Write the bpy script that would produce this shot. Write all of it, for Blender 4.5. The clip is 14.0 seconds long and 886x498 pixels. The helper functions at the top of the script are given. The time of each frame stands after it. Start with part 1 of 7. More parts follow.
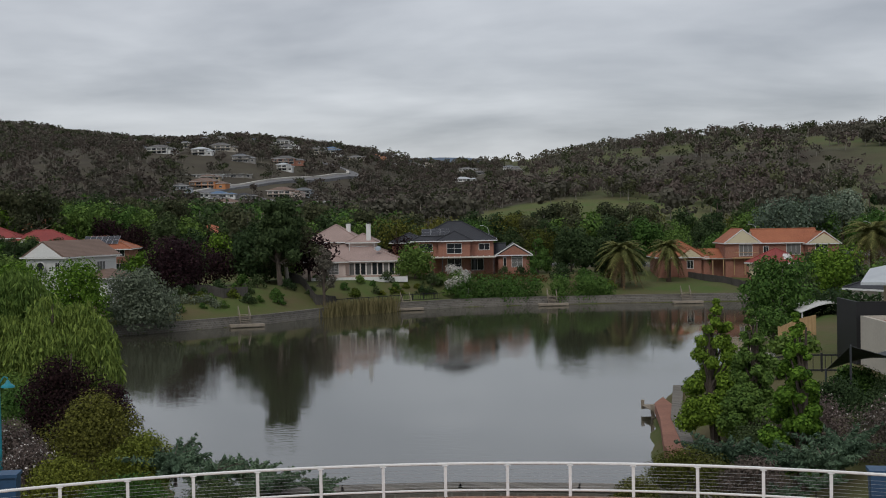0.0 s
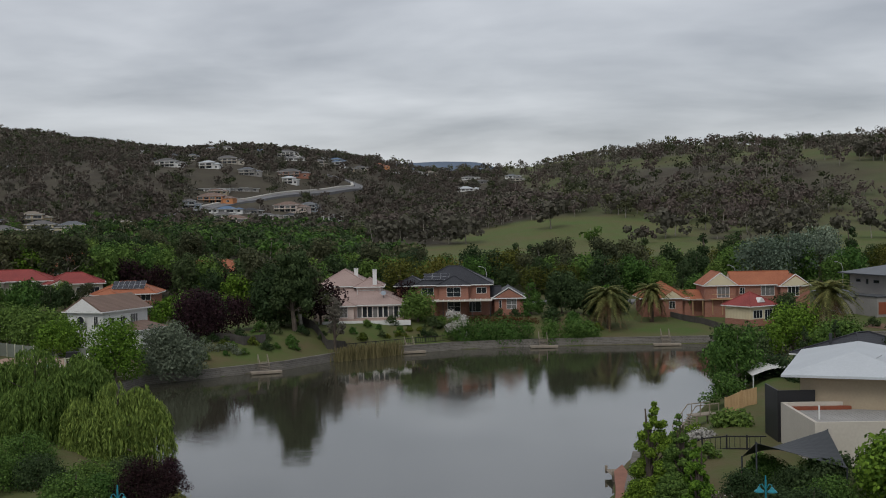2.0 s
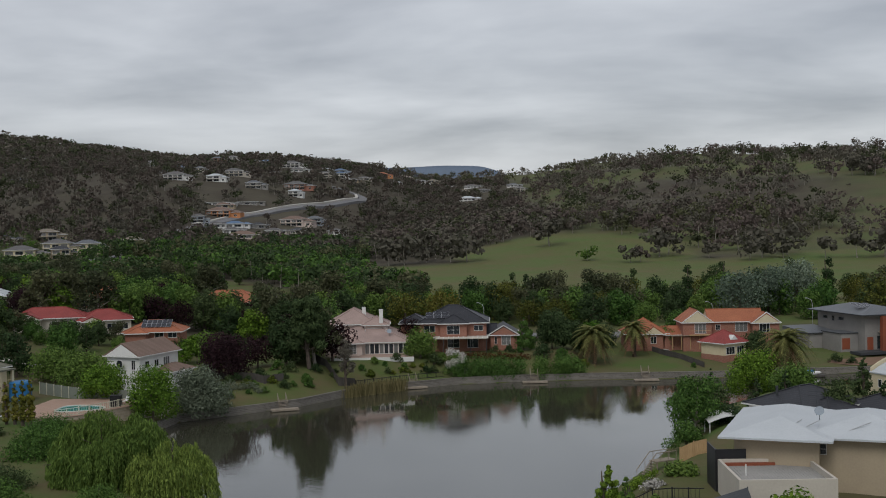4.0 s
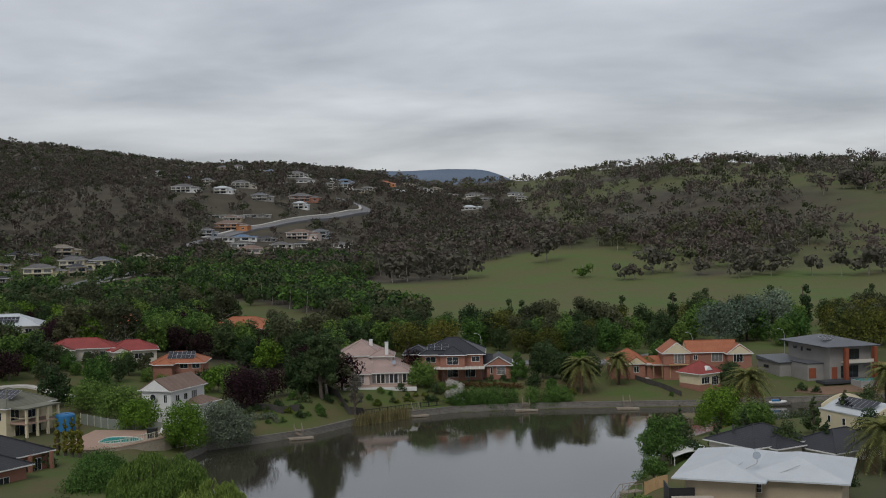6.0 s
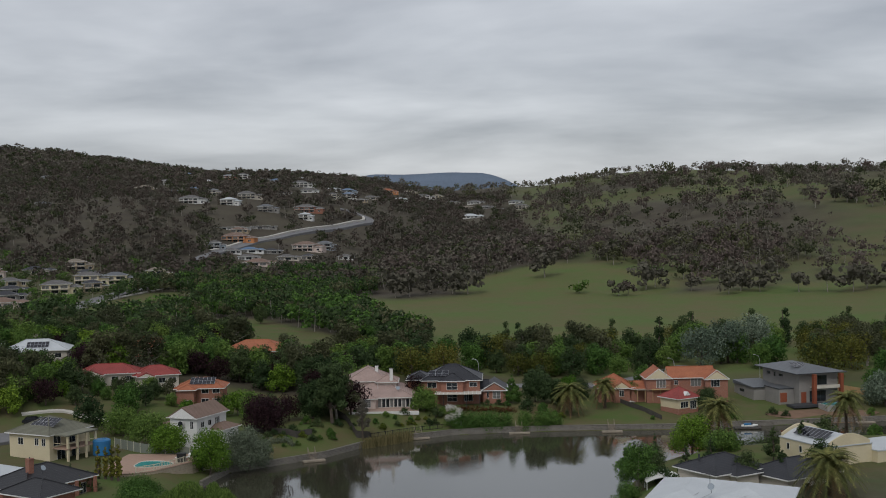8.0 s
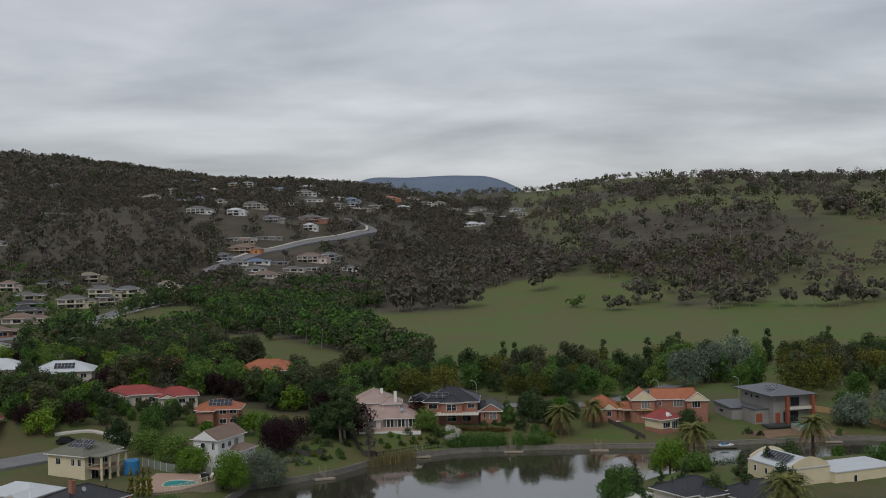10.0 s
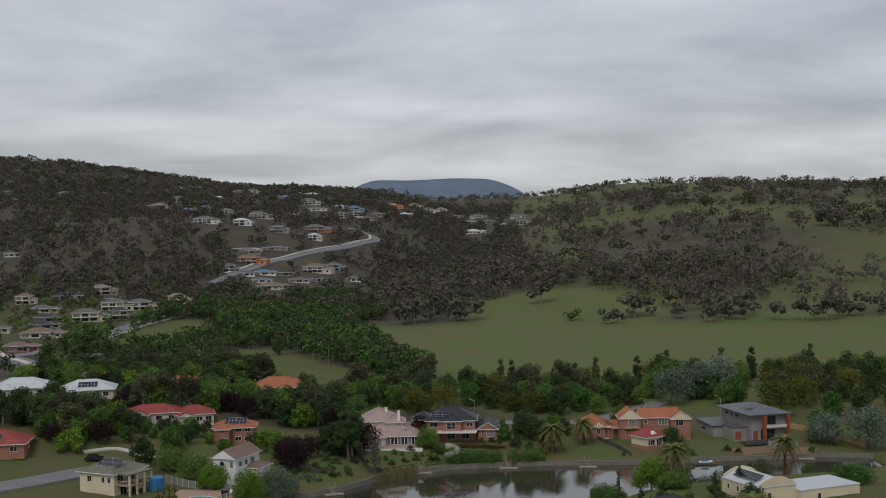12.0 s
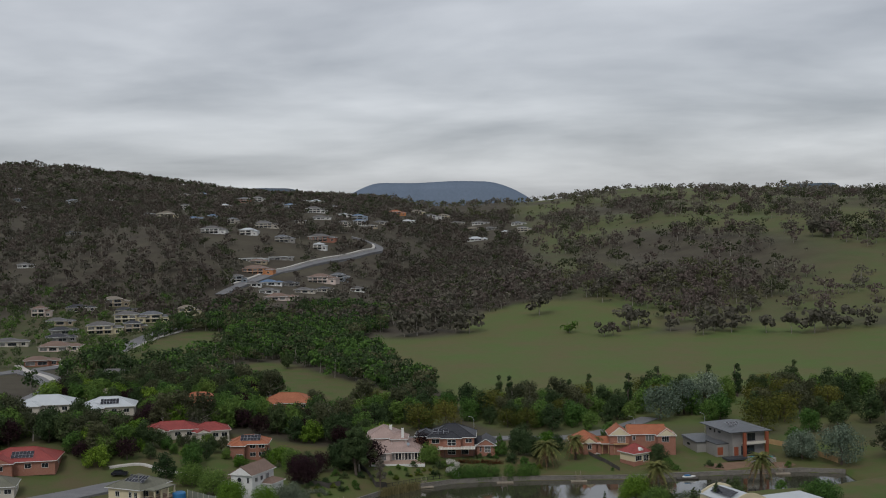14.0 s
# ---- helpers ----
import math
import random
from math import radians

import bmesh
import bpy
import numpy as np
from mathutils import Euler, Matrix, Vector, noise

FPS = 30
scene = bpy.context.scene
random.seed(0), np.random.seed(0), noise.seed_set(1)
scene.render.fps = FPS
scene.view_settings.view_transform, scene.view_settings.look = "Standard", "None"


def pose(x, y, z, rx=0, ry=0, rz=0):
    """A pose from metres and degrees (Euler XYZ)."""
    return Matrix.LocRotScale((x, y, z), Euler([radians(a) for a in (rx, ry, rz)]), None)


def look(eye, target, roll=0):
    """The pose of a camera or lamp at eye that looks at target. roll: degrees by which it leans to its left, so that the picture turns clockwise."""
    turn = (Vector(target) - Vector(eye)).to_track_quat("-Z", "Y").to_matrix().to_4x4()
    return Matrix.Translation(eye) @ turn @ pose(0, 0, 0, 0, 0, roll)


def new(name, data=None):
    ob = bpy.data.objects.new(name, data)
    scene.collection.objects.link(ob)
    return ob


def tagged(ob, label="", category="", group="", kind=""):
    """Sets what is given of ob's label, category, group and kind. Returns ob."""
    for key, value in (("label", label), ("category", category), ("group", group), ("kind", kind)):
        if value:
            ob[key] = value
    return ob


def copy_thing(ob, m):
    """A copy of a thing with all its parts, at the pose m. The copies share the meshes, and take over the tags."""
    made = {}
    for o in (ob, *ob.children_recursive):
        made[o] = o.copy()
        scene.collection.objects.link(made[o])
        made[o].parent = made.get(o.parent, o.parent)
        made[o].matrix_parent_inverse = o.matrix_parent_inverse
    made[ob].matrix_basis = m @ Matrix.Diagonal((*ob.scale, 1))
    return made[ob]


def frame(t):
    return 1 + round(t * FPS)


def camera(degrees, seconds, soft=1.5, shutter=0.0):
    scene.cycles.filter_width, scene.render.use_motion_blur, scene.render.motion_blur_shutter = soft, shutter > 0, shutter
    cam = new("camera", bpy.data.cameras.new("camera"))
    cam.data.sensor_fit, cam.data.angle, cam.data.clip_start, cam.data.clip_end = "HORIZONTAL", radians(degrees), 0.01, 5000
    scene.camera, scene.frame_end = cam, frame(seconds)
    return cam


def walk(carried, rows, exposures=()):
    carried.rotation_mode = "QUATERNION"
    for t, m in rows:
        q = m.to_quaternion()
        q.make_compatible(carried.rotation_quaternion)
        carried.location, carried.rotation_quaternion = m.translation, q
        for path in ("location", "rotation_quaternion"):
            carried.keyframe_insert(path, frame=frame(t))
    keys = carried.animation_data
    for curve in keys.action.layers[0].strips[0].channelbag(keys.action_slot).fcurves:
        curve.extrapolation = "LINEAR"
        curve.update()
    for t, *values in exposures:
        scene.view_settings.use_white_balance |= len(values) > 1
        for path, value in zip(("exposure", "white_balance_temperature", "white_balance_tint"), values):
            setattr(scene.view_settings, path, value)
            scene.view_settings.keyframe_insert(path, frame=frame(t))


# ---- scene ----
cam = camera(40.0, 14.0, soft=1.0)
PATH = [
    (0, (0.48, 1.68, 14.64), (-0.458, 51.648, 13.205), -1.04),
    (1, (1.00, -6.50, 18.70), (-0.012, 43.467, 17.304), -1.09),
    (2, (1.54, -15.90, 22.92), (0.460, 34.070, 21.557), -1.13),
    (3, (2.10, -26.20, 27.24), (0.958, 23.770, 25.907), -1.16),
    (4, (2.68, -37.13, 31.61), (1.480, 12.835, 30.309), -1.17),
    (5, (3.28, -48.48, 36.00), (2.026, 1.493, 34.726), -1.18),
    (6, (3.89, -60.04, 40.39), (2.592, -10.075, 39.131), -1.18),
    (7, (4.52, -71.69, 44.75), (3.178, -21.728, 43.506), -1.18),
    (8, (5.17, -83.34, 49.07), (3.780, -33.370, 47.846), -1.17),
    (9, (5.83, -94.91, 53.36), (4.398, -44.947, 52.150), -1.17),
    (10, (6.51, -106.41, 57.63), (5.027, -56.448, 56.432), -1.16),
    (11, (7.19, -117.87, 61.90), (5.665, -67.906, 60.712), -1.16),
    (12, (7.88, -129.36, 66.20), (6.308, -79.395, 65.022), -1.16),
    (13, (8.57, -141.00, 70.58), (6.953, -91.036, 69.402), -1.17),
    (14, (9.27, -152.95, 75.07), (7.596, -102.988, 73.902), -1.18),
]
walk(cam, [(t, look(eye, target, roll)) for t, eye, target, roll in PATH])

# ---------------------------------------------------------------- the lie of the land
LAKE = [(-11, 27.5), (-17, 38), (-25, 49), (-33, 60), (-43, 70), (-47, 78), (-44.5, 85.5), (-37.8, 88.4), (-27.2, 93.5),
        (-20.5, 99.3), (-12, 103.6), (-6.3, 105.2), (-1.4, 106.9), (10, 108.2), (25, 108.8), (50, 108.6), (68, 110.2),
        (100, 112.6), (112, 111), (113, 104), (98, 99), (80, 96.5), (60, 93), (45, 89), (36, 82), (29, 70), (22.5, 60),
        (15, 51), (12.2, 43), (10.8, 36), (9, 29.5), (6, 27), (-1, 27.6)]
LANES = [-900, -450, -250, -130, -40, 50, 150, 280, 500, 1100]
STATIONS = [130, 220, 300, 380, 460, 560, 720, 950, 1300]
SPOT = [[12, 13, 12, 9, 5, 4.5, 4.5, 5, 6, 8],
        [33, 22, 14, 10.5, 7, 6, 6, 7, 9, 14],
        [55, 33, 19, 13, 9, 9.5, 10, 12, 16, 30],
        [75, 46, 28, 19, 13, 23, 22, 28, 35, 50],
        [88, 58, 47, 31, 19, 28, 39, 52, 54, 64],
        [102, 73, 71, 57, 29, 37, 54, 70, 72, 78],
        [130, 95, 92, 80, 48, 52, 73, 88, 91, 92],
        [160, 120, 113, 98, 78, 79, 94, 111, 102, 100],
        [200, 137, 119, 109, 102, 106, 113, 127, 128, 96]]


# the plan's rows are laid out on a shorter scale northwards: row 100 lies 179.8 m ahead
def north(v):
    return 1.774 * v + 2.4


def east(x, y):
    """The plan widens a little towards the terrace."""
    w = min(1.0, max(0.0, (75 - y) / 50))
    return x * (1 + 0.085 * w) + 1.2 * w


def plan_row(v):
    return (v - 2.4) / 1.774


def smooth(v, a, b):
    s = np.clip((np.asarray(v, float) - a) / (b - a), 0, 1)
    return s * s * (3 - 2 * s)


def lake_distance(x, y):
    """Metres from the waterline, negative over the water."""
    x, y = np.asarray(x, float), np.asarray(y, float)
    best, inside = np.full(x.shape, 1e9), np.zeros(x.shape, bool)
    for (ax, ay), (bx, by) in zip(LAKE, LAKE[1:] + LAKE[:1]):
        dx, dy = bx - ax, by - ay
        s = np.clip(((x - ax) * dx + (y - ay) * dy) / (dx * dx + dy * dy), 0, 1)
        best = np.minimum(best, np.hypot(x - ax - s * dx, y - ay - s * dy))
        if dy:
            inside ^= ((ay > y) != (by > y)) & (x < dx * (y - ay) / dy + ax)
    return np.where(inside, -best, best)


def cubic(p0, p1, p2, p3, s):
    return p1 + 0.5 * s * (p2 - p0 + s * (2 * p0 - 5 * p1 + 4 * p2 - p3 + s * (3 * (p1 - p2) + p3 - p0)))


def hills(x, y):
    spot, lanes, rows = np.array(SPOT, float), np.array(LANES, float), np.array(STATIONS, float)
    u = np.interp(x, lanes, np.arange(len(lanes)))
    v = np.interp(y, rows, np.arange(len(rows)))
    i, j = np.minimum(u.astype(int), len(lanes) - 2), np.minimum(v.astype(int), len(rows) - 2)
    at = lambda a, b: spot[np.clip(b, 0, len(rows) - 1), np.clip(a, 0, len(lanes) - 1)]
    across = [cubic(at(i - 1, j + k), at(i, j + k), at(i + 1, j + k), at(i + 2, j + k), u - i) for k in (-1, 0, 1, 2)]
    return cubic(*across, v - j)


def height(x, y):
    x, y = np.asarray(x, float), np.asarray(y, float)
    far = hills(x, y)
    roll = 3.0 * np.sin(x / 47 + 1.3) * np.sin(y / 61) + 1.6 * np.sin(x / 19 + y / 23)
    far = far + roll * smooth(y, 330, 520)
    far = far * (1 - 0.45 * smooth(y, 1300, 2600))
    d = lake_distance(x, y)
    # banks: a low wall, then a slope up to the gardens
    left = smooth(x, -30, -45) * smooth(y, 60, 70)
    east = smooth(x, 22, 27) * smooth(y, 100, 104)
    garden = 1.15 + (3.1 - 0.7 * left) * smooth(d, 1.2, 8.0) * (1 - east) + (1.0 * smooth(d, 1.0, 9.0) + 1.3 * smooth(d, 8.0, 26.0)) * east
    shelf = 4.9 * smooth(y, 26.0, 22.4) * smooth(d, 0.5, 3.0)
    garden = np.maximum(garden, shelf)
    land = garden + (far - garden) * smooth(y, 118, 150) * smooth(d, 8, 25)
    side = smooth(np.abs(x), 60, 130) * smooth(d, 14, 40)
    land = land + (far - land) * np.maximum(side * smooth(y, 60, 120), 0)
    # the west side climbs in steps behind the shore gardens
    land = land + 3.6 * smooth(-x, 48, 78) * smooth(y, 97, 112) * (1 - smooth(y, 135, 190)) * smooth(d, 8, 30)
    return np.where(d < 0, -1.6 * smooth(-d, 0.0, 3.0) - 0.05, np.where(d < 0.5, 1.0 * d / 0.5, land))

# ---------------------------------------------------------------- light
world = bpy.data.worlds.new("sky")
scene.world = world
world.use_nodes = True
wn, wl = world.node_tree.nodes, world.node_tree.links
wn.clear()


def wnode(kind, **kw):
    n = wn.new(kind)
    for k, v in kw.items():
        n.inputs[k].default_value = v
    return n


def wmath(op, a, b=None, clamp=False):
    n = wn.new("ShaderNodeMath")
    n.operation, n.use_clamp = op, clamp
    for slot, v in enumerate((a, b)):
        if v is None:
            continue
        if isinstance(v, (int, float)):
            n.inputs[slot].default_value = v
        else:
            wl.new(v, n.inputs[slot])
    return n.outputs[0]


coord = wn.new("ShaderNodeTexCoord")
sep = wn.new("ShaderNodeSeparateXYZ")
wl.new(coord.outputs["Generated"], sep.inputs[0])
rise = wmath("ADD", wmath("MAXIMUM", sep.outputs["Z"], 0.0), 0.17)
comb = wn.new("ShaderNodeCombineXYZ")
wl.new(wmath("DIVIDE", sep.outputs["X"], rise), comb.inputs[0])
wl.new(wmath("DIVIDE", sep.outputs["Y"], rise), comb.inputs[1])
streak = wn.new("ShaderNodeVectorMath")
streak.operation = "MULTIPLY"
streak.inputs[1].default_value = (0.8, 1.0, 1.0)
wl.new(comb.outputs[0], streak.inputs[0])
big = wnode("ShaderNodeTexNoise", Scale=1.0, Detail=5.0, Roughness=0.5, Distortion=0.25)
fine = wnode("ShaderNodeTexNoise", Scale=3.6, Detail=5.0, Roughness=0.55, Distortion=0.3)
wl.new(streak.outputs[0], big.inputs["Vector"])
wl.new(streak.outputs[0], fine.inputs["Vector"])
cloud = wmath("ADD", wmath("MULTIPLY", big.outputs["Fac"], 0.87), wmath("MULTIPLY", fine.outputs["Fac"], 0.13))
ramp = wn.new("ShaderNodeValToRGB")
ramp.color_ramp.elements[0].position, ramp.color_ramp.elements[0].color = 0.36, (0.305, 0.318, 0.35, 1)
ramp.color_ramp.elements[1].position, ramp.color_ramp.elements[1].color = 0.64, (0.585, 0.60, 0.632, 1)
wl.new(cloud, ramp.inputs[0])
sky = wn.new("ShaderNodeTexSky")
sky.sky_type, sky.sun_disc, sky.sun_elevation, sky.sun_rotation = "NISHITA", False, radians(48), radians(200)
veil = wn.new("ShaderNodeMix")
veil.data_type = "RGBA"
veil.inputs[0].default_value = 0.015
wl.new(ramp.outputs[0], veil.inputs[6])
wl.new(sky.outputs[0], veil.inputs[7])
back = wn.new("ShaderNodeBackground")
back.inputs["Strength"].default_value = 1.0
wl.new(veil.outputs[2], back.inputs["Color"])
wout = wn.new("ShaderNodeOutputWorld")
wl.new(back.outputs[0], wout.inputs[0])

sun_data = bpy.data.lights.new("sun", "SUN")
sun_data.energy, sun_data.angle, sun_data.color = 1.15, radians(25), (1.0, 0.97, 0.93)
sun = new("sun", sun_data)
sun.matrix_world = look((0, -60, 120), (25, 40, 0))

# ---------------------------------------------------------------- materials


def mat(name, a, b=None, scale=1.0, rough=0.8, bump=0.0, metal=0.0, spec=0.35, courses=0.0, axis="Z", bricks=None, rand=0.0):
    """A surface that wanders between two colours at two scales; courses: the spacing of rows of tiles or boards along an axis."""
    b = b or tuple(v * 0.82 for v in a)
    m = bpy.data.materials.new(name)
    m.use_nodes = True
    nt, bs = m.node_tree, m.node_tree.nodes["Principled BSDF"]
    bs.inputs["Roughness"].default_value, bs.inputs["Metallic"].default_value = rough, metal
    bs.inputs["Specular IOR Level"].default_value = spec
    tc = nt.nodes.new("ShaderNodeTexCoord")
    n1, n2 = nt.nodes.new("ShaderNodeTexNoise"), nt.nodes.new("ShaderNodeTexNoise")
    n1.inputs["Scale"].default_value, n2.inputs["Scale"].default_value = 0.35 * scale, 5.0 * scale
    n1.inputs["Detail"].default_value, n2.inputs["Detail"].default_value = 4.0, 3.0
    for n in (n1, n2):
        nt.links.new(tc.outputs["Object"], n.inputs["Vector"])
    add = nt.nodes.new("ShaderNodeMath")
    add.operation = "MULTIPLY_ADD"
    add.inputs[1].default_value = 0.45
    nt.links.new(n2.outputs["Fac"], add.inputs[0])
    half = nt.nodes.new("ShaderNodeMath")
    half.operation = "MULTIPLY"
    half.inputs[1].default_value = 0.55
    nt.links.new(n1.outputs["Fac"], half.inputs[0])
    nt.links.new(half.outputs[0], add.inputs[2])
    cr = nt.nodes.new("ShaderNodeValToRGB")
    cr.color_ramp.elements[0].position, cr.color_ramp.elements[0].color = 0.36, (*b, 1)
    cr.color_ramp.elements[1].position, cr.color_ramp.elements[1].color = 0.64, (*a, 1)
    nt.links.new(add.outputs[0], cr.inputs[0])
    colour, relief = cr.outputs[0], add.outputs[0]
    if courses:
        wave = nt.nodes.new("ShaderNodeTexWave")
        wave.wave_type, wave.bands_direction, wave.wave_profile = "BANDS", axis, "SAW"
        wave.inputs["Scale"].default_value = 0.314 / courses
        wave.inputs["Distortion"].default_value, wave.inputs["Detail"].default_value = 0.25, 1.0
        nt.links.new(tc.outputs["Object"], wave.inputs["Vector"])
        mx = nt.nodes.new("ShaderNodeMix")
        mx.data_type, mx.blend_type = "RGBA", "MULTIPLY"
        mx.inputs[0].default_value = 0.42
        nt.links.new(colour, mx.inputs[6])
        nt.links.new(wave.outputs["Color"], mx.inputs[7])
        colour, relief = mx.outputs[2], wave.outputs["Fac"]
    if bricks:
        sp, cb = nt.nodes.new("ShaderNodeSeparateXYZ"), nt.nodes.new("ShaderNodeCombineXYZ")
        plus = nt.nodes.new("ShaderNodeMath")
        nt.links.new(tc.outputs["Object"], sp.inputs[0])
        nt.links.new(sp.outputs[0], plus.inputs[0])
        nt.links.new(sp.outputs[1], plus.inputs[1])
        nt.links.new(plus.outputs[0], cb.inputs[0])
        nt.links.new(sp.outputs[2], cb.inputs[1])
        bt = nt.nodes.new("ShaderNodeTexBrick")
        bt.inputs["Scale"].default_value = 1.0
        bt.inputs["Brick Width"].default_value, bt.inputs["Row Height"].default_value = bricks
        bt.inputs["Mortar Size"].default_value = 0.14 * bricks[1]
        bt.inputs["Color1"].default_value, bt.inputs["Color2"].default_value = (*a, 1), (*b, 1)
        bt.inputs["Mortar"].default_value = (*[0.6 * v + 0.12 for v in a], 1)
        nt.links.new(cb.outputs[0], bt.inputs["Vector"])
        mx = nt.nodes.new("ShaderNodeMix")
        mx.data_type = "RGBA"
        mx.inputs[0].default_value = 0.6
        nt.links.new(colour, mx.inputs[6])
        nt.links.new(bt.outputs["Color"], mx.inputs[7])
        colour, relief = mx.outputs[2], bt.outputs["Fac"]
    if rand:
        info, hsv, sc = nt.nodes.new("ShaderNodeObjectInfo"), nt.nodes.new("ShaderNodeHueSaturation"), nt.nodes.new("ShaderNodeMapRange")
        sc.inputs[3].default_value, sc.inputs[4].default_value = 1 - rand, 1 + rand
        nt.links.new(info.outputs["Random"], sc.inputs[0])
        nt.links.new(sc.outputs[0], hsv.inputs["Value"])
        nt.links.new(colour, hsv.inputs["Color"])
        colour = hsv.outputs[0]
    nt.links.new(colour, bs.inputs["Base Color"])
    if bump:
        bp = nt.nodes.new("ShaderNodeBump")
        bp.inputs["Strength"].default_value, bp.inputs["Distance"].default_value = 0.6, bump
        nt.links.new(relief, bp.inputs["Height"])
        nt.links.new(bp.outputs[0], bs.inputs["Normal"])
    return m


def leaf(name, a, b, rough=0.75, vary=0.25):
    """Foliage: each leaf or clump takes its own tone between two, and each plant its own brightness."""
    m = bpy.data.materials.new(name)
    m.use_nodes = True
    nt, bs = m.node_tree, m.node_tree.nodes["Principled BSDF"]
    bs.inputs["Roughness"].default_value, bs.inputs["Specular IOR Level"].default_value = rough, 0.08
    geo, info = nt.nodes.new("ShaderNodeNewGeometry"), nt.nodes.new("ShaderNodeObjectInfo")
    cr = nt.nodes.new("ShaderNodeValToRGB")
    cr.color_ramp.elements[0].color, cr.color_ramp.elements[1].color = (*b, 1), (*a, 1)
    nt.links.new(geo.outputs["Random Per Island"], cr.inputs[0])
    hsv, sc, hu = nt.nodes.new("ShaderNodeHueSaturation"), nt.nodes.new("ShaderNodeMapRange"), nt.nodes.new("ShaderNodeMapRange")
    sc.inputs[3].default_value, sc.inputs[4].default_value = 1 - vary, 1 + vary
    hu.inputs[3].default_value, hu.inputs[4].default_value = 0.515, 0.475
    nt.links.new(info.outputs["Random"], sc.inputs[0])
    nt.links.new(info.outputs["Random"], hu.inputs[0])
    nt.links.new(sc.outputs[0], hsv.inputs["Value"])
    nt.links.new(hu.outputs[0], hsv.inputs["Hue"])
    nt.links.new(cr.outputs[0], hsv.inputs["Color"])
    nt.links.new(hsv.outputs[0], bs.inputs["Base Color"])
    tr = nt.nodes.new("ShaderNodeBsdfTranslucent")
    nt.links.new(hsv.outputs[0], tr.inputs["Color"])
    ms = nt.nodes.new("ShaderNodeMixShader")
    ms.inputs[0].default_value = 0.2
    nt.links.new(bs.outputs[0], ms.inputs[1])
    nt.links.new(tr.outputs[0], ms.inputs[2])
    nt.links.new(ms.outputs[0], nt.nodes["Material Output"].inputs["Surface"])
    return m


def glassy(name, tint=(0.02, 0.024, 0.028)):
    m = bpy.data.materials.new(name)
    m.use_nodes = True
    bs = m.node_tree.nodes["Principled BSDF"]
    bs.inputs["Base Color"].default_value, bs.inputs["Roughness"].default_value = (*tint, 1), 0.06
    bs.inputs["Specular IOR Level"].default_value = 0.5
    return m


M = {}
M["white"] = mat("white_paint", (0.72, 0.72, 0.70), (0.6, 0.6, 0.58), rough=0.5)
M["rail_white"] = mat("rail_paint", (0.80, 0.80, 0.79), (0.70, 0.70, 0.69), rough=0.35)
M["cream"] = mat("cream_render", (0.62, 0.55, 0.38), (0.54, 0.47, 0.32), rough=0.85)
M["sand"] = mat("sand_render", (0.40, 0.33, 0.23), (0.34, 0.28, 0.20), rough=0.85)
M["pale"] = mat("pale_render", (0.54, 0.50, 0.43), (0.47, 0.43, 0.37), rough=0.85)
M["pinkwall"] = mat("pink_brick", (0.66, 0.55, 0.49), (0.56, 0.46, 0.41), rough=0.85, bricks=(0.24, 0.086))
M["brick"] = mat("red_brick", (0.34, 0.15, 0.095), (0.24, 0.10, 0.07), rough=0.9, bricks=(0.24, 0.086), bump=0.01)
M["orangewall"] = mat("orange_render", (0.55, 0.24, 0.10), (0.46, 0.2, 0.09), rough=0.85)
M["greywall"] = mat("grey_render", (0.27, 0.26, 0.24), (0.22, 0.21, 0.2), rough=0.85)
M["bluewall"] = mat("bluegrey_render", (0.30, 0.34, 0.38), (0.25, 0.29, 0.33), rough=0.8)
M["pinkroof"] = mat("pink_roof_tile", (0.46, 0.34, 0.30), (0.36, 0.265, 0.235), rough=0.75, courses=0.17, bump=0.03)
M["brownroof"] = mat("brown_roof_tile", (0.25, 0.17, 0.135), (0.19, 0.13, 0.10), rough=0.75, courses=0.17, bump=0.03)
M["darkroof"] = mat("charcoal_roof_tile", (0.040, 0.042, 0.050), (0.027, 0.028, 0.034), rough=0.5, courses=0.17, bump=0.03)
M["blackroof"] = mat("black_glazed_roof_tile", (0.030, 0.030, 0.034), (0.02, 0.02, 0.023), rough=0.35, courses=0.17, bump=0.03)
M["terraroof"] = mat("terracotta_roof_tile", (0.46, 0.17, 0.085), (0.36, 0.125, 0.065), rough=0.75, courses=0.17, bump=0.03)
M["redroof"] = mat("red_roof_tile", (0.36, 0.075, 0.065), (0.27, 0.055, 0.05), rough=0.7, courses=0.17, bump=0.03)
M["greenroof"] = mat("moss_grey_roof_tile", (0.20, 0.20, 0.15), (0.15, 0.15, 0.115), rough=0.8, courses=0.17, bump=0.03)
M["greyroof"] = mat("grey_roof_tile", (0.17, 0.165, 0.16), (0.125, 0.12, 0.118), rough=0.75, courses=0.17, bump=0.03)
M["tanroof"] = mat("tan_roof_tile", (0.28, 0.24, 0.19), (0.22, 0.19, 0.15), rough=0.75, courses=0.17, bump=0.03)
M["whiteroof"] = mat("pale_steel_roof", (0.50, 0.53, 0.55), (0.44, 0.47, 0.49), rough=0.45)
M["steelroof"] = mat("grey_steel_roof", (0.14, 0.15, 0.165), (0.11, 0.12, 0.13), rough=0.45, courses=0.7, axis="X")
M["blueroof"] = mat("blue_steel_roof", (0.09, 0.16, 0.27), (0.07, 0.13, 0.22), rough=0.45)
M["glass"] = glassy("window_glass")
M["curtain_glass"] = glassy("curtained_glass", (0.16, 0.16, 0.155))
M["pv"] = glassy("solar_cell", (0.012, 0.013, 0.02))
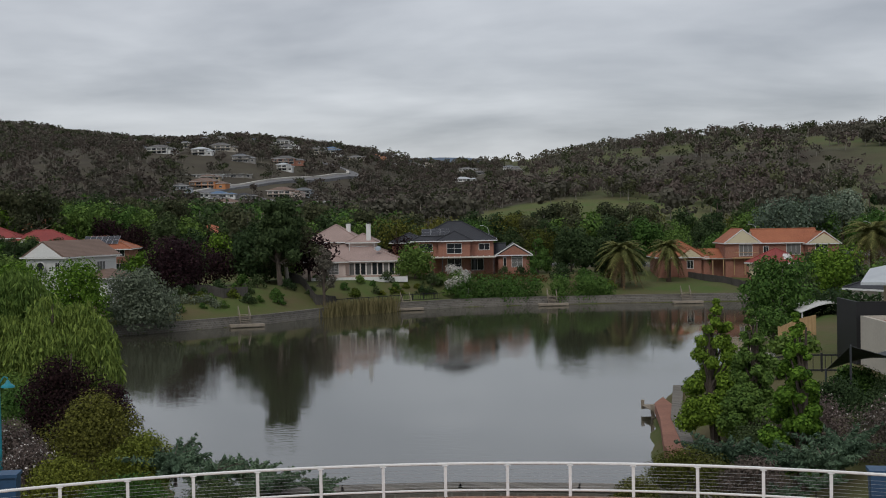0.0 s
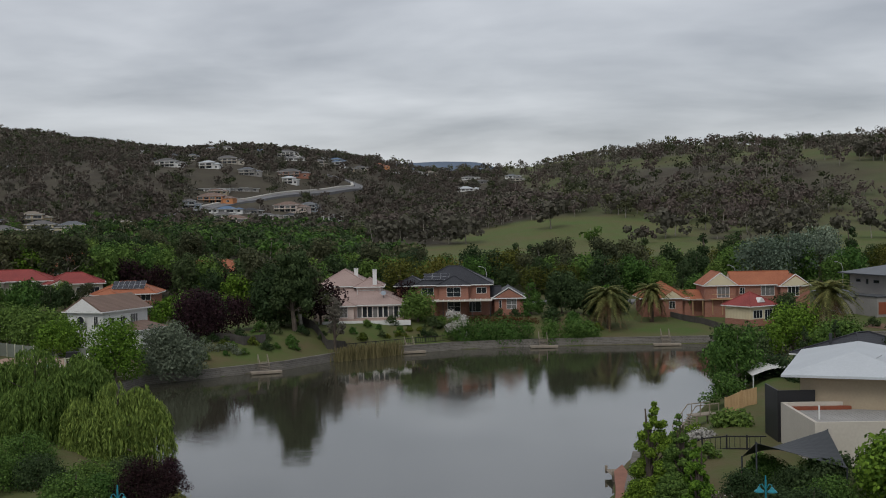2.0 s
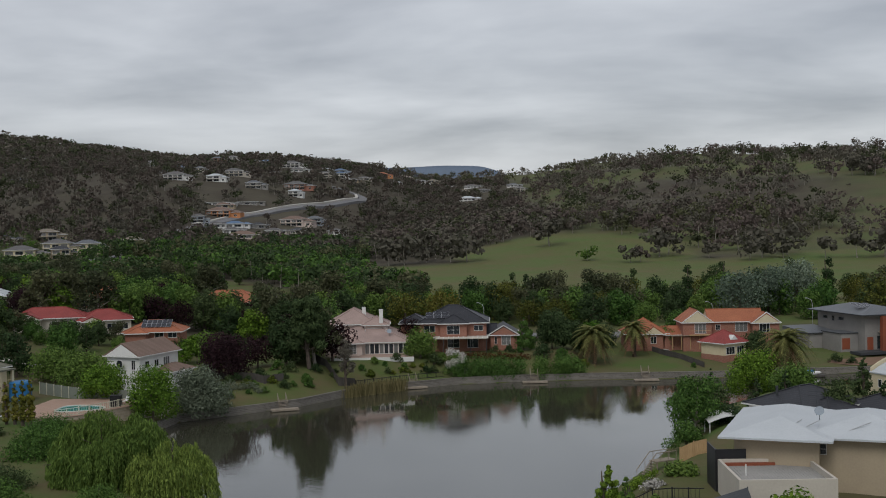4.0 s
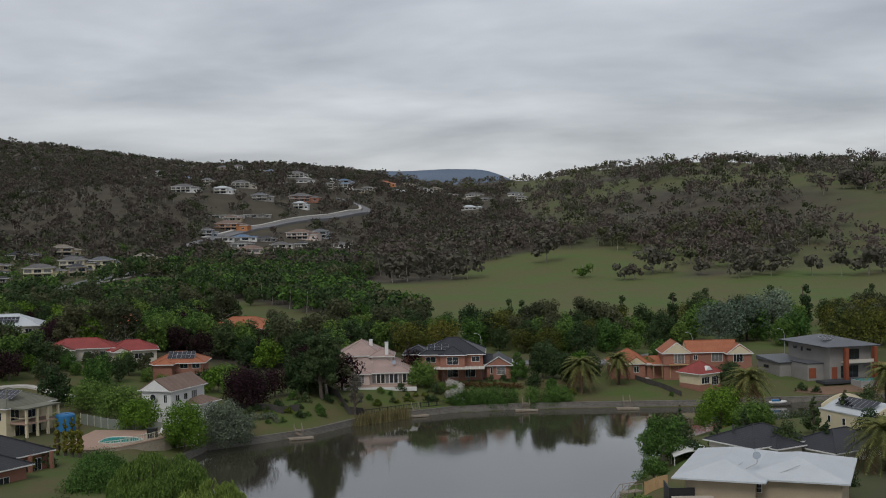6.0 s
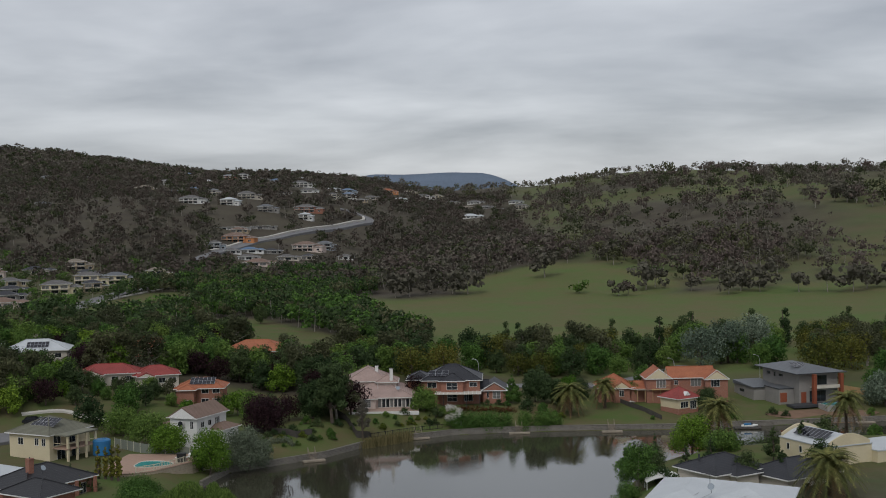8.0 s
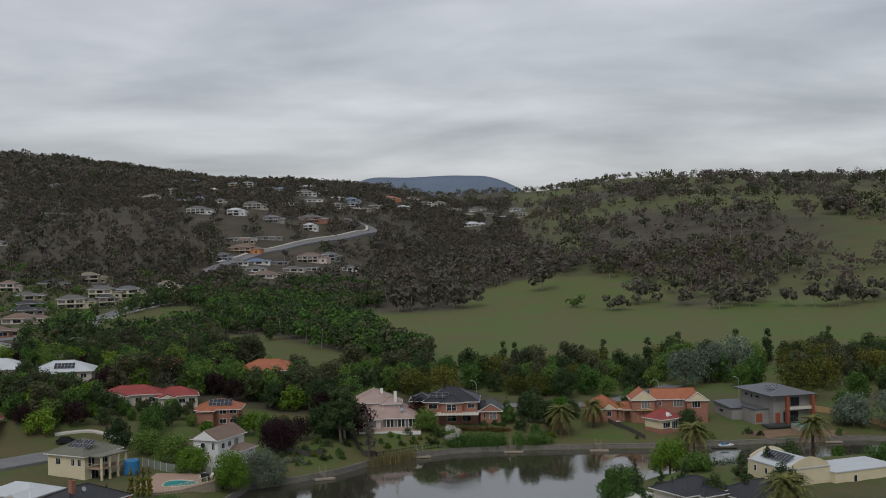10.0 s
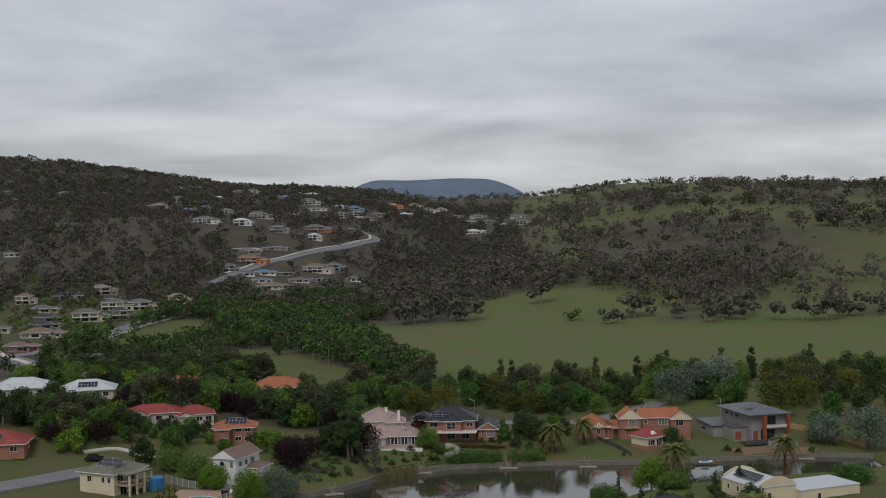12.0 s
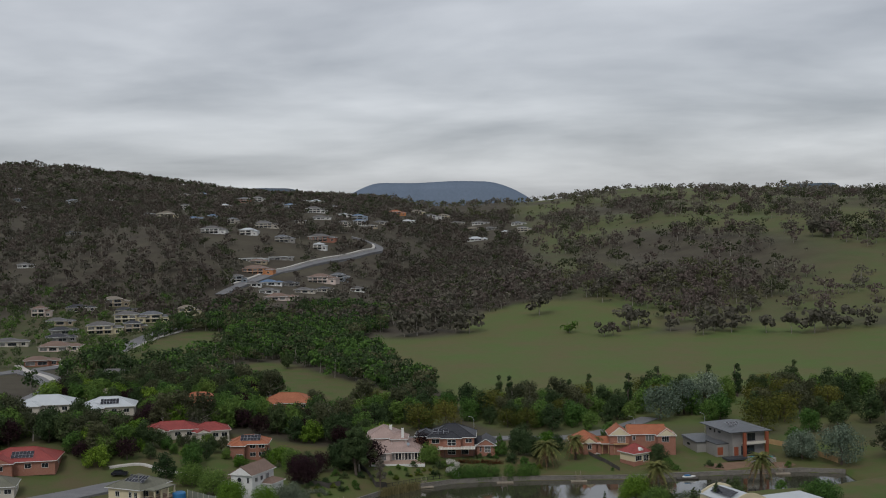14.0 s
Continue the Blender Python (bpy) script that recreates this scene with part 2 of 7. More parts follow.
M["pool_water"] = glassy("pool_water", (0.05, 0.30, 0.30))
M["alu"] = mat("aluminium_edge", (0.55, 0.56, 0.57), rough=0.4, metal=0.6)
M["black"] = mat("black_paint", (0.018, 0.018, 0.02), rough=0.5)
M["darkgrey"] = mat("dark_grey_paint", (0.05, 0.055, 0.06), rough=0.6)
M["orange_tile"] = mat("rust_cladding", (0.26, 0.075, 0.035), (0.2, 0.055, 0.03), rough=0.6)
M["timber"] = mat("weathered_timber", (0.30, 0.255, 0.20), (0.20, 0.17, 0.135), scale=3, rough=0.9, bump=0.01)
M["newwood"] = mat("honey_timber", (0.48, 0.33, 0.17), (0.38, 0.25, 0.13), scale=3, rough=0.8)
M["fence_grey"] = mat("weathered_paling", (0.085, 0.078, 0.07), (0.055, 0.05, 0.045), scale=2, rough=0.95)
M["fence_sage"] = mat("sage_steel_fence", (0.20, 0.22, 0.185), (0.17, 0.19, 0.16), rough=0.6)
M["fence_cream"] = mat("cream_fence_paint", (0.56, 0.54, 0.42), (0.48, 0.46, 0.36), rough=0.6)
M["stone"] = mat("lakeside_stone", (0.20, 0.182, 0.155), (0.085, 0.078, 0.066), scale=1.6, rough=0.9, bump=0.05, bricks=(0.55, 0.28))
M["sandstone"] = mat("sandstone_wall", (0.42, 0.35, 0.26), (0.28, 0.23, 0.17), scale=1.4, rough=0.9, bump=0.05, bricks=(0.7, 0.4))
M["paver"] = mat("red_paver", (0.40, 0.19, 0.13), (0.28, 0.13, 0.09), scale=2, rough=0.85, rand=0.3)
M["terrace"] = mat("terrace_paving", (0.38, 0.25, 0.18), (0.30, 0.20, 0.15), scale=1, rough=0.85, bricks=(0.4, 0.4))
M["concrete"] = mat("concrete", (0.34, 0.33, 0.31), (0.26, 0.255, 0.24), rough=0.9)
M["asphalt"] = mat("asphalt", (0.19, 0.19, 0.195), (0.14, 0.14, 0.145), rough=0.9)
M["path"] = mat("pale_path", (0.52, 0.50, 0.46), (0.44, 0.42, 0.39), rough=0.9)
M["soil"] = mat("bare_soil", (0.21, 0.13, 0.085), (0.14, 0.09, 0.06), scale=1.2, rough=0.95, bump=0.05)
M["teal"] = mat("teal_paint", (0.02, 0.24, 0.30), (0.015, 0.19, 0.24), rough=0.4)
M["bin_blue"] = mat("blue_plastic", (0.035, 0.09, 0.17), (0.03, 0.07, 0.14), rough=0.5)
M["tank_blue"] = mat("blue_tank", (0.03, 0.17, 0.36), (0.025, 0.13, 0.3), rough=0.5)
M["bark"] = mat("bark", (0.13, 0.105, 0.085), (0.07, 0.055, 0.045), scale=3, rough=0.95, bump=0.03)
M["pale_bark"] = mat("pale_bark", (0.36, 0.33, 0.29), (0.20, 0.18, 0.15), scale=3, rough=0.9)
M["palm_bark"] = mat("palm_trunk", (0.12, 0.09, 0.065), (0.06, 0.045, 0.035), scale=2, rough=0.95, courses=0.25, bump=0.05)
M["rock"] = mat("grey_rock", (0.25, 0.235, 0.215), (0.14, 0.13, 0.115), scale=0.8, rough=0.95, bump=0.1)
M["car"] = mat("black_car_paint", (0.012, 0.013, 0.018), rough=0.2, spec=0.6)
M["rubber"] = mat("tyre_rubber", (0.02, 0.02, 0.02), rough=0.9)

L = {}
L["green"] = leaf("leaf_green", (0.122, 0.215, 0.048), (0.042, 0.090, 0.022))
L["fresh"] = leaf("leaf_fresh_green", (0.159, 0.283, 0.036), (0.036, 0.084, 0.012))
L["lime"] = leaf("leaf_lime", (0.170, 0.215, 0.036), (0.055, 0.075, 0.014))
L["dark"] = leaf("leaf_dark_green", (0.072, 0.112, 0.044), (0.025, 0.044, 0.018))
# gum and brown: dark ends raised to paint in the haze over far woods
L["gum"] = leaf("leaf_eucalypt_hazed", (0.138, 0.130, 0.100), (0.088, 0.083, 0.065), vary=0.25)
L["gumgreen"] = leaf("leaf_eucalypt_green", (0.100, 0.112, 0.058), (0.046, 0.053, 0.028), vary=0.25)
L["brown"] = leaf("leaf_brown_scrub_hazed", (0.140, 0.116, 0.098), (0.088, 0.072, 0.062), vary=0.2)
L["silver"] = leaf("leaf_silver", (0.200, 0.255, 0.186), (0.062, 0.090, 0.062))
L["grey"] = leaf("leaf_greygreen", (0.215, 0.250, 0.175), (0.085, 0.108, 0.072))
L["purple"] = leaf("leaf_purple", (0.045, 0.022, 0.024), (0.016, 0.009, 0.011))
L["olive"] = leaf("leaf_olive_gold", (0.150, 0.160, 0.034), (0.050, 0.056, 0.014))
L["gold"] = leaf("leaf_gold_cypress", (0.24, 0.23, 0.045), (0.08, 0.085, 0.018))
L["willow"] = leaf("leaf_willow", (0.24, 0.33, 0.075), (0.07, 0.12, 0.028))
L["juniper"] = leaf("leaf_juniper", (0.150, 0.225, 0.140), (0.045, 0.080, 0.048))
L["palm"] = leaf("palm_frond", (0.21, 0.22, 0.075), (0.075, 0.085, 0.03))
L["palm_dry"] = leaf("dry_palm_frond", (0.20, 0.14, 0.07), (0.10, 0.07, 0.035))
L["blossom"] = leaf("white_blossom", (0.66, 0.64, 0.60), (0.38, 0.36, 0.33))
L["rust"] = leaf("leaf_rust_hedge", (0.14, 0.06, 0.025), (0.05, 0.03, 0.014))
L["reed"] = leaf("reed", (0.24, 0.20, 0.10), (0.10, 0.09, 0.04))
L["grass"] = leaf("grass_tuft", (0.13, 0.14, 0.04), (0.06, 0.07, 0.02))

# ---------------------------------------------------------------- building helpers


def thing(name, x, y, z, rz=0.0, label="", category="", group="", kind=""):
    ob = new(name)
    ob.empty_display_size = 0.2
    ob.matrix_world = pose(x, y, z, 0, 0, rz)
    return tagged(ob, label, category, group, kind)


def site(name, x, y, *rest, **kw):
    """A thing at a place of the plan."""
    return thing(name, east(x, y), north(y), *rest, **kw)


def mesh(name, verts, faces, materials):
    me = bpy.data.meshes.new(name)
    me.from_pydata([tuple(v) for v in verts], [], [tuple(q) for q in faces])
    for m in materials if isinstance(materials, (list, tuple)) else [materials]:
        me.materials.append(m)
    me.update()
    return me


def put(name, me, parent=None, label=""):
    ob = new(name, me)
    if parent is not None:
        ob.parent = parent
    return tagged(ob, label)


def part(name, bm, material, parent=None, label=""):
    me = bpy.data.meshes.new(name)
    bmesh.ops.recalc_face_normals(bm, faces=bm.faces)
    bm.to_mesh(me)
    bm.free()
    me.materials.append(material)
    return put(name, me, parent, label)


def box(bm, x0, x1, y0, y1, z0, z1, m=None):
    vs = [bm.verts.new((x, y, z)) for z in (z0, z1) for x, y in ((x0, y0), (x1, y0), (x1, y1), (x0, y1))]
    for q in ((0, 3, 2, 1), (4, 5, 6, 7), (0, 1, 5, 4), (1, 2, 6, 5), (2, 3, 7, 6), (3, 0, 4, 7)):
        bm.faces.new([vs[i] for i in q])
    if m is not None:
        bmesh.ops.transform(bm, matrix=m, verts=vs)
    return vs


def boxes(*rows):
    bm = bmesh.new()
    for r in rows:
        box(bm, *r)
    return bm


def tube(bm, pts, radii, sides=7, cap=True):
    rings = []
    for i, (p, r) in enumerate(zip(pts, radii)):
        a, b = Vector(pts[max(i - 1, 0)]), Vector(pts[min(i + 1, len(pts) - 1)])
        q = (b - a).to_track_quat("Z", "Y")
        rings.append([bm.verts.new(Vector(p) + q @ Vector((r * math.cos(k * math.tau / sides), r * math.sin(k * math.tau / sides), 0))) for k in range(sides)])
    for lo, hi in zip(rings, rings[1:]):
        for k in range(sides):
            bm.faces.new((lo[k], lo[(k + 1) % sides], hi[(k + 1) % sides], hi[k]))
    if cap:
        bm.faces.new(rings[0][::-1])
        bm.faces.new(rings[-1])


def rod(a, b, r, sides=6):
    bm = bmesh.new()
    tube(bm, [a, b], [r, r], sides)
    return bm


def ground_at(x, y):
    return float(height(np.array([x]), np.array([plan_row(y)]))[0])

# ---------------------------------------------------------------- ground and water


def axis(stops):
    out = []
    for a, b, step in stops:
        out += list(np.arange(a, b, step))
    return np.array(out + [stops[-1][1]])


gx = axis([(-3400, -1000, 150), (-1000, -400, 25), (-400, -120, 8), (-120, -62, 4), (-62, 116, 1), (116, 260, 5), (260, 800, 20), (800, 3400, 150)])
gy = axis([(-300, -80, 55), (-80, 20, 5), (20, 132, 0.7), (132, 300, 3), (300, 760, 6), (760, 1400, 16), (1400, 2650, 60)])
GX, GY = np.meshgrid(gx, gy)
GZ = height(GX, GY)
GD = lake_distance(GX, GY)
GZ = GZ + np.where((GD > 1.5), 0.10 * np.sin(GX * 0.9 + 2 * np.sin(GY * 0.31)) * np.sin(GY * 0.8 + GX * 0.17), 0)
nx, ny = len(gx), len(gy)
verts = np.column_stack([GX.ravel(), north(GY).ravel(), GZ.ravel()])
idx = np.arange(nx * ny).reshape(ny, nx)
faces = np.stack([idx[:-1, :-1], idx[:-1, 1:], idx[1:, 1:], idx[1:, :-1]], -1).reshape(-1, 4)
ground_mesh = bpy.data.meshes.new("ground")
ground_mesh.from_pydata(verts.tolist(), [], faces.tolist())
for poly in ground_mesh.polygons:
    poly.use_smooth = True


def paddock(x, y):
    """1 on the open grazing land, 0 in the bush."""
    edge = np.maximum(-57, -16 - 0.46 * (np.asarray(y, float) - 200)) + 3 * np.sin(np.asarray(y) / 9)
    flat = smooth(x, edge - 4, edge + 4) * smooth(y, 128, 150) * smooth(y, 318 + 10 * np.sin(np.asarray(x) / 23), 300 + 10 * np.sin(np.asarray(x) / 23))
    knoll = smooth(np.hypot((np.asarray(x, float) - 55) / 66, (np.asarray(y, float) - 325) / 46), 1.05, 0.8)
    return np.maximum(flat, knoll)


def clearing(x, y):
    """Mown grass among the houses of the west side."""
    k = np.clip(((x + 92) * 70 - (y - 218) * 59) / (70 * 70 + 59 * 59), 0, 1)
    a = smooth(np.hypot(x + 92 - 70 * k, y - 218 + 59 * k), 21, 15)
    b = smooth(np.hypot((x + 150) / 24, (y - 262) / 45), 1.1, 0.85)
    c = smooth(np.hypot((x + 60) / 30, (y - 118) / 14), 1.1, 0.8)
    d = 0.5 * smooth(np.hypot((x + 222) / 55, (y - 290) / 95), 1.1, 0.8)
    return np.maximum(np.maximum(a, b), np.maximum(c, d))


top_grass = smooth(GY, 560, 800) * smooth(GX, 90, 200) * smooth(np.sin(GX / 61) + np.sin(GY / 83 + 1), -0.9, 0.5)
cover = np.zeros((nx * ny, 4))
open_hill = 0.75 * smooth(GX, 35, 95) * smooth(GY, 300, 330) * smooth(np.sin(GX / 43 + 0.6) + np.sin(GY / 52 + GX / 120), -1.5, 0.5)
cover[:, 0] = np.maximum(np.maximum(paddock(GX, GY), 0.6 * top_grass), open_hill).ravel()
cover[:, 1] = np.maximum(clearing(GX, GY), smooth(GD, 45, 12) * smooth(GY, 150, 125)).ravel()
cover[:, 1] = np.maximum(cover[:, 1], 0.85 * smooth(np.hypot((GX + 105) / 45, (GY - 106) / 32), 1.15, 0.85).ravel())
cover[:, 3] = 1
layer = ground_mesh.attributes.new("cover", "FLOAT_COLOR", "POINT")
layer.data.foreach_set("color", cover.ravel())


def ground_material():
    m = bpy.data.materials.new("ground_cover")
    m.use_nodes = True
    nt, bs = m.node_tree, m.node_tree.nodes["Principled BSDF"]
    bs.inputs["Roughness"].default_value, bs.inputs["Specular IOR Level"].default_value = 0.95, 0.15
    tc, at = nt.nodes.new("ShaderNodeTexCoord"), nt.nodes.new("ShaderNodeAttribute")
    at.attribute_name = "cover"
    sp = nt.nodes.new("ShaderNodeSeparateColor")
    nt.links.new(at.outputs["Color"], sp.inputs[0])

    def tones(scale, a, b, detail=6.0):
        n, cr = nt.nodes.new("ShaderNodeTexNoise"), nt.nodes.new("ShaderNodeValToRGB")
        n.inputs["Scale"].default_value, n.inputs["Detail"].default_value, n.inputs["Roughness"].default_value = scale, detail, 0.62
        nt.links.new(tc.outputs["Object"], n.inputs["Vector"])
        cr.color_ramp.elements[0].position, cr.color_ramp.elements[0].color = 0.35, (*a, 1)
        cr.color_ramp.elements[1].position, cr.color_ramp.elements[1].color = 0.66, (*b, 1)
        nt.links.new(n.outputs["Fac"], cr.inputs[0])
        return cr.outputs[0], n.outputs["Fac"]

    def mixed(fac, a, b):
        mx = nt.nodes.new("ShaderNodeMix")
        mx.data_type = "RGBA"
        nt.links.new(fac, mx.inputs[0])
        nt.links.new(a, mx.inputs[6])
        nt.links.new(b, mx.inputs[7])
        return mx.outputs[2]

    bush, rough = tones(0.045, (0.060, 0.051, 0.040), (0.086, 0.078, 0.055))
    grass, _ = tones(0.035, (0.120, 0.110, 0.050), (0.086, 0.128, 0.037))
    lawn, _ = tones(0.11, (0.112, 0.094, 0.048), (0.070, 0.108, 0.028))
    _, grain = tones(1.4, (0, 0, 0), (1, 1, 1))
    colour = mixed(sp.outputs[1], mixed(sp.outputs[0], bush, grass), lawn)
    nt.links.new(colour, bs.inputs["Base Color"])
    bp = nt.nodes.new("ShaderNodeBump")
    bp.inputs["Strength"].default_value, bp.inputs["Distance"].default_value = 0.5, 0.15
    nt.links.new(grain, bp.inputs["Height"])
    nt.links.new(bp.outputs[0], bs.inputs["Normal"])
    return m


ground_mesh.materials.append(ground_material())
tagged(put("ground", ground_mesh), "grassy valley floor rising to bush-covered hills", "ground", kind="structure")


def water_material():
    m = bpy.data.materials.new("lake_water")
    m.use_nodes = True
    nt, bs = m.node_tree, m.node_tree.nodes["Principled BSDF"]
    bs.inputs["Base Color"].default_value = (0.045, 0.044, 0.030, 1)
    bs.inputs["Roughness"].default_value, bs.inputs["IOR"].default_value = 0.015, 3.0
    bs.inputs["Specular IOR Level"].default_value = 0.5
    tc = nt.nodes.new("ShaderNodeTexCoord")
    mp = nt.nodes.new("ShaderNodeMapping")
    mp.inputs["Scale"].default_value = (0.7, 1.6, 1.0)
    nt.links.new(tc.outputs["Object"], mp.inputs["Vector"])
    n, big_n = nt.nodes.new("ShaderNodeTexNoise"), nt.nodes.new("ShaderNodeTexNoise")
    n.inputs["Scale"].default_value, n.inputs["Detail"].default_value = 1.5, 3.0
    big_n.inputs["Scale"].default_value, big_n.inputs["Detail"].default_value = 0.05, 2.0
    nt.links.new(mp.outputs[0], n.inputs["Vector"])
    nt.links.new(tc.outputs["Object"], big_n.inputs["Vector"])
    mr = nt.nodes.new("ShaderNodeMapRange")
    mr.inputs[1].default_value, mr.inputs[2].default_value, mr.inputs[3].default_value, mr.inputs[4].default_value = 0.42, 0.62, 0.25, 1.0
    nt.links.new(big_n.outputs["Fac"], mr.inputs[0])
    bp = nt.nodes.new("ShaderNodeBump")
    bp.inputs["Distance"].default_value = 0.012
    nt.links.new(mr.outputs[0], bp.inputs["Strength"])
    nt.links.new(n.outputs["Fac"], bp.inputs["Height"])
    nt.links.new(bp.outputs[0], bs.inputs["Normal"])
    return m


bm = bmesh.new()
bm.faces.new([bm.verts.new((x, north(y), 0)) for x, y in LAKE])
bmesh.ops.triangulate(bm, faces=bm.faces)
for f in bm.faces:
    if f.normal.z < 0:
        f.normal_flip()
water_mesh = bpy.data.meshes.new("lake_water")
bm.to_mesh(water_mesh)
bm.free()
water_mesh.materials.append(water_material())
tagged(put("lake_water", water_mesh), "calm brown lake reflecting the overcast sky", "lake", kind="structure")

# far range under the cloud, with the haze painted into its forest colour
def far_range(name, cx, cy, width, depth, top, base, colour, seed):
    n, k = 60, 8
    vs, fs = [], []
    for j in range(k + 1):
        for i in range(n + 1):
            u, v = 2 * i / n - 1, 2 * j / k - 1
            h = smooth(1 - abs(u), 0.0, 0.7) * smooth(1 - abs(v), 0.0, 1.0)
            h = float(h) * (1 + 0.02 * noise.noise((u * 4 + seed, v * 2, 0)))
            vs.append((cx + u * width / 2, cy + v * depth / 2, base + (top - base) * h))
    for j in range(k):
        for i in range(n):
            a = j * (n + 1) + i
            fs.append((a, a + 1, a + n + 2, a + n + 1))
    me = mesh(name, vs, fs, mat(name + "_haze_tinted_forest", colour, tuple(c * 0.85 for c in colour), scale=0.02, rough=1.0, spec=0.0))
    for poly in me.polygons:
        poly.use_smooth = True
    tagged(put(name, me), "forested range under low cloud, blue haze painted into its colour", "mountain", kind="structure")


# blue-grey stands in for air haze, paler the farther the range
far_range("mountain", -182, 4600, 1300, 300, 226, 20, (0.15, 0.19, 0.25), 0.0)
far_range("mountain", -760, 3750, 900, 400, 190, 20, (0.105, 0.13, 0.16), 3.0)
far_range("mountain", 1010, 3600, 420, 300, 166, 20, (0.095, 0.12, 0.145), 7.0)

# ---------------------------------------------------------------- houses


def roof_solid(bm, x0, x1, y0, y1, z, pitch, kind, over=0.5, thick=0.16):
    """A closed roof over a rectangle: hip, gable along x or y, flat, or mono (rising to the back)."""
    x0, x1, y0, y1 = x0 - over, x1 + over, y0 - over, y1 + over
    w, d, t = x1 - x0, y1 - y0, math.tan(radians(pitch))
    low = [bm.verts.new((x, y, z - thick)) for x, y in ((x0, y0), (x1, y0), (x1, y1), (x0, y1))]
    eave = [bm.verts.new((x, y, z)) for x, y in ((x0, y0), (x1, y0), (x1, y1), (x0, y1))]
    bm.faces.new(low[::-1])
    for k in range(4):
        bm.faces.new((low[k], low[(k + 1) % 4], eave[(k + 1) % 4], eave[k]))
    a, b, c, e = eave
    if kind == "flat":
        bm.faces.new(eave)
        return []
    if kind == "mono":
        c.co.z += d * t
        e.co.z += d * t
        bm.faces.new(eave)
        return []
    if kind == "hip":
        s = min(w, d) / 2
        if w >= d:
            p, q = (x0 + s, (y0 + y1) / 2, z + s * t), (x1 - s, (y0 + y1) / 2, z + s * t)
        else:
            p, q = ((x0 + x1) / 2, y0 + s, z + s * t), ((x0 + x1) / 2, y1 - s, z + s * t)
        if (Vector(p) - Vector(q)).length < 0.05:
            v = bm.verts.new(p)
            for k in range(4):
                bm.faces.new((eave[k], eave[(k + 1) % 4], v))
            q = p
        else:
            vp, vq = bm.verts.new(p), bm.verts.new(q)
            if w >= d:
                bm.faces.new((a, b, vq, vp)), bm.faces.new((b, c, vq)), bm.faces.new((c, e, vp, vq)), bm.faces.new((e, a, vp))
            else:
                bm.faces.new((a, b, vp)), bm.faces.new((b, c, vq, vp)), bm.faces.new((c, e, vq)), bm.faces.new((e, a, vp, vq))
        near = (a, e) if w >= d else (a, b)
        far = (b, c) if w >= d else (e, c)
        return [(tuple(v.co), p) for v in near] + [(tuple(v.co), q) for v in far] + [(p, q)]
    if kind == "gable_x":
        h = z + d / 2 * t
        p, q = bm.verts.new((x0, (y0 + y1) / 2, h)), bm.verts.new((x1, (y0 + y1) / 2, h))
        bm.faces.new((a, b, q, p)), bm.faces.new((c, e, p, q)), bm.faces.new((e, a, p)), bm.faces.new((b, c, q))
    else:
        h = z + w / 2 * t
        p, q = bm.verts.new(((x0 + x1) / 2, y0, h)), bm.verts.new(((x0 + x1) / 2, y1, h))
        bm.faces.new((b, c, q, p)), bm.faces.new((e, a, p, q)), bm.faces.new((a, b, p)), bm.faces.new((c, e, q))
    return [(tuple(p.co), tuple(q.co))]


def gable_wall(bm, x0, x1, y0, y1, z, pitch, over, axis_name):
    """The triangle of wall under a gable, at its near end or at both ends."""
    if axis_name == "gable_y":
        h = (x1 - x0 + 2 * over) / 2 * math.tan(radians(pitch)) - 0.25
        ends = [(y0 - over - 0.02, y0 - over + 0.1)]
        for a, b in ends:
            vs = [bm.verts.new(v) for v in ((x0, a, z), (x1, a, z), ((x0 + x1) / 2, a, z + h), (x0, b, z), (x1, b, z), ((x0 + x1) / 2, b, z + h))]
            for q in ((0, 1, 2), (5, 4, 3), (0, 3, 4, 1), (1, 4, 5, 2), (2, 5, 3, 0)):
                bm.faces.new([vs[i] for i in q])
    else:
        h = (y1 - y0 + 2 * over) / 2 * math.tan(radians(pitch)) - 0.25
        for a, b in ((x0 - over - 0.02, x0 - over + 0.1), (x1 + over - 0.1, x1 + over + 0.02)):
            vs = [bm.verts.new(v) for v in ((a, y0, z), (a, y1, z), (a, (y0 + y1) / 2, z + h), (b, y0, z), (b, y1, z), (b, (y0 + y1) / 2, z + h))]
            for q in ((0, 1, 2), (5, 4, 3), (0, 3, 4, 1), (1, 4, 5, 2), (2, 5, 3, 0)):
                bm.faces.new([vs[i] for i in q])


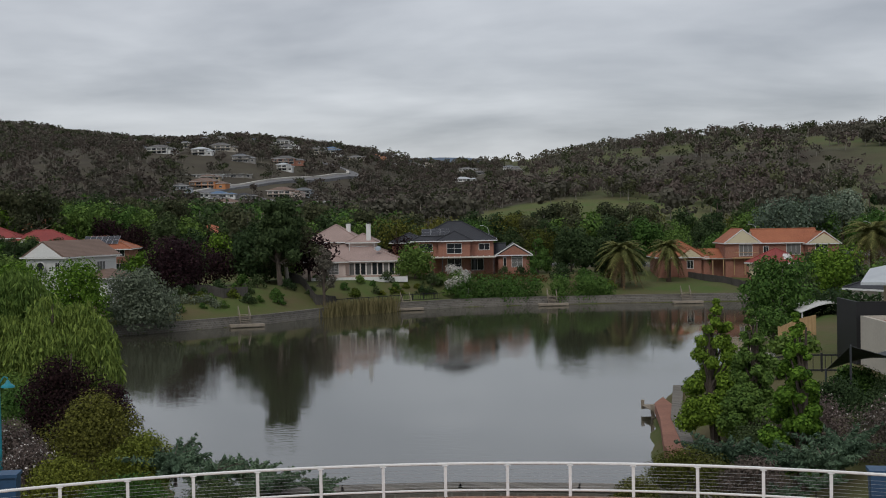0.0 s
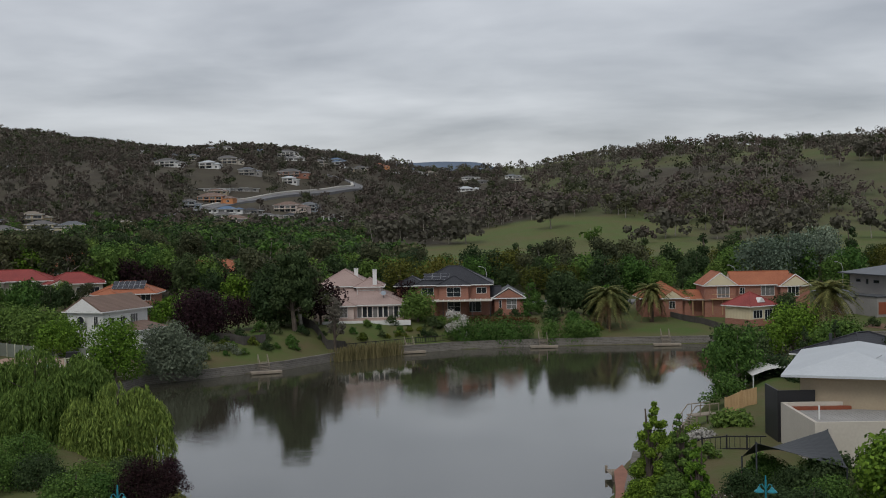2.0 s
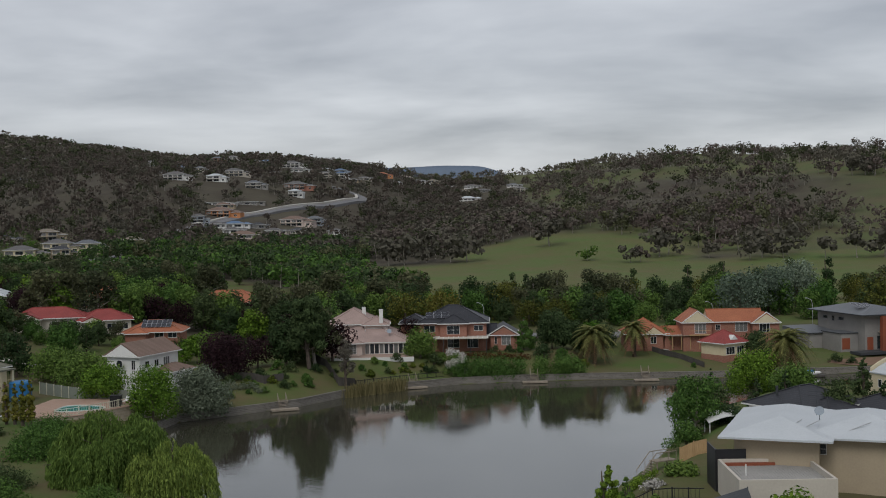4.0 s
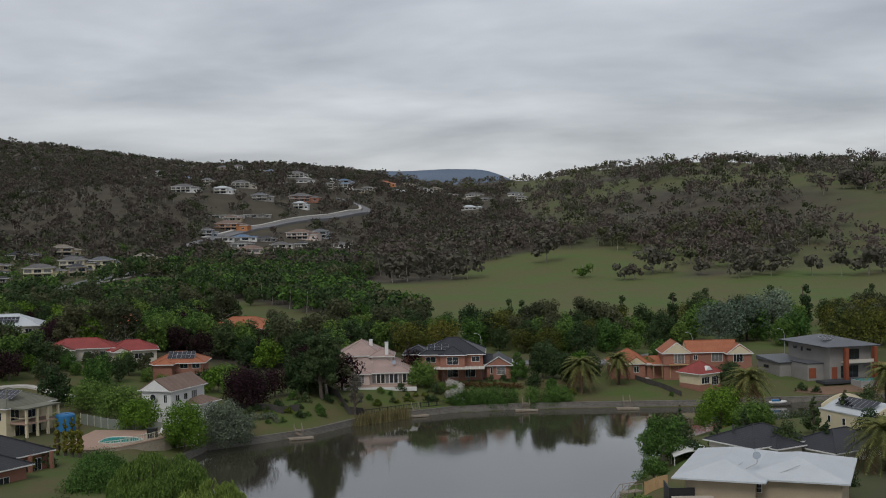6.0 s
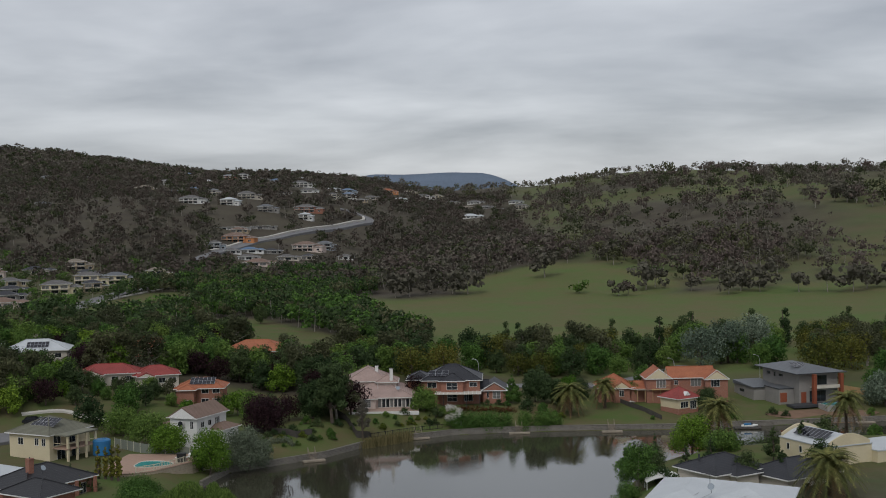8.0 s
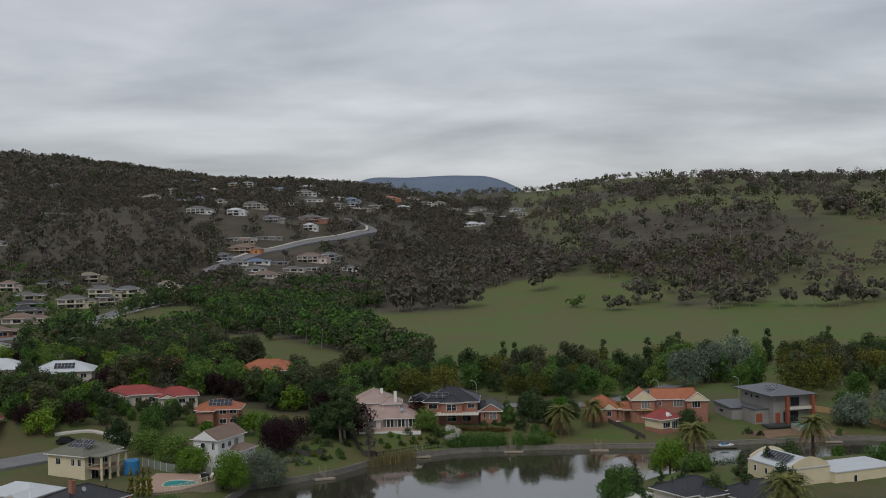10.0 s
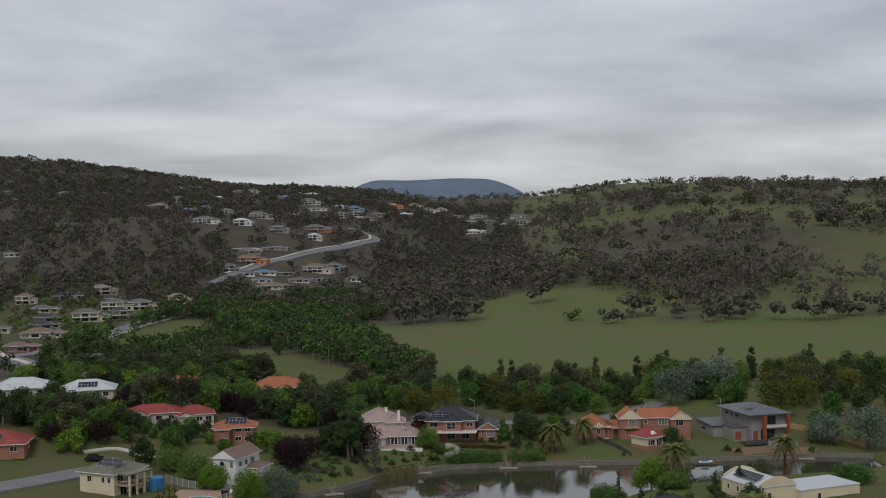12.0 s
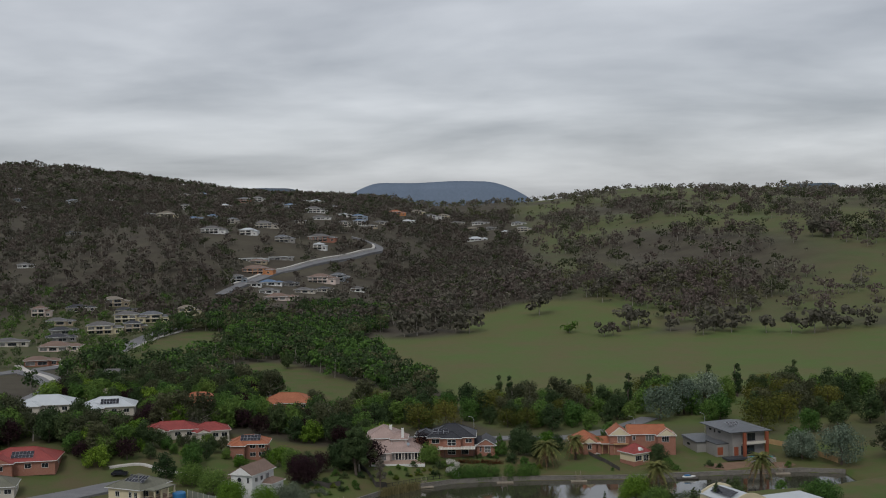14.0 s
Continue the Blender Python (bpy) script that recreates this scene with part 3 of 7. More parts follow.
def window(house_ob, block, side, u, z, w, h, cols=2, rows=1, frame="white", pane="glass", name="window"):
    """A window on the front (f), left (l) or right (r) wall of a block, with a frame proud of the wall and its panes."""
    x0, x1, y0, y1 = block[:4]
    m = {"f": pose(x0 + u, y0, z), "l": pose(x0, y1 - u, z, 0, 0, -90), "r": pose(x1, y0 + u, z, 0, 0, 90)}[side]
    e = 0.07 if w > 0.6 else 0.05
    bm = bmesh.new()
    rows_ = [(-w / 2, w / 2, 0, e), (-w / 2, w / 2, h - e, h), (-w / 2, -w / 2 + e, e, h - e), (w / 2 - e, w / 2, e, h - e)]
    for i in range(1, cols):
        rows_.append((-w / 2 + i * w / cols - 0.025, -w / 2 + i * w / cols + 0.025, e, h - e))
    for x_0, x_1, z0, z1 in rows_:
        box(bm, x_0, x_1, -0.07, 0.01, z0, z1, m)
    for j in range(1, rows):
        box(bm, -w / 2 + e, w / 2 - e, -0.062, 0.008, j * h / rows - 0.02, j * h / rows + 0.02, m)
    ob = part(name, bm, M[frame], house_ob)
    bm = bmesh.new()
    box(bm, -w / 2 + e * 0.5, w / 2 - e * 0.5, -0.035, 0.004, e * 0.5, h - e * 0.5, m)
    part("pane", bm, M[pane], ob)
    return ob


def house(name, x, y, z, rz, label, wall, roof, blocks, windows=(), trim="white", group="", caps=False, gable="", category="house"):
    """blocks: (x0, x1, y0, y1, z0, eave, roof kind, pitch, overhang) in the house's own frame, whose front looks along -y.
    windows: (block, side, u, z, width, height, columns, rows, pane)."""
    ob = thing(name, x, y, z, rz, label, category, group)
    for bl in blocks:
        x0, x1, y0, y1, z0, z1, kind, pitch, over = bl
        bm = bmesh.new()
        low = z0 - 1.2 if z0 == 0 else z0
        box(bm, x0, x1, y0, y1, low, z1 - 0.1)
        part("wall", bm, M[wall], ob)
        if kind in ("gable_x", "gable_y"):
            bm = bmesh.new()
            gable_wall(bm, x0, x1, y0, y1, z1, pitch, over, kind)
            part("gable", bm, M[gable or wall], ob)
        bm = bmesh.new()
        lines = roof_solid(bm, x0, x1, y0, y1, z1, pitch, kind, over)
        r = part("roof", bm, M[roof], ob)
        if caps and lines:
            bm = bmesh.new()
            for a, b in lines:
                if (Vector(a) - Vector(b)).length > 0.1:
                    tube(bm, [Vector(a) + Vector((0, 0, 0.02)), Vector(b) + Vector((0, 0, 0.02))], [0.11, 0.11], 5)
            if len(bm.faces):
                part("ridge_cap", bm, M[roof], r)
            else:
                bm.free()
        o = over + 0.08
        bm = bmesh.new()
        for a, b, c, e in ((x0 - o, x1 + o, y0 - o, y0 - over), (x0 - o, x1 + o, y1 + over, y1 + o)):
            if kind != "mono" or c < y0:
                box(bm, a, b, c, e, z1 - 0.2, z1 - 0.02)
        if kind != "mono":
            box(bm, x0 - o, x0 - over, y0 - over, y1 + over, z1 - 0.2, z1 - 0.02)
            box(bm, x1 + over, x1 + o, y0 - over, y1 + over, z1 - 0.2, z1 - 0.02)
        part("gutter", bm, M[trim], ob)
    for k, side, u, zz, w, h, *rest in windows:
        cols, rows, pane = (list(rest) + [2, 1, "glass"][len(rest):])[:3]
        window(ob, blocks[k], side, u, zz, w, h, cols, rows, "white" if trim != "darkgrey" else "darkgrey", pane)
    return ob


def chimney(ob, x, y, z0, z1, w, material, d=None):
    d = d or w
    c = part("chimney", boxes((x - w / 2, x + w / 2, y - d / 2, y + d / 2, z0, z1)), M[material], ob)
    part("chimney_cap", boxes((x - w / 2 - 0.06, x + w / 2 + 0.06, y - d / 2 - 0.06, y + d / 2 + 0.06, z1, z1 + 0.1)), M[material], c)
    part("flue", rod((x, y, z1 + 0.1), (x, y, z1 + 0.35), 0.12), M["darkgrey"], c)


def solar(ob, m, cols, rows, w=1.0, h=1.6, name="solar_panel"):
    """Rows of panels on a roof; m carries the first panel's lower left corner to its place."""
    for i in range(cols):
        for j in range(rows):
            bm = bmesh.new()
            box(bm, i * w + 0.02, (i + 1) * w - 0.02, j * h + 0.02, (j + 1) * h - 0.02, 0.06, 0.10, m)
            s = part(name, bm, M["alu"], ob)
            bm = bmesh.new()
            box(bm, i * w + 0.05, (i + 1) * w - 0.05, j * h + 0.05, (j + 1) * h - 0.05, 0.101, 0.106, m)
            part("cell", bm, M["pv"], s)


def dish(ob, x, y, z):
    bm = bmesh.new()
    tube(bm, [(x, y, z), (x, y, z + 0.9)], [0.03, 0.03], 5)
    d = part("satellite_dish", bm, M["darkgrey"], ob)
    bm = bmesh.new()
    tube(bm, [(x, y - 0.05, z + 0.9), (x, y - 0.12, z + 0.95), (x, y - 0.28, z + 1.05)], [0.1, 0.36, 0.48], 14)
    part("reflector", bm, M["bluewall"], d)

# ---------------------------------------------------------------- plants
RNG = np.random.default_rng(7)


def leaf_mesh(name, centres, n, size, material, stretch=1.0, droop=0.0, shell=0.65, flat=0.0, rng=RNG):
    """n leaves or clumps of leaves, each a small quad, strewn through the balls given as rows of x, y, z, radius."""
    c = np.asarray(centres, float)
    vol = c[:, 3] ** 2
    k = rng.choice(len(c), n, p=vol / vol.sum())
    d = rng.normal(size=(n, 3))
    d /= np.linalg.norm(d, axis=1)[:, None]
    r = c[k, 3] * np.where(rng.random(n) < shell, 0.62 + 0.5 * rng.random(n), rng.random(n) ** 0.5)
    p = c[k, :3] + d * r[:, None] * np.array([1, 1, 0.85])
    up = rng.normal(size=(n, 3)) * 0.45 + d + np.array([0, 0, 0.25 + flat])
    up /= np.linalg.norm(up, axis=1)[:, None]
    side = np.cross(up, rng.normal(size=(n, 3)))
    side /= np.linalg.norm(side, axis=1)[:, None]
    along = np.cross(up, side)
    if droop:
        along = along * (1 - droop) + np.array([0, 0, -1.0]) * droop
        along /= np.linalg.norm(along, axis=1)[:, None]
    s = size * (0.6 + 0.8 * rng.random(n))[:, None]
    a, b = side * s * 0.5, along * s * 0.5 * stretch
    v = np.stack([p - b, p + a * 0.9 - b * 0.1, p + b, p - a * 0.9 + b * 0.1], 1).reshape(-1, 3)
    f = np.arange(4 * n).reshape(n, 4)
    return mesh_np(name, v, f, material)


def mesh_np(name, v, f, material):
    me = bpy.data.meshes.new(name)
    n, k = f.shape
    me.vertices.add(len(v))
    me.vertices.foreach_set("co", np.ascontiguousarray(v, np.float32).ravel())
    me.loops.add(n * k)
    me.loops.foreach_set("vertex_index", np.ascontiguousarray(f, np.int32).ravel())
    me.polygons.add(n)
    me.polygons.foreach_set("loop_start", np.arange(0, n * k, k, dtype=np.int32))
    me.update(calc_edges=True)
    me.validate()
    me.materials.append(material)
    return me


def limbs(h, r, tips, lean=0.0, rng=RNG, low=0.25):
    """A tapered trunk with limbs that reach to the tips."""
    bm = bmesh.new()
    bend = [(0, 0, -0.4), (0.05 * h * lean, 0.02 * h, 0.3 * h), (0.08 * h * lean, -0.01 * h, 0.6 * h), (0.1 * h * lean, 0, 0.88 * h)]
    tube(bm, bend, [r * 1.25, r, r * 0.65, r * 0.2], 7)
    for x, y, z in tips:
        z0 = max(low * h, min(0.8 * h, z * 0.6))
        s = z0 / h
        k = min(2, sum(z0 > b[2] for b in bend[1:]))
        start = Vector(bend[k]).lerp(Vector(bend[k + 1]), (z0 - bend[k][2]) / (bend[k + 1][2] - bend[k][2]))
        mid = (start[0] * 0.5 + x * 0.5, y * 0.5, z0 + (z - z0) * 0.6)
        rr = r * (0.5 - 0.3 * s)
        tube(bm, [start, mid, (x, y, z)], [rr, rr * 0.7, rr * 0.25], 5)
    return bm


def crown_balls(kind, h, w, rng, n=14):
    out = []
    for i in range(n):
        u = (i + 0.5) / n
        a = i * 2.4 + rng.random() * 0.9
        if kind == "round":
            z = h * (0.20 + 0.66 * u)
            rad = w / 2 * math.sqrt(max(0.05, 1 - ((u - 0.38) / 0.68) ** 2)) * 0.68
            out.append((rad * math.cos(a), rad * math.sin(a), z, w * (0.19 + 0.09 * rng.random())))
        elif kind == "open":
            z = h * (0.34 + 0.57 * u)
            rad = w / 2 * (0.25 + 0.75 * rng.random()) * (1.05 - 0.5 * u)
            out.append((rad * math.cos(a), rad * math.sin(a), z, w * (0.14 + 0.08 * rng.random())))
        elif kind == "cone":
            z = h * (0.12 + 0.82 * u)
            rad = w / 2 * (1 - u) ** 0.8 * 0.7
            out.append((rad * math.cos(a), rad * math.sin(a), z, w * (0.05 + 0.2 * (1 - u)) * (18 / max(18, n)) ** 0.3))
        elif kind == "column":
            z = h * (0.1 + 0.85 * u)
            rad = w * 0.18 * (1 - 0.5 * u)
            out.append((rad * math.cos(a), rad * math.sin(a), z, w * (0.36 - 0.24 * u * u)))
        elif kind == "dome":
            z = h * (0.15 + 0.6 * u)
            rad = w / 2 * math.sqrt(max(0.03, 1 - u * u)) * 0.75
            out.append((rad * math.cos(a), rad * math.sin(a), z, w * (0.14 + 0.09 * rng.random())))
    jit = rng.random((len(out), 3))
    out = [(x * (0.75 + 0.6 * j[0]), y * (0.75 + 0.6 * j[0]), z * (0.93 + 0.14 * j[1]), r * (0.72 + 0.55 * j[2])) for (x, y, z, r), j in zip(out, jit)]
    if kind in ("round", "dome"):
        out.append((0, 0, h * 0.55, w * 0.27))
        out.append((w * 0.05, 0, h * 0.76, w * 0.2))
    return out


def tree(name, label, h, w, kind, foliage, bark="bark", n=1400, size=0.42, seed=0, category="tree", balls=14, stretch=1.0, droop=0.0, trunk=None):
    rng = np.random.default_rng(seed)
    ob = thing(name, 0, 0, 0, 0, label, category)
    cb = crown_balls(kind, h, w, rng, balls)
    tips = [b[:3] for b in cb[:: 2 if kind != "column" else 5]]
    part("trunk", limbs(h, trunk or 0.022 * h + 0.05, tips, rng.normal() * 0.6, rng, 0.1 if kind in ("cone", "column", "dome") else 0.25), M[bark], ob)
    put("crown", leaf_mesh("crown", cb, n, size, L[foliage], stretch, droop, rng=rng), ob)
    return ob


def plant(template, x, y, s=1.0, rz=None, sink=0.1, label="", z=None, sz=None):
    """A copy of a plant, set on the ground."""
    x, y = east(x, y), north(y)
    rz = RNG.random() * 360 if rz is None else rz
    zz = ground_at(x, y) - sink if z is None else z
    ob = copy_thing(template, pose(x, y, zz, 0, 0, rz) @ Matrix.Diagonal((s, s, s * (sz or 1.0), 1)))
    if label:
        ob["label"] = label
    return ob


def drop_template(*obs):
    for ob in obs:
        for o in list(ob.children_recursive) + [ob]:
            bpy.data.objects.remove(o)


def woods(name, spots, kinds, label, size=1.15, leaves=46, rng=RNG, spread=1.1):
    """Far trees in one mesh a kind of leaf: each a forked trunk and a ragged crown."""
    for key, bark in kinds:
        mine = [s for s in spots if s[3] == key]
        if not mine:
            continue
        vs, k0 = [], 0
        for x, y, h, _ in mine:
            z = ground_at(x, y)
            nb = 8
            a = rng.random() * math.tau + np.arange(nb) * 2.4 + rng.random(nb)
            rad = h * (0.06 + 0.36 * rng.random(nb)) * spread
            bz = h * (0.20 + 0.52 * rng.random(nb) + 0.14 * (1 - rad / (0.42 * h * spread)))
            br = h * (0.13 + 0.10 * rng.random(nb)) * spread
            n = leaves
            k = rng.integers(0, nb, n)
            d = rng.normal(size=(n, 3))
            d /= np.linalg.norm(d, axis=1)[:, None]
            r = br[k] * (0.75 + 0.3 * rng.random(n))
            p = np.column_stack([x + rad[k] * np.cos(a[k]), y + rad[k] * np.sin(a[k]), z + bz[k]]) + d * r[:, None] * np.array([1, 1, 0.75])
            up = rng.normal(size=(n, 3)) * 0.4 + d + np.array([0, 0, 0.3])
            up /= np.linalg.norm(up, axis=1)[:, None]
            side = np.cross(up, rng.normal(size=(n, 3)))
            side /= np.linalg.norm(side, axis=1)[:, None]
            al = np.cross(up, side)
            s = size * (h / 8.0) * (0.6 + 0.8 * rng.random(n))[:, None] * 0.5
            vs.append(np.stack([p - al * s, p + side * s, p + al * s, p - side * s], 1).reshape(-1, 3))
        v = np.concatenate(vs)
        me = mesh_np(name, v, np.arange(len(v)).reshape(-1, 4), L[key])
        tagged(put(name, me), label, "woodland", kind="stuff")
    tv, tf = [], []
    for x, y, h, _ in spots:
        z = ground_at(x, y)
        r, lx, ly = h * 0.016, rng.normal() * h * 0.05, rng.normal() * h * 0.05
        b = len(tv)
        for zz, rr, o in ((-0.3, 1.2, 0), (h * 0.72, 0.4, 1)):
            for q in range(4):
                tv.append((x + o * lx + rr * r * math.cos(q * 1.571), y + o * ly + rr * r * math.sin(q * 1.571), z + zz))
        for q in range(4):
            tf.append((b + q, b + (q + 1) % 4, b + 4 + (q + 1) % 4, b + 4 + q))
    me = mesh_np(name + "_trunks", np.array(tv), np.array(tf), M["pale_bark"])
    tagged(put(name + "_trunks", me), "pale slender trunks of the far trees", "tree trunks", kind="stuff")

# ---------------------------------------------------------------- houses round the lake
FOOT = []  # plan circles kept clear of trees: x, y, radius


def clear(x, y, r):
    FOOT.append((x, north(y), r))


# pink two-storey house with a sunroom and a balcony
pk = house("pink_house", -18.9, 203.4, 4.6, 2, "pale pink two-storey house with tiled hip roofs and sunroom", "pinkwall", "pinkroof",
           [(-8, 8.2, 0.6, 18, 0, 2.5, "hip", 22, 0.55), (-5.6, -0.6, -0.9, 3, 0, 2.5, "hip", 22, 0.5),
            (-7.6, 1.6, 7.0, 19.0, 2.5, 5.6, "hip", 29, 0.6), (-0.4, 4.2, 5.6, 12.5, 2.5, 5.5, "hip", 27, 0.5)],
           [(1, "f", 2.6, 0.35, 2.6, 1.9, 4, 4, "curtain_glass"), (2, "f", 2.0, 3.4, 1.6, 1.3, 2, 2), (2, "f", 5.6, 3.4, 1.6, 1.3, 2, 2), (0, "l", 3, 0.9, 1.4, 1.3, 2, 2)], caps=True)
for i in range(9):  # the sunroom's glazed front, bay by bay
    window(pk, (-8, 8.2, 0.6, 18), "f", 8.35 + i * 0.95, 0.12, 0.88, 2.05, 1, 1, "white", "glass" if i % 3 else "curtain_glass", "sliding_door" if i in (2, 3) else "window")
for i in range(4):
    window(pk, (-8, 8.2, 0.6, 18), "r", 0.7 + i * 1.1, 0.12, 1.0, 2.05, 1, 1)
window(pk, (-0.4, 4.2, 5.6, 12.5), "f", 2.2, 2.9, 3.2, 1.9, 3, 1)
bm = boxes((-0.3, 4.1, 4.1, 5.6, 2.9, 3.04))
bal = part("balcony", bm, M["pale"], pk)
for a, b in (((-0.2, 4.15, 4.0), (4.0, 4.15, 4.0)), ((-0.2, 4.15, 3.0), (-0.2, 4.15, 5.4)), ((4.0, 4.15, 3.0), (4.0, 4.15, 5.4))):
    part("rail", rod(a, b, 0.05), M["white"], bal)
for i in range(24):
    part("baluster", rod((-0.1 + i * 0.175, 4.15, 3.0), (-0.1 + i * 0.175, 4.15, 4.0), 0.02, 4), M["white"], bal)
chimney(pk, 3.0, 6.0, 4.8, 8.5, 0.75, "white")
chimney(pk, -0.8, 12.3, 5.4, 8.5, 0.75, "white")
dish(pk, 4.7, 2.6, 3.4)
part("patio", boxes((-6.5, 9.6, -5.5, 0.6, -0.8, 0.03)), M["terrace"], pk)
part("patio_edge", boxes((-6.6, 9.7, -5.65, -5.5, -0.8, 0.08)), M["white"], pk)
clear(-20, 118, 11)

# red-brick two-storey house with charcoal tiles
br = house("brick_house", 0.0, 208.6, 4.6, -1, "red-brick two-storey house with charcoal hip roofs and veranda", "brick", "darkroof",
           [(-8.4, 5.2, 2.0, 13.4, 0, 5.5, "hip", 27, 0.6), (-4.2, 1.2, 0.6, 6, 0, 5.5, "hip", 26, 0.5), (-12.5, -7, 6, 14, 0, 5.2, "hip", 26, 0.5),
            (6.0, 11.4, 2.4, 13, 0, 2.85, "gable_y", 30, 0.45), (4.6, 7, 4.5, 11, 0, 2.85, "gable_x", 27, 0.4)],
           [(0, "f", 2.0, 3.6, 2.3, 1.35, 2, 1), (1, "f", 2.7, 3.25, 2.6, 1.75, 2, 2), (0, "f", 12.0, 3.75, 1.9, 1.15, 2, 1), (1, "f", 2.7, 0.5, 2.4, 1.9, 2, 2),
            (3, "f", 1.1, 0.9, 0.5, 1.5, 1, 1), (3, "f", 3.2, 0.7, 1.9, 1.7, 2, 2, "curtain_glass"), (0, "f", 10.8, 0.3, 2.2, 2.0, 2, 1)], caps=True)
bm = bmesh.new()
tube(bm, [(7.9 + 1.3 + 0.95 * math.cos(a), 2.37, 2.4 + 0.62 * math.sin(a)) for a in np.linspace(0, math.pi, 12)], [0.05] * 12, 5)
part("arched_head", bm, M["white"], br)
bm = bmesh.new()
bm.faces.new([bm.verts.new((9.2 + 0.9 * math.cos(a), 2.37, 2.4 + 0.58 * math.sin(a))) for a in np.linspace(0, math.pi, 12)])
part("arched_pane", bm, M["curtain_glass"], br)
ver = part("veranda_roof", boxes((-5.6, 5.6, -3.0, 2.0, 2.62, 2.74)), M["pale"], br)
for i in range(12):
    part("rafter", boxes((-5.4 + i * 0.98, -5.3 + i * 0.98, -3.1, 2.0, 2.74, 2.84)), M["white"], ver)
for x in (-5.2, -3.4, 2.0, 5.2):
    part("post", boxes((x - 0.06, x + 0.06, -2.9, -2.78, -0.6, 2.62)), M["darkgrey"], br)
bm = bmesh.new()
for a, b in (((6.0 - 0.5, 1.9, 2.8), (8.7, 1.9, 4.75)), ((8.7, 1.9, 4.75), (11.9, 1.9, 2.8))):
    tube(bm, [a, b], [0.1, 0.1], 5)
part("barge_board", bm, M["white"], br)
solar(br, pose(-7.2, 2.8, 6.3, 27, 0, 0), 3, 2, 1.6, 1.2, "pool_heating_mat")
clear(0, 123, 11)

# white house with a round window
wh = house("white_house", -55.1, 161.4, 4.0, -21, "white two-storey house with brown gabled tile roof and round window", "white", "brownroof",
           [(-3.2, 3.2, 0.0, 10.8, 0, 5.9, "gable_y", 30, 0.5), (2.0, 6.0, 5.0, 11.0, 0, 2.9, "hip", 24, 0.5), (-10, -3, 5, 14, 0, 2.9, "hip", 24, 0.5)],
           [(0, "f", 5.2, 3.6, 0.8, 1.6, 2, 1), (0, "f", 1.4, 0.6, 1.6, 1.6, 2, 1), (0, "r", 2.0, 3.7, 1.2, 1.2, 2, 1), (0, "r", 4.6, 3.7, 1.2, 1.2, 2, 1), (0, "r", 7.4, 3.6, 1.8, 1.5, 3, 1, "curtain_glass")])
bm = bmesh.new()
tube(bm, [(-0.3, -0.62, 4.6), (-0.3, -0.5, 4.6)], [0.62, 0.62], 18)
rw = part("round_window", bm, M["glass"], wh)
bm = bmesh.new()
tube(bm, [(-0.3 + 0.66 * math.cos(a), -0.62, 4.6 + 0.66 * math.sin(a)) for a in np.linspace(0, math.tau, 19)], [0.06] * 19, 5, False)
part("frame", bm, M["white"], rw)
clear(-50, 92, 8)

# terracotta-roofed house with a red pavilion
tc = house("terracotta_house", 53.6, 211.4, 3.3, 1, "cream and brick house with terracotta gabled roofs", "brick", "terraroof",
           [(-7.0, -1.0, 7.0, 15, 0, 5.3, "gable_y", 36, 0.35), (-1.0, 10.0, 8.5, 15, 0, 5.2, "gable_x", 33, 0.4), (7.5, 13.0, 6.5, 14, 0, 5.0, "gable_y", 33, 0.35),
            (-18.5, -10.0, 9.5, 18, 0, 2.9, "hip", 32, 0.5), (-15.0, -11.0, 8.3, 12, 0, 2.9, "gable_y", 34, 0.4), (-10.5, -6.0, 9, 15, 0, 2.6, "gable_x", 24, 0.4)],
           [(0, "f", 3.6, 2.9, 2.4, 2.1, 3, 1, "curtain_glass"), (1, "f", 1.6, 3.4, 1.0, 1.2, 2, 1), (1, "f", 6.5, 3.0, 2.6, 2.0, 3, 1, "curtain_glass"), (4, "f", 2.0, 0.8, 1.2, 1.5, 2, 1), (2, "f", 2.4, 3.0, 2.2, 2.0, 3, 1)],
           gable="cream", caps=True)
bm = bmesh.new()
for gx_, gw, gz, gy_ in ((-4.0, 3.35, 5.3, 6.62), (10.25, 3.1, 5.0, 6.12)):
    rise_ = gw * 0.70
    tube(bm, [(gx_ - gw, gy_, gz - 0.1), (gx_, gy_, gz + rise_)], [0.1, 0.1], 5)
    tube(bm, [(gx_, gy_, gz + rise_), (gx_ + gw, gy_, gz - 0.1)], [0.1, 0.1], 5)
part("barge_board", bm, M["white"], tc)
part("balcony", boxes((-5.8, -1.4, 5.9, 7.0, 2.55, 2.7), (-5.8, -1.4, 5.9, 5.96, 3.55, 3.62)), M["newwood"], tc)
part("pergola_roof", boxes((-9.5, -1.5, 6.6, 9.0, 2.45, 2.55)), M["timber"], tc)
for x in (-9.3, -7.4, -5.5, -3.6, -1.7):
    part("post", boxes((x - 0.07, x + 0.07, 6.7, 6.84, -0.4, 2.45)), M["newwood"], tc)
clear(48, 124, 13)
pv = house("pavilion", 52.1, 204.6, 2.3, 34, "cream timber pavilion with red hipped tile roof and brick base", "cream", "redroof",
           [(0, 6.2, 0, 6.2, 0, 3.2, "hip", 33, 0.5)],
           [(0, "f", 1.8, 0.9, 2.4, 1.5, 3, 1), (0, "f", 4.6, 0.4, 2.0, 2.0, 3, 1)], caps=True, category="house")
part("brick_base", boxes((-0.03, 6.23, -0.03, 6.23, -1.2, 0.75)), M["brick"], pv)
bm = bmesh.new()
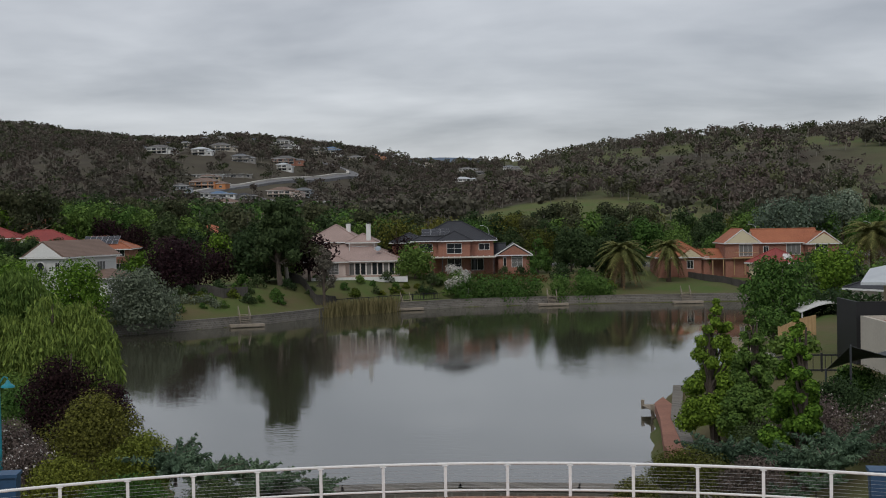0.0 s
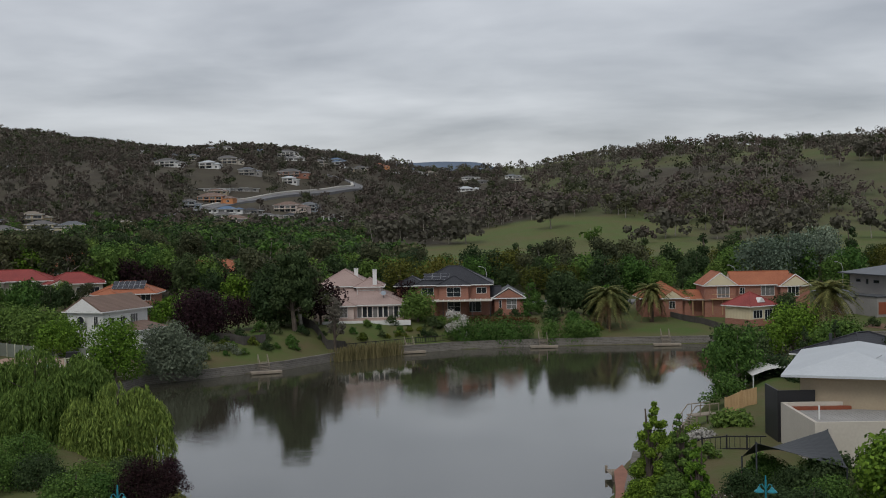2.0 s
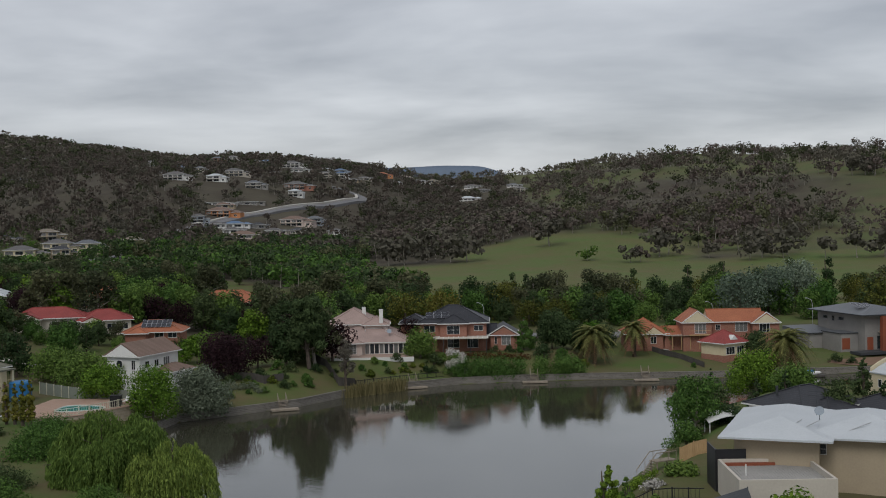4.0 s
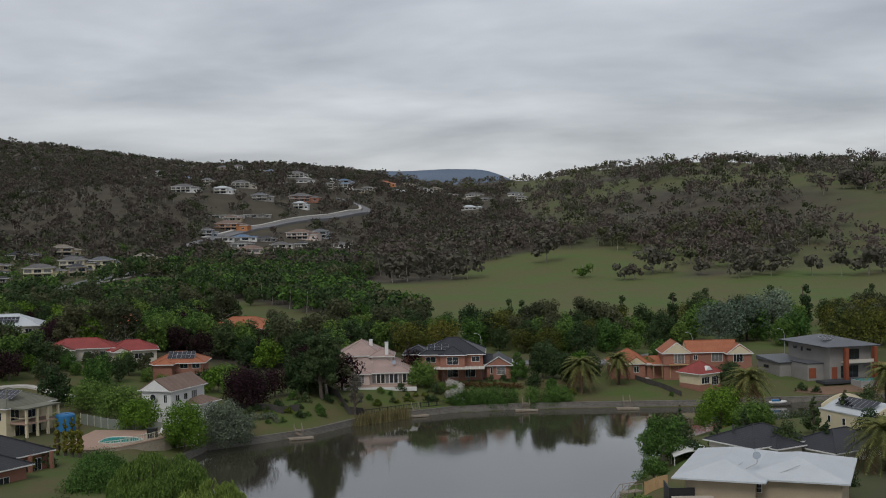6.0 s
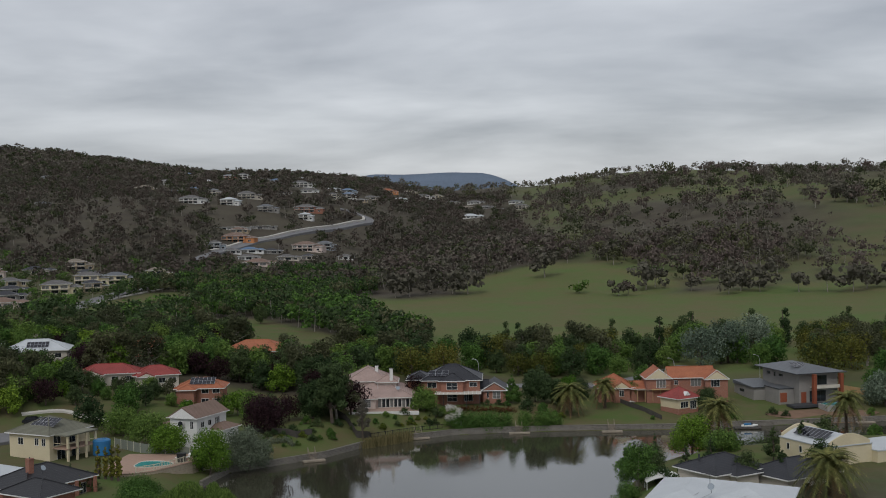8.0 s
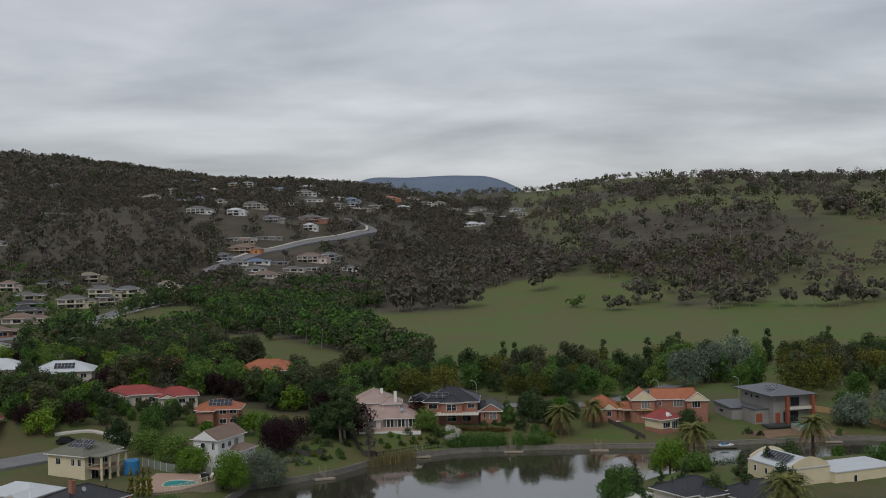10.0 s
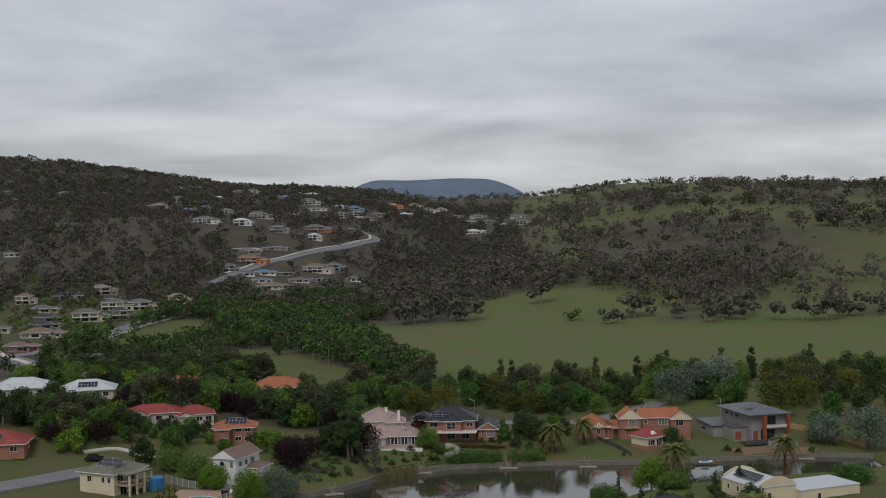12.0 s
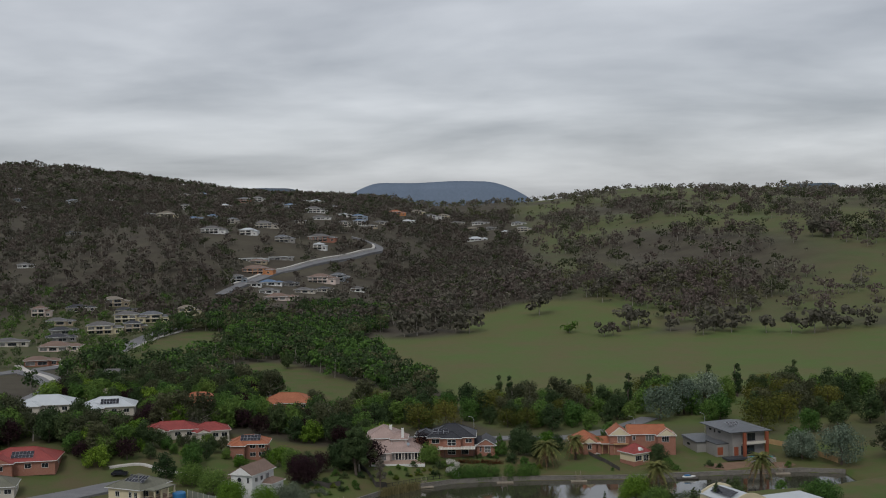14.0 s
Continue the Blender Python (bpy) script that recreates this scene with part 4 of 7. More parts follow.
for v in (((2.2, 0.1, 3.75), (4.0, 0.1, 3.75), (3.1, 0.1, 4.65)),):
    a = [bm.verts.new(q) for q in v]
    b = [bm.verts.new((q[0], q[1] + 1.3, q[2])) for q in v]
    bm.faces.new(a), bm.faces.new(b[::-1])
    for i in range(3):
        bm.faces.new((a[i], b[i], b[(i + 1) % 3], a[(i + 1) % 3]))
part("dormer", bm, M["white"], pv)
for i in range(16):
    part("cover_strip", boxes((-0.04, 0, 0.3 + i * 0.37, 0.34 + i * 0.37, 0.8, 3.0)), M["cream"], pv)
clear(51, 117, 6)

# modern grey house under works
mo = house("modern_house", 88.4, 213.5, 2.7, 16, "modern grey rendered two-storey house with flat steel hip roof", "greywall", "steelroof",
           [(-5.5, 5.0, 1.5, 19, 0, 7.3, "hip", 13, 1.6), (-12.5, -5.5, 11.0, 21, 0, 3.0, "mono", 4, 0.3), (-9.5, -5.4, 4.0, 11, 0, 3.4, "flat", 0, 0.05)],
           [(0, "f", 6.2, 4.2, 2.6, 2.3, 2, 1), (0, "f", 5.0, 0.1, 4.4, 2.7, 3, 1), (0, "l", 3.0, 5.5, 1.5, 0.6, 1, 1), (0, "l", 6.0, 5.2, 0.7, 1.0, 1, 1), (0, "l", 9.0, 5.5, 1.8, 0.6, 1, 1), (1, "l", 4.0, 1.2, 2.2, 0.7, 1, 1)], trim="darkgrey")
part("balcony", boxes((-2.5, 5.0, -0.4, 1.5, 3.5, 3.8), (-2.5, 5.0, -0.4, -0.3, 3.8, 4.3)), M["pale"], mo)
for x in (-2.4, 4.9):
    part("column", boxes((x - 0.4, x + 0.4, -0.7, 0.3, -0.6, 7.0)), M["orange_tile"], mo)
part("garage_door", boxes((-9.2, -7.4, 3.93, 4.0, 0, 2.3)), M["orange_tile"], mo)
part("entry_screen", boxes((-5.0, -3.6, 1.44, 1.5, 0, 2.6)), M["orange_tile"], mo)
solar(mo, pose(-4.6, 5.0, 8.3, 13, 0, 0), 4, 2)
part("pool_wall", boxes((-2.6, 4.6, -6.2, -2.2, -1.2, 0.3)), M["concrete"], mo)
part("pool_water", boxes((-2.3, 4.3, -5.9, -2.5, 0.3, 0.31)), M["pool_water"], mo)
part("terrace", boxes((-9, 6.5, -2.2, 1.5, -0.6, -0.05)), M["darkgrey"], mo)
clear(80, 126, 13)

# cream house with pale steel roof, near shore
cr_ = house("steel_roof_house", 31.2, 81.3, 3.7, -20, "sand-coloured two-storey house with pale steel hip roof", "sand", "whiteroof",
            [(-3.4, 4.6, 0.0, 16, 0, 6.0, "hip", 15, 1.3), (3.5, 14, 1.4, 15, 0, 6.0, "hip", 15, 0.9)],
            [(1, "f", 0.9, 4.2, 1.6, 1.1, 2, 2), (0, "l", 3, 3.3, 2.4, 2.2, 2, 1)], trim="whiteroof")
wing = thing("roof_terrace_wing", 30.6, 72.0, 3.7, 0, "pale rendered single-storey wing with parapet roof terrace", "house wing")
part("wall", boxes((-4.4, 4.4, 0, 9.6, -2.0, 3.2)), M["pale"], wing)
for x0_, x1_, y0_, y1_ in ((-4.4, -4.15, 0, 9.6), (4.15, 4.4, 0, 9.6), (-4.15, 4.15, 0, 0.25), (-4.15, 4.15, 9.35, 9.6)):
    part("parapet", boxes((x0_, x1_, y0_, y1_, 3.2, 3.8)), M["pale"], wing)
for i in range(26):
    part("deck_board", boxes((-4.1 + i * 0.318, -3.81 + i * 0.318, 0.3, 9.3, 3.2, 3.235)), M["concrete"], wing)
part("privacy_screen", boxes((-4.6, -1.6, 9.8, 9.95, -2.0, 4.7), (-4.6, -4.45, 9.95, 14, -2.0, 4.7)), M["black"], wing, "black privacy screen")
part("balcony_floor", boxes((-4.45, -1.6, 9.95, 14, 3.0, 3.2)), M["concrete"], wing)
part("bench", boxes((-3.8, 1.0, 8.9, 9.3, 3.24, 3.5)), M["orange_tile"], wing)
part("vent_pipe", rod((-2.8, 4.5, 3.2), (-2.8, 4.5, 4.3), 0.07), M["white"], wing)
dish(cr_, 4.4, 3.6, 7.1)
for i, x in enumerate((0.5, 2.2, 7.0)):
    part("roof_seam", rod((x, 0.2 + i, 6.2 + 0.1 * i), (x + 2.2, 3.6, 7.15), 0.05, 5), M["alu"], cr_)
bm = bmesh.new()
tube(bm, [(4.0, 5.0, 7.4), (4.0, 5.0, 10.0)], [0.03, 0.03], 5)
for z in (9.4, 9.8):
    tube(bm, [(3.2, 5.0, z), (4.8, 5.0, z)], [0.02, 0.02], 4)
part("aerial", bm, M["darkgrey"], cr_)
clear(31, 50, 9)

sail = thing("shade_sail", 23.4, 67.4, 6.4, 0, "charcoal shade sail stretched between posts", "shade sail")
bm = bmesh.new()
grid = [[bm.verts.new((-3 + 6 * u, -2.2 + 4.4 * v, 0.9 * (2 * u - 1) * (2 * v - 1) + 0.1)) for u in np.linspace(0, 1, 9)] for v in np.linspace(0, 1, 9)]
for j in range(8):
    for i in range(8):
        bm.faces.new((grid[j][i], grid[j][i + 1], grid[j + 1][i + 1], grid[j + 1][i]))
bm.normal_update()
bmesh.ops.solidify(bm, geom=bm.faces[:], thickness=0.02)
part("cloth", bm, M["darkgrey"], sail)
for x, y in ((-3, -2.2), (3, -2.2), (-3, 2.2), (3, 2.2)):
    part("post", rod((x, y, -3.2), (x, y, 0.9 * (x / 3) * (y / 2.2) + 0.15), 0.06), M["darkgrey"], sail)

# dark-roofed low house behind it, with white vaulted carport
dk = house("dark_roof_house", 43.2, 114.2, 2.8, 33, "low pale house with dark grey tiled hip roofs", "pale", "darkroof",
           [(0, 11, 0, 9, 0, 3.9, "hip", 24, 0.6), (9, 21, -7, 2, 0, 3.2, "hip", 24, 0.6), (3, 8, -1.6, 3, 0, 3.7, "hip", 24, 0.5)],
           [(0, "f", 1.6, 0.9, 1.8, 1.3, 2, 1), (0, "l", 3, 0.9, 1.8, 1.3, 2, 1), (1, "f", 4, 0.9, 1.8, 1.3, 2, 1)], caps=True)
part("skylight_post", rod((2, 6, 4.9), (2, 6, 6.2), 0.18), M["darkgrey"], dk)
clear(44, 64, 9)
clear(55, 58, 8)
vault = site("vaulted_carport", 35.2, 67.0, 2.6, -4, "white vaulted steel carport roof", "carport")
bm = bmesh.new()
ring = [(-3.2 + 6.4 * u, 0.9 * math.sin(u * math.pi)) for u in np.linspace(0, 1, 13)]
va = [[bm.verts.new((x, y, z + 2.0)) for x, z in ring] for y in (-2.5, 3.5)]
for i in range(12):
    bm.faces.new((va[0][i], va[0][i + 1], va[1][i + 1], va[1][i]))
bm.normal_update()
bmesh.ops.solidify(bm, geom=bm.faces[:], thickness=0.1)
part("roof", bm, M["white"], vault)
for x, y in ((-3, -2.3), (3, -2.3), (-3, 3.3), (3, 3.3)):
    part("post", rod((x, y, -1.5), (x, y, 2.1), 0.07), M["white"], vault)

# cream house with a vaulted roof and solar panels
so = house("vaulted_house", 63.2, 137, 2.7, -66, "cream rendered house with pale vaulted roof and parapets", "cream", "whiteroof",
           [(-6.5, 6.5, 0, 10, 0, 5.0, "flat", 0, 0.05), (-2, 8, 10, 26, 0, 3.8, "flat", 0, 0.05)],
           [(0, "f", 2.5, 2.9, 0.8, 1.2, 1, 1), (0, "f", 6, 2.9, 0.8, 1.2, 1, 1), (0, "f", 10.5, 2.6, 0.9, 1.4, 1, 1), (0, "r", 3, 2.4, 0.9, 1.4, 1, 1), (1, "r", 5, 1.4, 0.9, 1.4, 1, 1)], trim="whiteroof")
bm = bmesh.new()
arc = [(0.4 + 9.2 * u, 1.5 * math.sin(math.pi * u)) for u in np.linspace(0, 1, 13)]
va = [[bm.verts.new((x, y, 5.0 + z)) for y, z in arc] for x in (-6.2, 6.2)]
for i in range(12):
    bm.faces.new((va[0][i], va[0][i + 1], va[1][i + 1], va[1][i]))
bm.faces.new(va[0][::-1]), bm.faces.new(va[1])
part("vault", bm, M["whiteroof"], so)
for x in (-6.5, 6.25):
    bm = bmesh.new()
    lo = [bm.verts.new((x, y, 4.9)) for y, z in arc]
    hi = [bm.verts.new((x, y, 5.55 + z)) for y, z in arc]
    lo2 = [bm.verts.new((x + 0.25, y, 4.9)) for y, z in arc]
    hi2 = [bm.verts.new((x + 0.25, y, 5.55 + z)) for y, z in arc]
    for i in range(12):
        bm.faces.new((lo[i], lo[i + 1], hi[i + 1], hi[i])), bm.faces.new((lo2[i + 1], lo2[i], hi2[i], hi2[i + 1])), bm.faces.new((hi[i], hi[i + 1], hi2[i + 1], hi2[i]))
    bm.faces.new((lo[0], hi[0], hi2[0], lo2[0])), bm.faces.new((lo[-1], lo2[-1], hi2[-1], hi[-1]))
    part("parapet", bm, M["cream"], so)
solar(so, pose(-4.2, 1.3, 5.72, 27, 0, 0), 8, 1, 1.05, 2.6)
clear(66, 81, 8)
clear(77, 80, 8)

# dark-tiled brick house and beige house, west shore
dl = house("dark_tile_house", -66.1, 117.4, 3.0, 60, "red-brick house with glossy black tiled hip roof", "brick", "blackroof",
           [(-7, 7, -1, 9, 0, 3.4, "hip", 25, 0.8), (-9, -2, -7, 2, 0, 3.4, "hip", 25, 0.8)],
           [(0, "f", 9, 0.6, 2.4, 1.9, 3, 1), (0, "f", 12, 0.6, 1.4, 1.9, 2, 1), (1, "f", 3, 0.6, 2, 1.6, 2, 1)], caps=True)
chimney(dl, -3.0, 2.6, 4.8, 7.6, 0.95, "brick")
dish(dl, -1.6, 1.2, 5.0)
for x in (2.6, 6.6):
    part("pier", boxes((x, x + 0.5, -2.2, -1.7, -1, 3.3)), M["brick"], dl)
clear(-70, 66, 10)
be = house("beige_house", -81.6, 151.0, 3.2, -25, "cream two-storey house with mossy hip roof and double balcony", "cream", "greenroof",
           [(-7, 3.5, 0, 11, 0, 5.6, "hip", 24, 0.6), (3.5, 8, 1.0, 8, 0, 0.2, "flat", 0, 0.0)],
           [(0, "f", 7.2, 3.3, 1.0, 1.5, 2, 1), (0, "f", 9.0, 3.3, 1.0, 1.5, 2, 1), (0, "f", 3, 3.3, 1.4, 1.4, 2, 1), (0, "r", 2, 3.2, 2.0, 2.1, 2, 1), (0, "r", 6, 3.2, 2.0, 2.1, 2, 1), (0, "r", 3, 0.2, 2.2, 2.1, 2, 1), (0, "r", 7, 0.2, 2.2, 2.1, 2, 1)], caps=True)
part("balcony_roof", boxes((3.4, 7.6, 0.6, 9, 5.35, 5.6)), M["greenroof"], be)
bf = part("balcony", boxes((3.4, 7.4, 0.8, 9, 2.7, 2.95)), M["terrace"], be)
part("rail", boxes((7.3, 7.36, 0.8, 9, 3.85, 3.92), (3.5, 7.36, 0.8, 0.86, 3.85, 3.92)), M["cream"], bf)
for i in range(4):
    part("column", boxes((7.0, 7.4, 0.9 + i * 2.5, 1.3 + i * 2.5, -0.5, 5.35)), M["cream"], be)
solar(be, pose(-3.6, 2.2, 6.75, 24, 0, 0), 6, 2, 1.0, 1.5, "pool_heating_mat")
clear(-79, 87, 10)

# low house with a pale steel roof before the beige one
ps = house("steel_roof_cottage", -86.5, 127.0, 2.6, -20, "low rendered house with pale blue-grey steel hip roof", "pale", "whiteroof",
           [(-6, 6, 0, 9, 0, 3.0, "hip", 20, 0.6), (1.5, 5.5, -2.5, 3, 0, 3.0, "gable_y", 24, 0.4)],
           [(0, "f", 3.0, 0.8, 1.8, 1.3, 2, 1), (1, "f", 2.0, 0.8, 1.6, 1.3, 2, 1), (0, "r", 4.0, 0.8, 1.6, 1.3, 2, 1)], trim="whiteroof")
clear(-86, 72.5, 9)

# hipped villas of the west side
for x, y, w, d, rz, wall, roof, lab, h in [
        (-93, 156, 15, 11, 8, "brick", "terraroof", "brick bungalow with terracotta hip roof", 2.7), (-64, 163, 19, 12, -6, "brick", "terraroof", "long brick bungalow with terracotta hip roof", 2.7),
        (-89, 126, 15, 8, 12, "pale", "redroof", "house with faded red tiled hip roof", 2.9), (-77, 127, 11, 8, 18, "pale", "redroof", "house with red tiled hip roof and pale walls", 2.9),
        (-62, 117, 11, 8, 4, "brick", "terraroof", "two-storey brick house with terracotta roof", 4.6), (-140, 144, 18, 11, 8, "pale", "whiteroof", "low house with white steel roof", 2.8),
        (-118, 143, 17, 11, 12, "pale", "whiteroof", "pale house with light steel hip roof", 2.9), (-120, 102, 19, 12, 10, "brick", "redroof", "bungalow with bright red tiled roof", 2.8),
        (-119, 89, 11, 9, 14, "pale", "greenroof", "bungalow with mossy tiled roof", 2.8)]:
    z = ground_at(x, north(y))
    nm = "bungalow" if h < 4 else "villa"
    blocks = [(-w / 2, w / 2, 0, d, 0, h, "hip", 24, 0.6), (-w / 2 + 1, -w / 2 + 0.42 * w, -2.6, 3, 0, h, "gable_y" if roof == "redroof" else "hip", 24, 0.5)]
    win = [(0, "f", w * 0.62, 0.8, 1.8, 1.3, 2, 1), (0, "f", w * 0.86, 0.8, 1.8, 1.3, 2, 1), (1, "f", 0.2 * w, 0.8, 1.8, 1.3, 2, 1), (0, "r", d * 0.5, 0.8, 1.6, 1.3, 2, 1)]
    if h > 4:
        win += [(0, "f", w * 0.62, 3.3, 1.8, 1.3, 2, 1), (0, "f", w * 0.86, 3.3, 1.8, 1.3, 2, 1)]
    hb = house(nm, x, north(y) - d / 2, z, rz, lab, wall, roof, blocks, win, group="bungalows of the west shore", caps=True)
    if (x, y) in ((-62, 117), (-120, 102), (-118, 143)):
        solar(hb, pose(-2.5, 0.9, h + 0.75, 24, 0, 0), 6, 2, 1.0, 1.6)
    clear(x, y, w * 0.62)
    for back in (9, 17, 25):
        FOOT.append((x * (1 - back / (north(y) + 118)), north(y) - d / 2 - back, 0.5 * w - 0.1 * back))

# ---------------------------------------------------------------- houses on the slopes
WALLS = ["white", "pale", "sand", "cream", "greywall", "bluewall", "brick", "orangewall", "pinkwall"]
ROOFS = ["greyroof", "steelroof", "whiteroof", "tanroof", "blueroof", "terraroof", "brownroof", "darkroof"]
NAMES = dict(zip(WALLS, ["white", "pale rendered", "sand-coloured", "cream", "grey", "blue-grey", "brick", "orange", "pink brick"]))
RNAMES = dict(zip(ROOFS, ["grey tiled", "grey steel", "pale steel", "tan tiled", "blue steel", "terracotta", "brown tiled", "charcoal"]))


def hill_house(x, y, w, h, wall, roof, turn=0.0, flat=False, views=4):
    """A house on the slope, seen from the valley: one or two storeys, a lower wing, a deck and rows of windows."""
    cy = north(y)
    z = ground_at(x, cy)
    d = min(12.0, max(7.0, w * 0.5))
    two = h > 5.5
    e = 5.2 if two else 2.9
    kind = "flat" if flat else "hip"
    wall, roof = WALLS[wall], ROOFS[roof]
    blocks = [(-w / 2, w / 2 - 0.28 * w, 0, d, 0, e, kind, 20, 0.7), (w / 2 - 0.34 * w, w / 2, 1.2, d - 0.8, 0, e - (1.6 if two else 0.35), kind, 18, 0.6)]
    win, n = [], max(2, int(w * 0.7 / 4))
    for i in range(n):
        u = (i + 0.5) * 0.7 * w / n
        win.append((0, "f", u, e - 2.3, 0.55 * w / n, 1.6, 2, 1, "glass" if i % 2 else "curtain_glass"))
        if two:
            win.append((0, "f", u, 0.5, 0.55 * w / n, 1.7, 2, 1))
    win.append((1, "f", 0.2 * w, 0.6, 2.0, 1.5, 2, 1))
    ob = house("hillside_house", x, cy, z, turn, f"{NAMES[wall]} {'two-storey' if two else 'single-storey'} house with {RNAMES[roof]} roof on slope", wall, roof, blocks, win, group="houses on the hillside")
    if two:
        part("deck", boxes((-w / 2, w / 2 - 0.3 * w, -1.6, 0, 2.5, 2.66)), M["pale"], ob)
        part("rail", boxes((-w / 2, w / 2 - 0.3 * w, -1.6, -1.54, 3.4, 3.48)), M["darkgrey"], ob)
    FOOT.append((x, cy + d / 2, 0.5 * w))
    FOOT.append((x, cy - 9, 0.55 * w))
    for back, r in ((22, 0.5), (38, 0.46), (56, 0.42), (74, 0.36))[:views]:
        FOOT.append((x * (1 - back / (cy + 118)), cy - back, r * w))


for row in [(-502, 841, 19, 5, 0, 0), (-431, 725, 12, 4.4, 1, 3), (-509, 772, 21, 6.2, 5, 1), (-447, 920, 18, 5, 0, 2), (-444, 952, 17, 6.2, 1, 0), (-417, 957, 17, 6.2, 4, 4), (-304, 810, 19, 6.5, 6, 1),
            (-284, 809, 17, 6.2, 0, 0), (-182, 695, 25, 6.5, 0, 0), (-212, 828, 22, 6.2, 1, 2), (-222, 735, 16, 6.2, 5, 4), (-165, 648, 20, 5, 0, 0), (-131, 690, 17, 6.2, 5, 4), (-124, 649, 14, 6.2, 0, 4)]:
    hill_house(*row, turn=(row[0] * 7) % 30 - 15)
for row in [(-108, 703, 17, 5, 1, 0), (-109, 860, 23, 6.5, 7, 5), (-87, 944, 22, 6.2, 3, 3), (-66, 921, 28, 6.2, 0, 0), (-48, 936, 18, 6.5, 3, 3), (-346, 678, 25, 6.5, 3, 3), (-369, 686, 14, 5, 4, 1),
            (-302, 649, 18, 5, 4, 4), (-277, 637, 14, 6.2, 5, 4), (-243, 549, 24, 6.2, 0, 0), (-210, 548, 17, 8, 0, 2), (-202, 579, 23, 6.2, 1, 0), (-243, 599, 11, 6.5, 1, 1), (-173, 538, 18, 6.2, 4, 1)]:
    hill_house(*row, turn=(row[0] * 7) % 30 - 15)
for row in [(-144, 561, 26, 6.5, 6, 0), (-141, 537, 12, 6.2, 0, 2), (-183, 632, 13, 5, 1, 0), (-181, 800, 16, 5, 4, 1), (-149, 693, 13, 5, 0, 2), (-134, 623, 13, 6.2, 1, 0), (-232, 844, 14, 5, 0, 2),
            (-248, 772, 14, 5, 4, 0), (-309, 758, 15, 6.2, 1, 2), (-351, 737, 16, 6.2, 0, 0), (-363, 830, 15, 5, 5, 4), (-90, 817, 16, 5, 0, 2), (-26, 885, 20, 5, 1, 0), (5, 866, 23, 5, 0, 0)]:
    hill_house(*row, turn=(row[0] * 7) % 30 - 15)
for row in [(-4, 832, 19, 5, 2, 3), (2, 745, 25, 5, 0, 2), (21, 822, 18, 5, 4, 0), (56, 825, 19, 5, 0, 1), (61, 780, 18, 6.2, 1, 0), (40, 785, 15, 5, 0, 2), (-113, 664, 12, 5, 2, 0),
            (-647, 869, 15, 6.2, 0, 1), (-582, 775, 12, 5, 5, 0), (-380, 555, 13, 5, 4, 7), (-341, 429, 11, 5, 0, 0), (-532, 715, 13, 5, 1, 0)]:
    hill_house(*row, turn=(row[0] * 7) % 30 - 15)
for row in [(-188, 490, 25, 3.9, 0, 2), (-165, 499, 21, 3.9, 4, 2), (-174, 463, 25, 8, 7, 6), (-179, 435, 12, 6.5, 5, 0), (-181, 487, 14, 5, 2, 6), (-156, 440, 17, 5, 0, 4), (-150, 415, 14, 5, 0, 0),
            (-120, 455, 23, 6.5, 8, 6), (-108, 467, 15, 6.5, 5, 1), (-126, 425, 15, 5, 1, 0), (-136, 396, 22, 5, 8, 6), (-89, 441, 11, 5, 0, 0), (-141, 443, 13, 5, 4, 7), (-113, 432, 11, 5, 1, 7)]:
    hill_house(*row, turn=(row[0] * 7) % 24 - 12, flat=row[3] == 3.9)
for row in [(-166, 430, 11, 5, 0, 0)]:
    hill_house(*row, turn=(row[0] * 7) % 24 - 12, flat=row[3] == 3.9)
for row in [(-232, 358, 16, 7.3, 2, 3), (-204, 320, 18, 7.4, 3, 0), (-190, 323, 17, 8.2, 3, 1), (-203, 291, 19, 6.5, 3, 0), (-245, 340, 18, 4.2, 1, 7), (-223, 287, 15, 5.0, 4, 7), (-204, 251, 20, 5.0, 8, 6),
            (-194, 222, 15, 4.1, 6, 6), (-260, 323, 11, 6.8, 8, 6), (-144, 195, 23, 4.8, 1, 0), (-133, 164, 12, 5.0, 3, 3), (-217, 341, 15, 4.6, 3, 7), (-178, 344, 14, 6.2, 3, 3), (-238, 306, 16, 4.4, 2, 0)]:
    hill_house(*row, turn=(row[0] * 7) % 30 - 5, views=0)
for row in [(-215, 271, 15, 4.4, 4, 7), (-233, 258, 16, 4.2, 1, 0), (-189, 298, 12, 5.8, 2, 7)]:
    hill_house(*row, turn=(row[0] * 7) % 30 - 5, views=0)
# open ground before the terracotta bungalows
for x, y, r in ((-92, 150, 8), (-91, 145, 7), (-63, 157, 9), (-62, 151, 9), (-118, 137, 9), (-87, 119, 8), (-75, 119, 7), (-60, 110, 7), (-120, 96, 10)):
    clear(x, y, r)

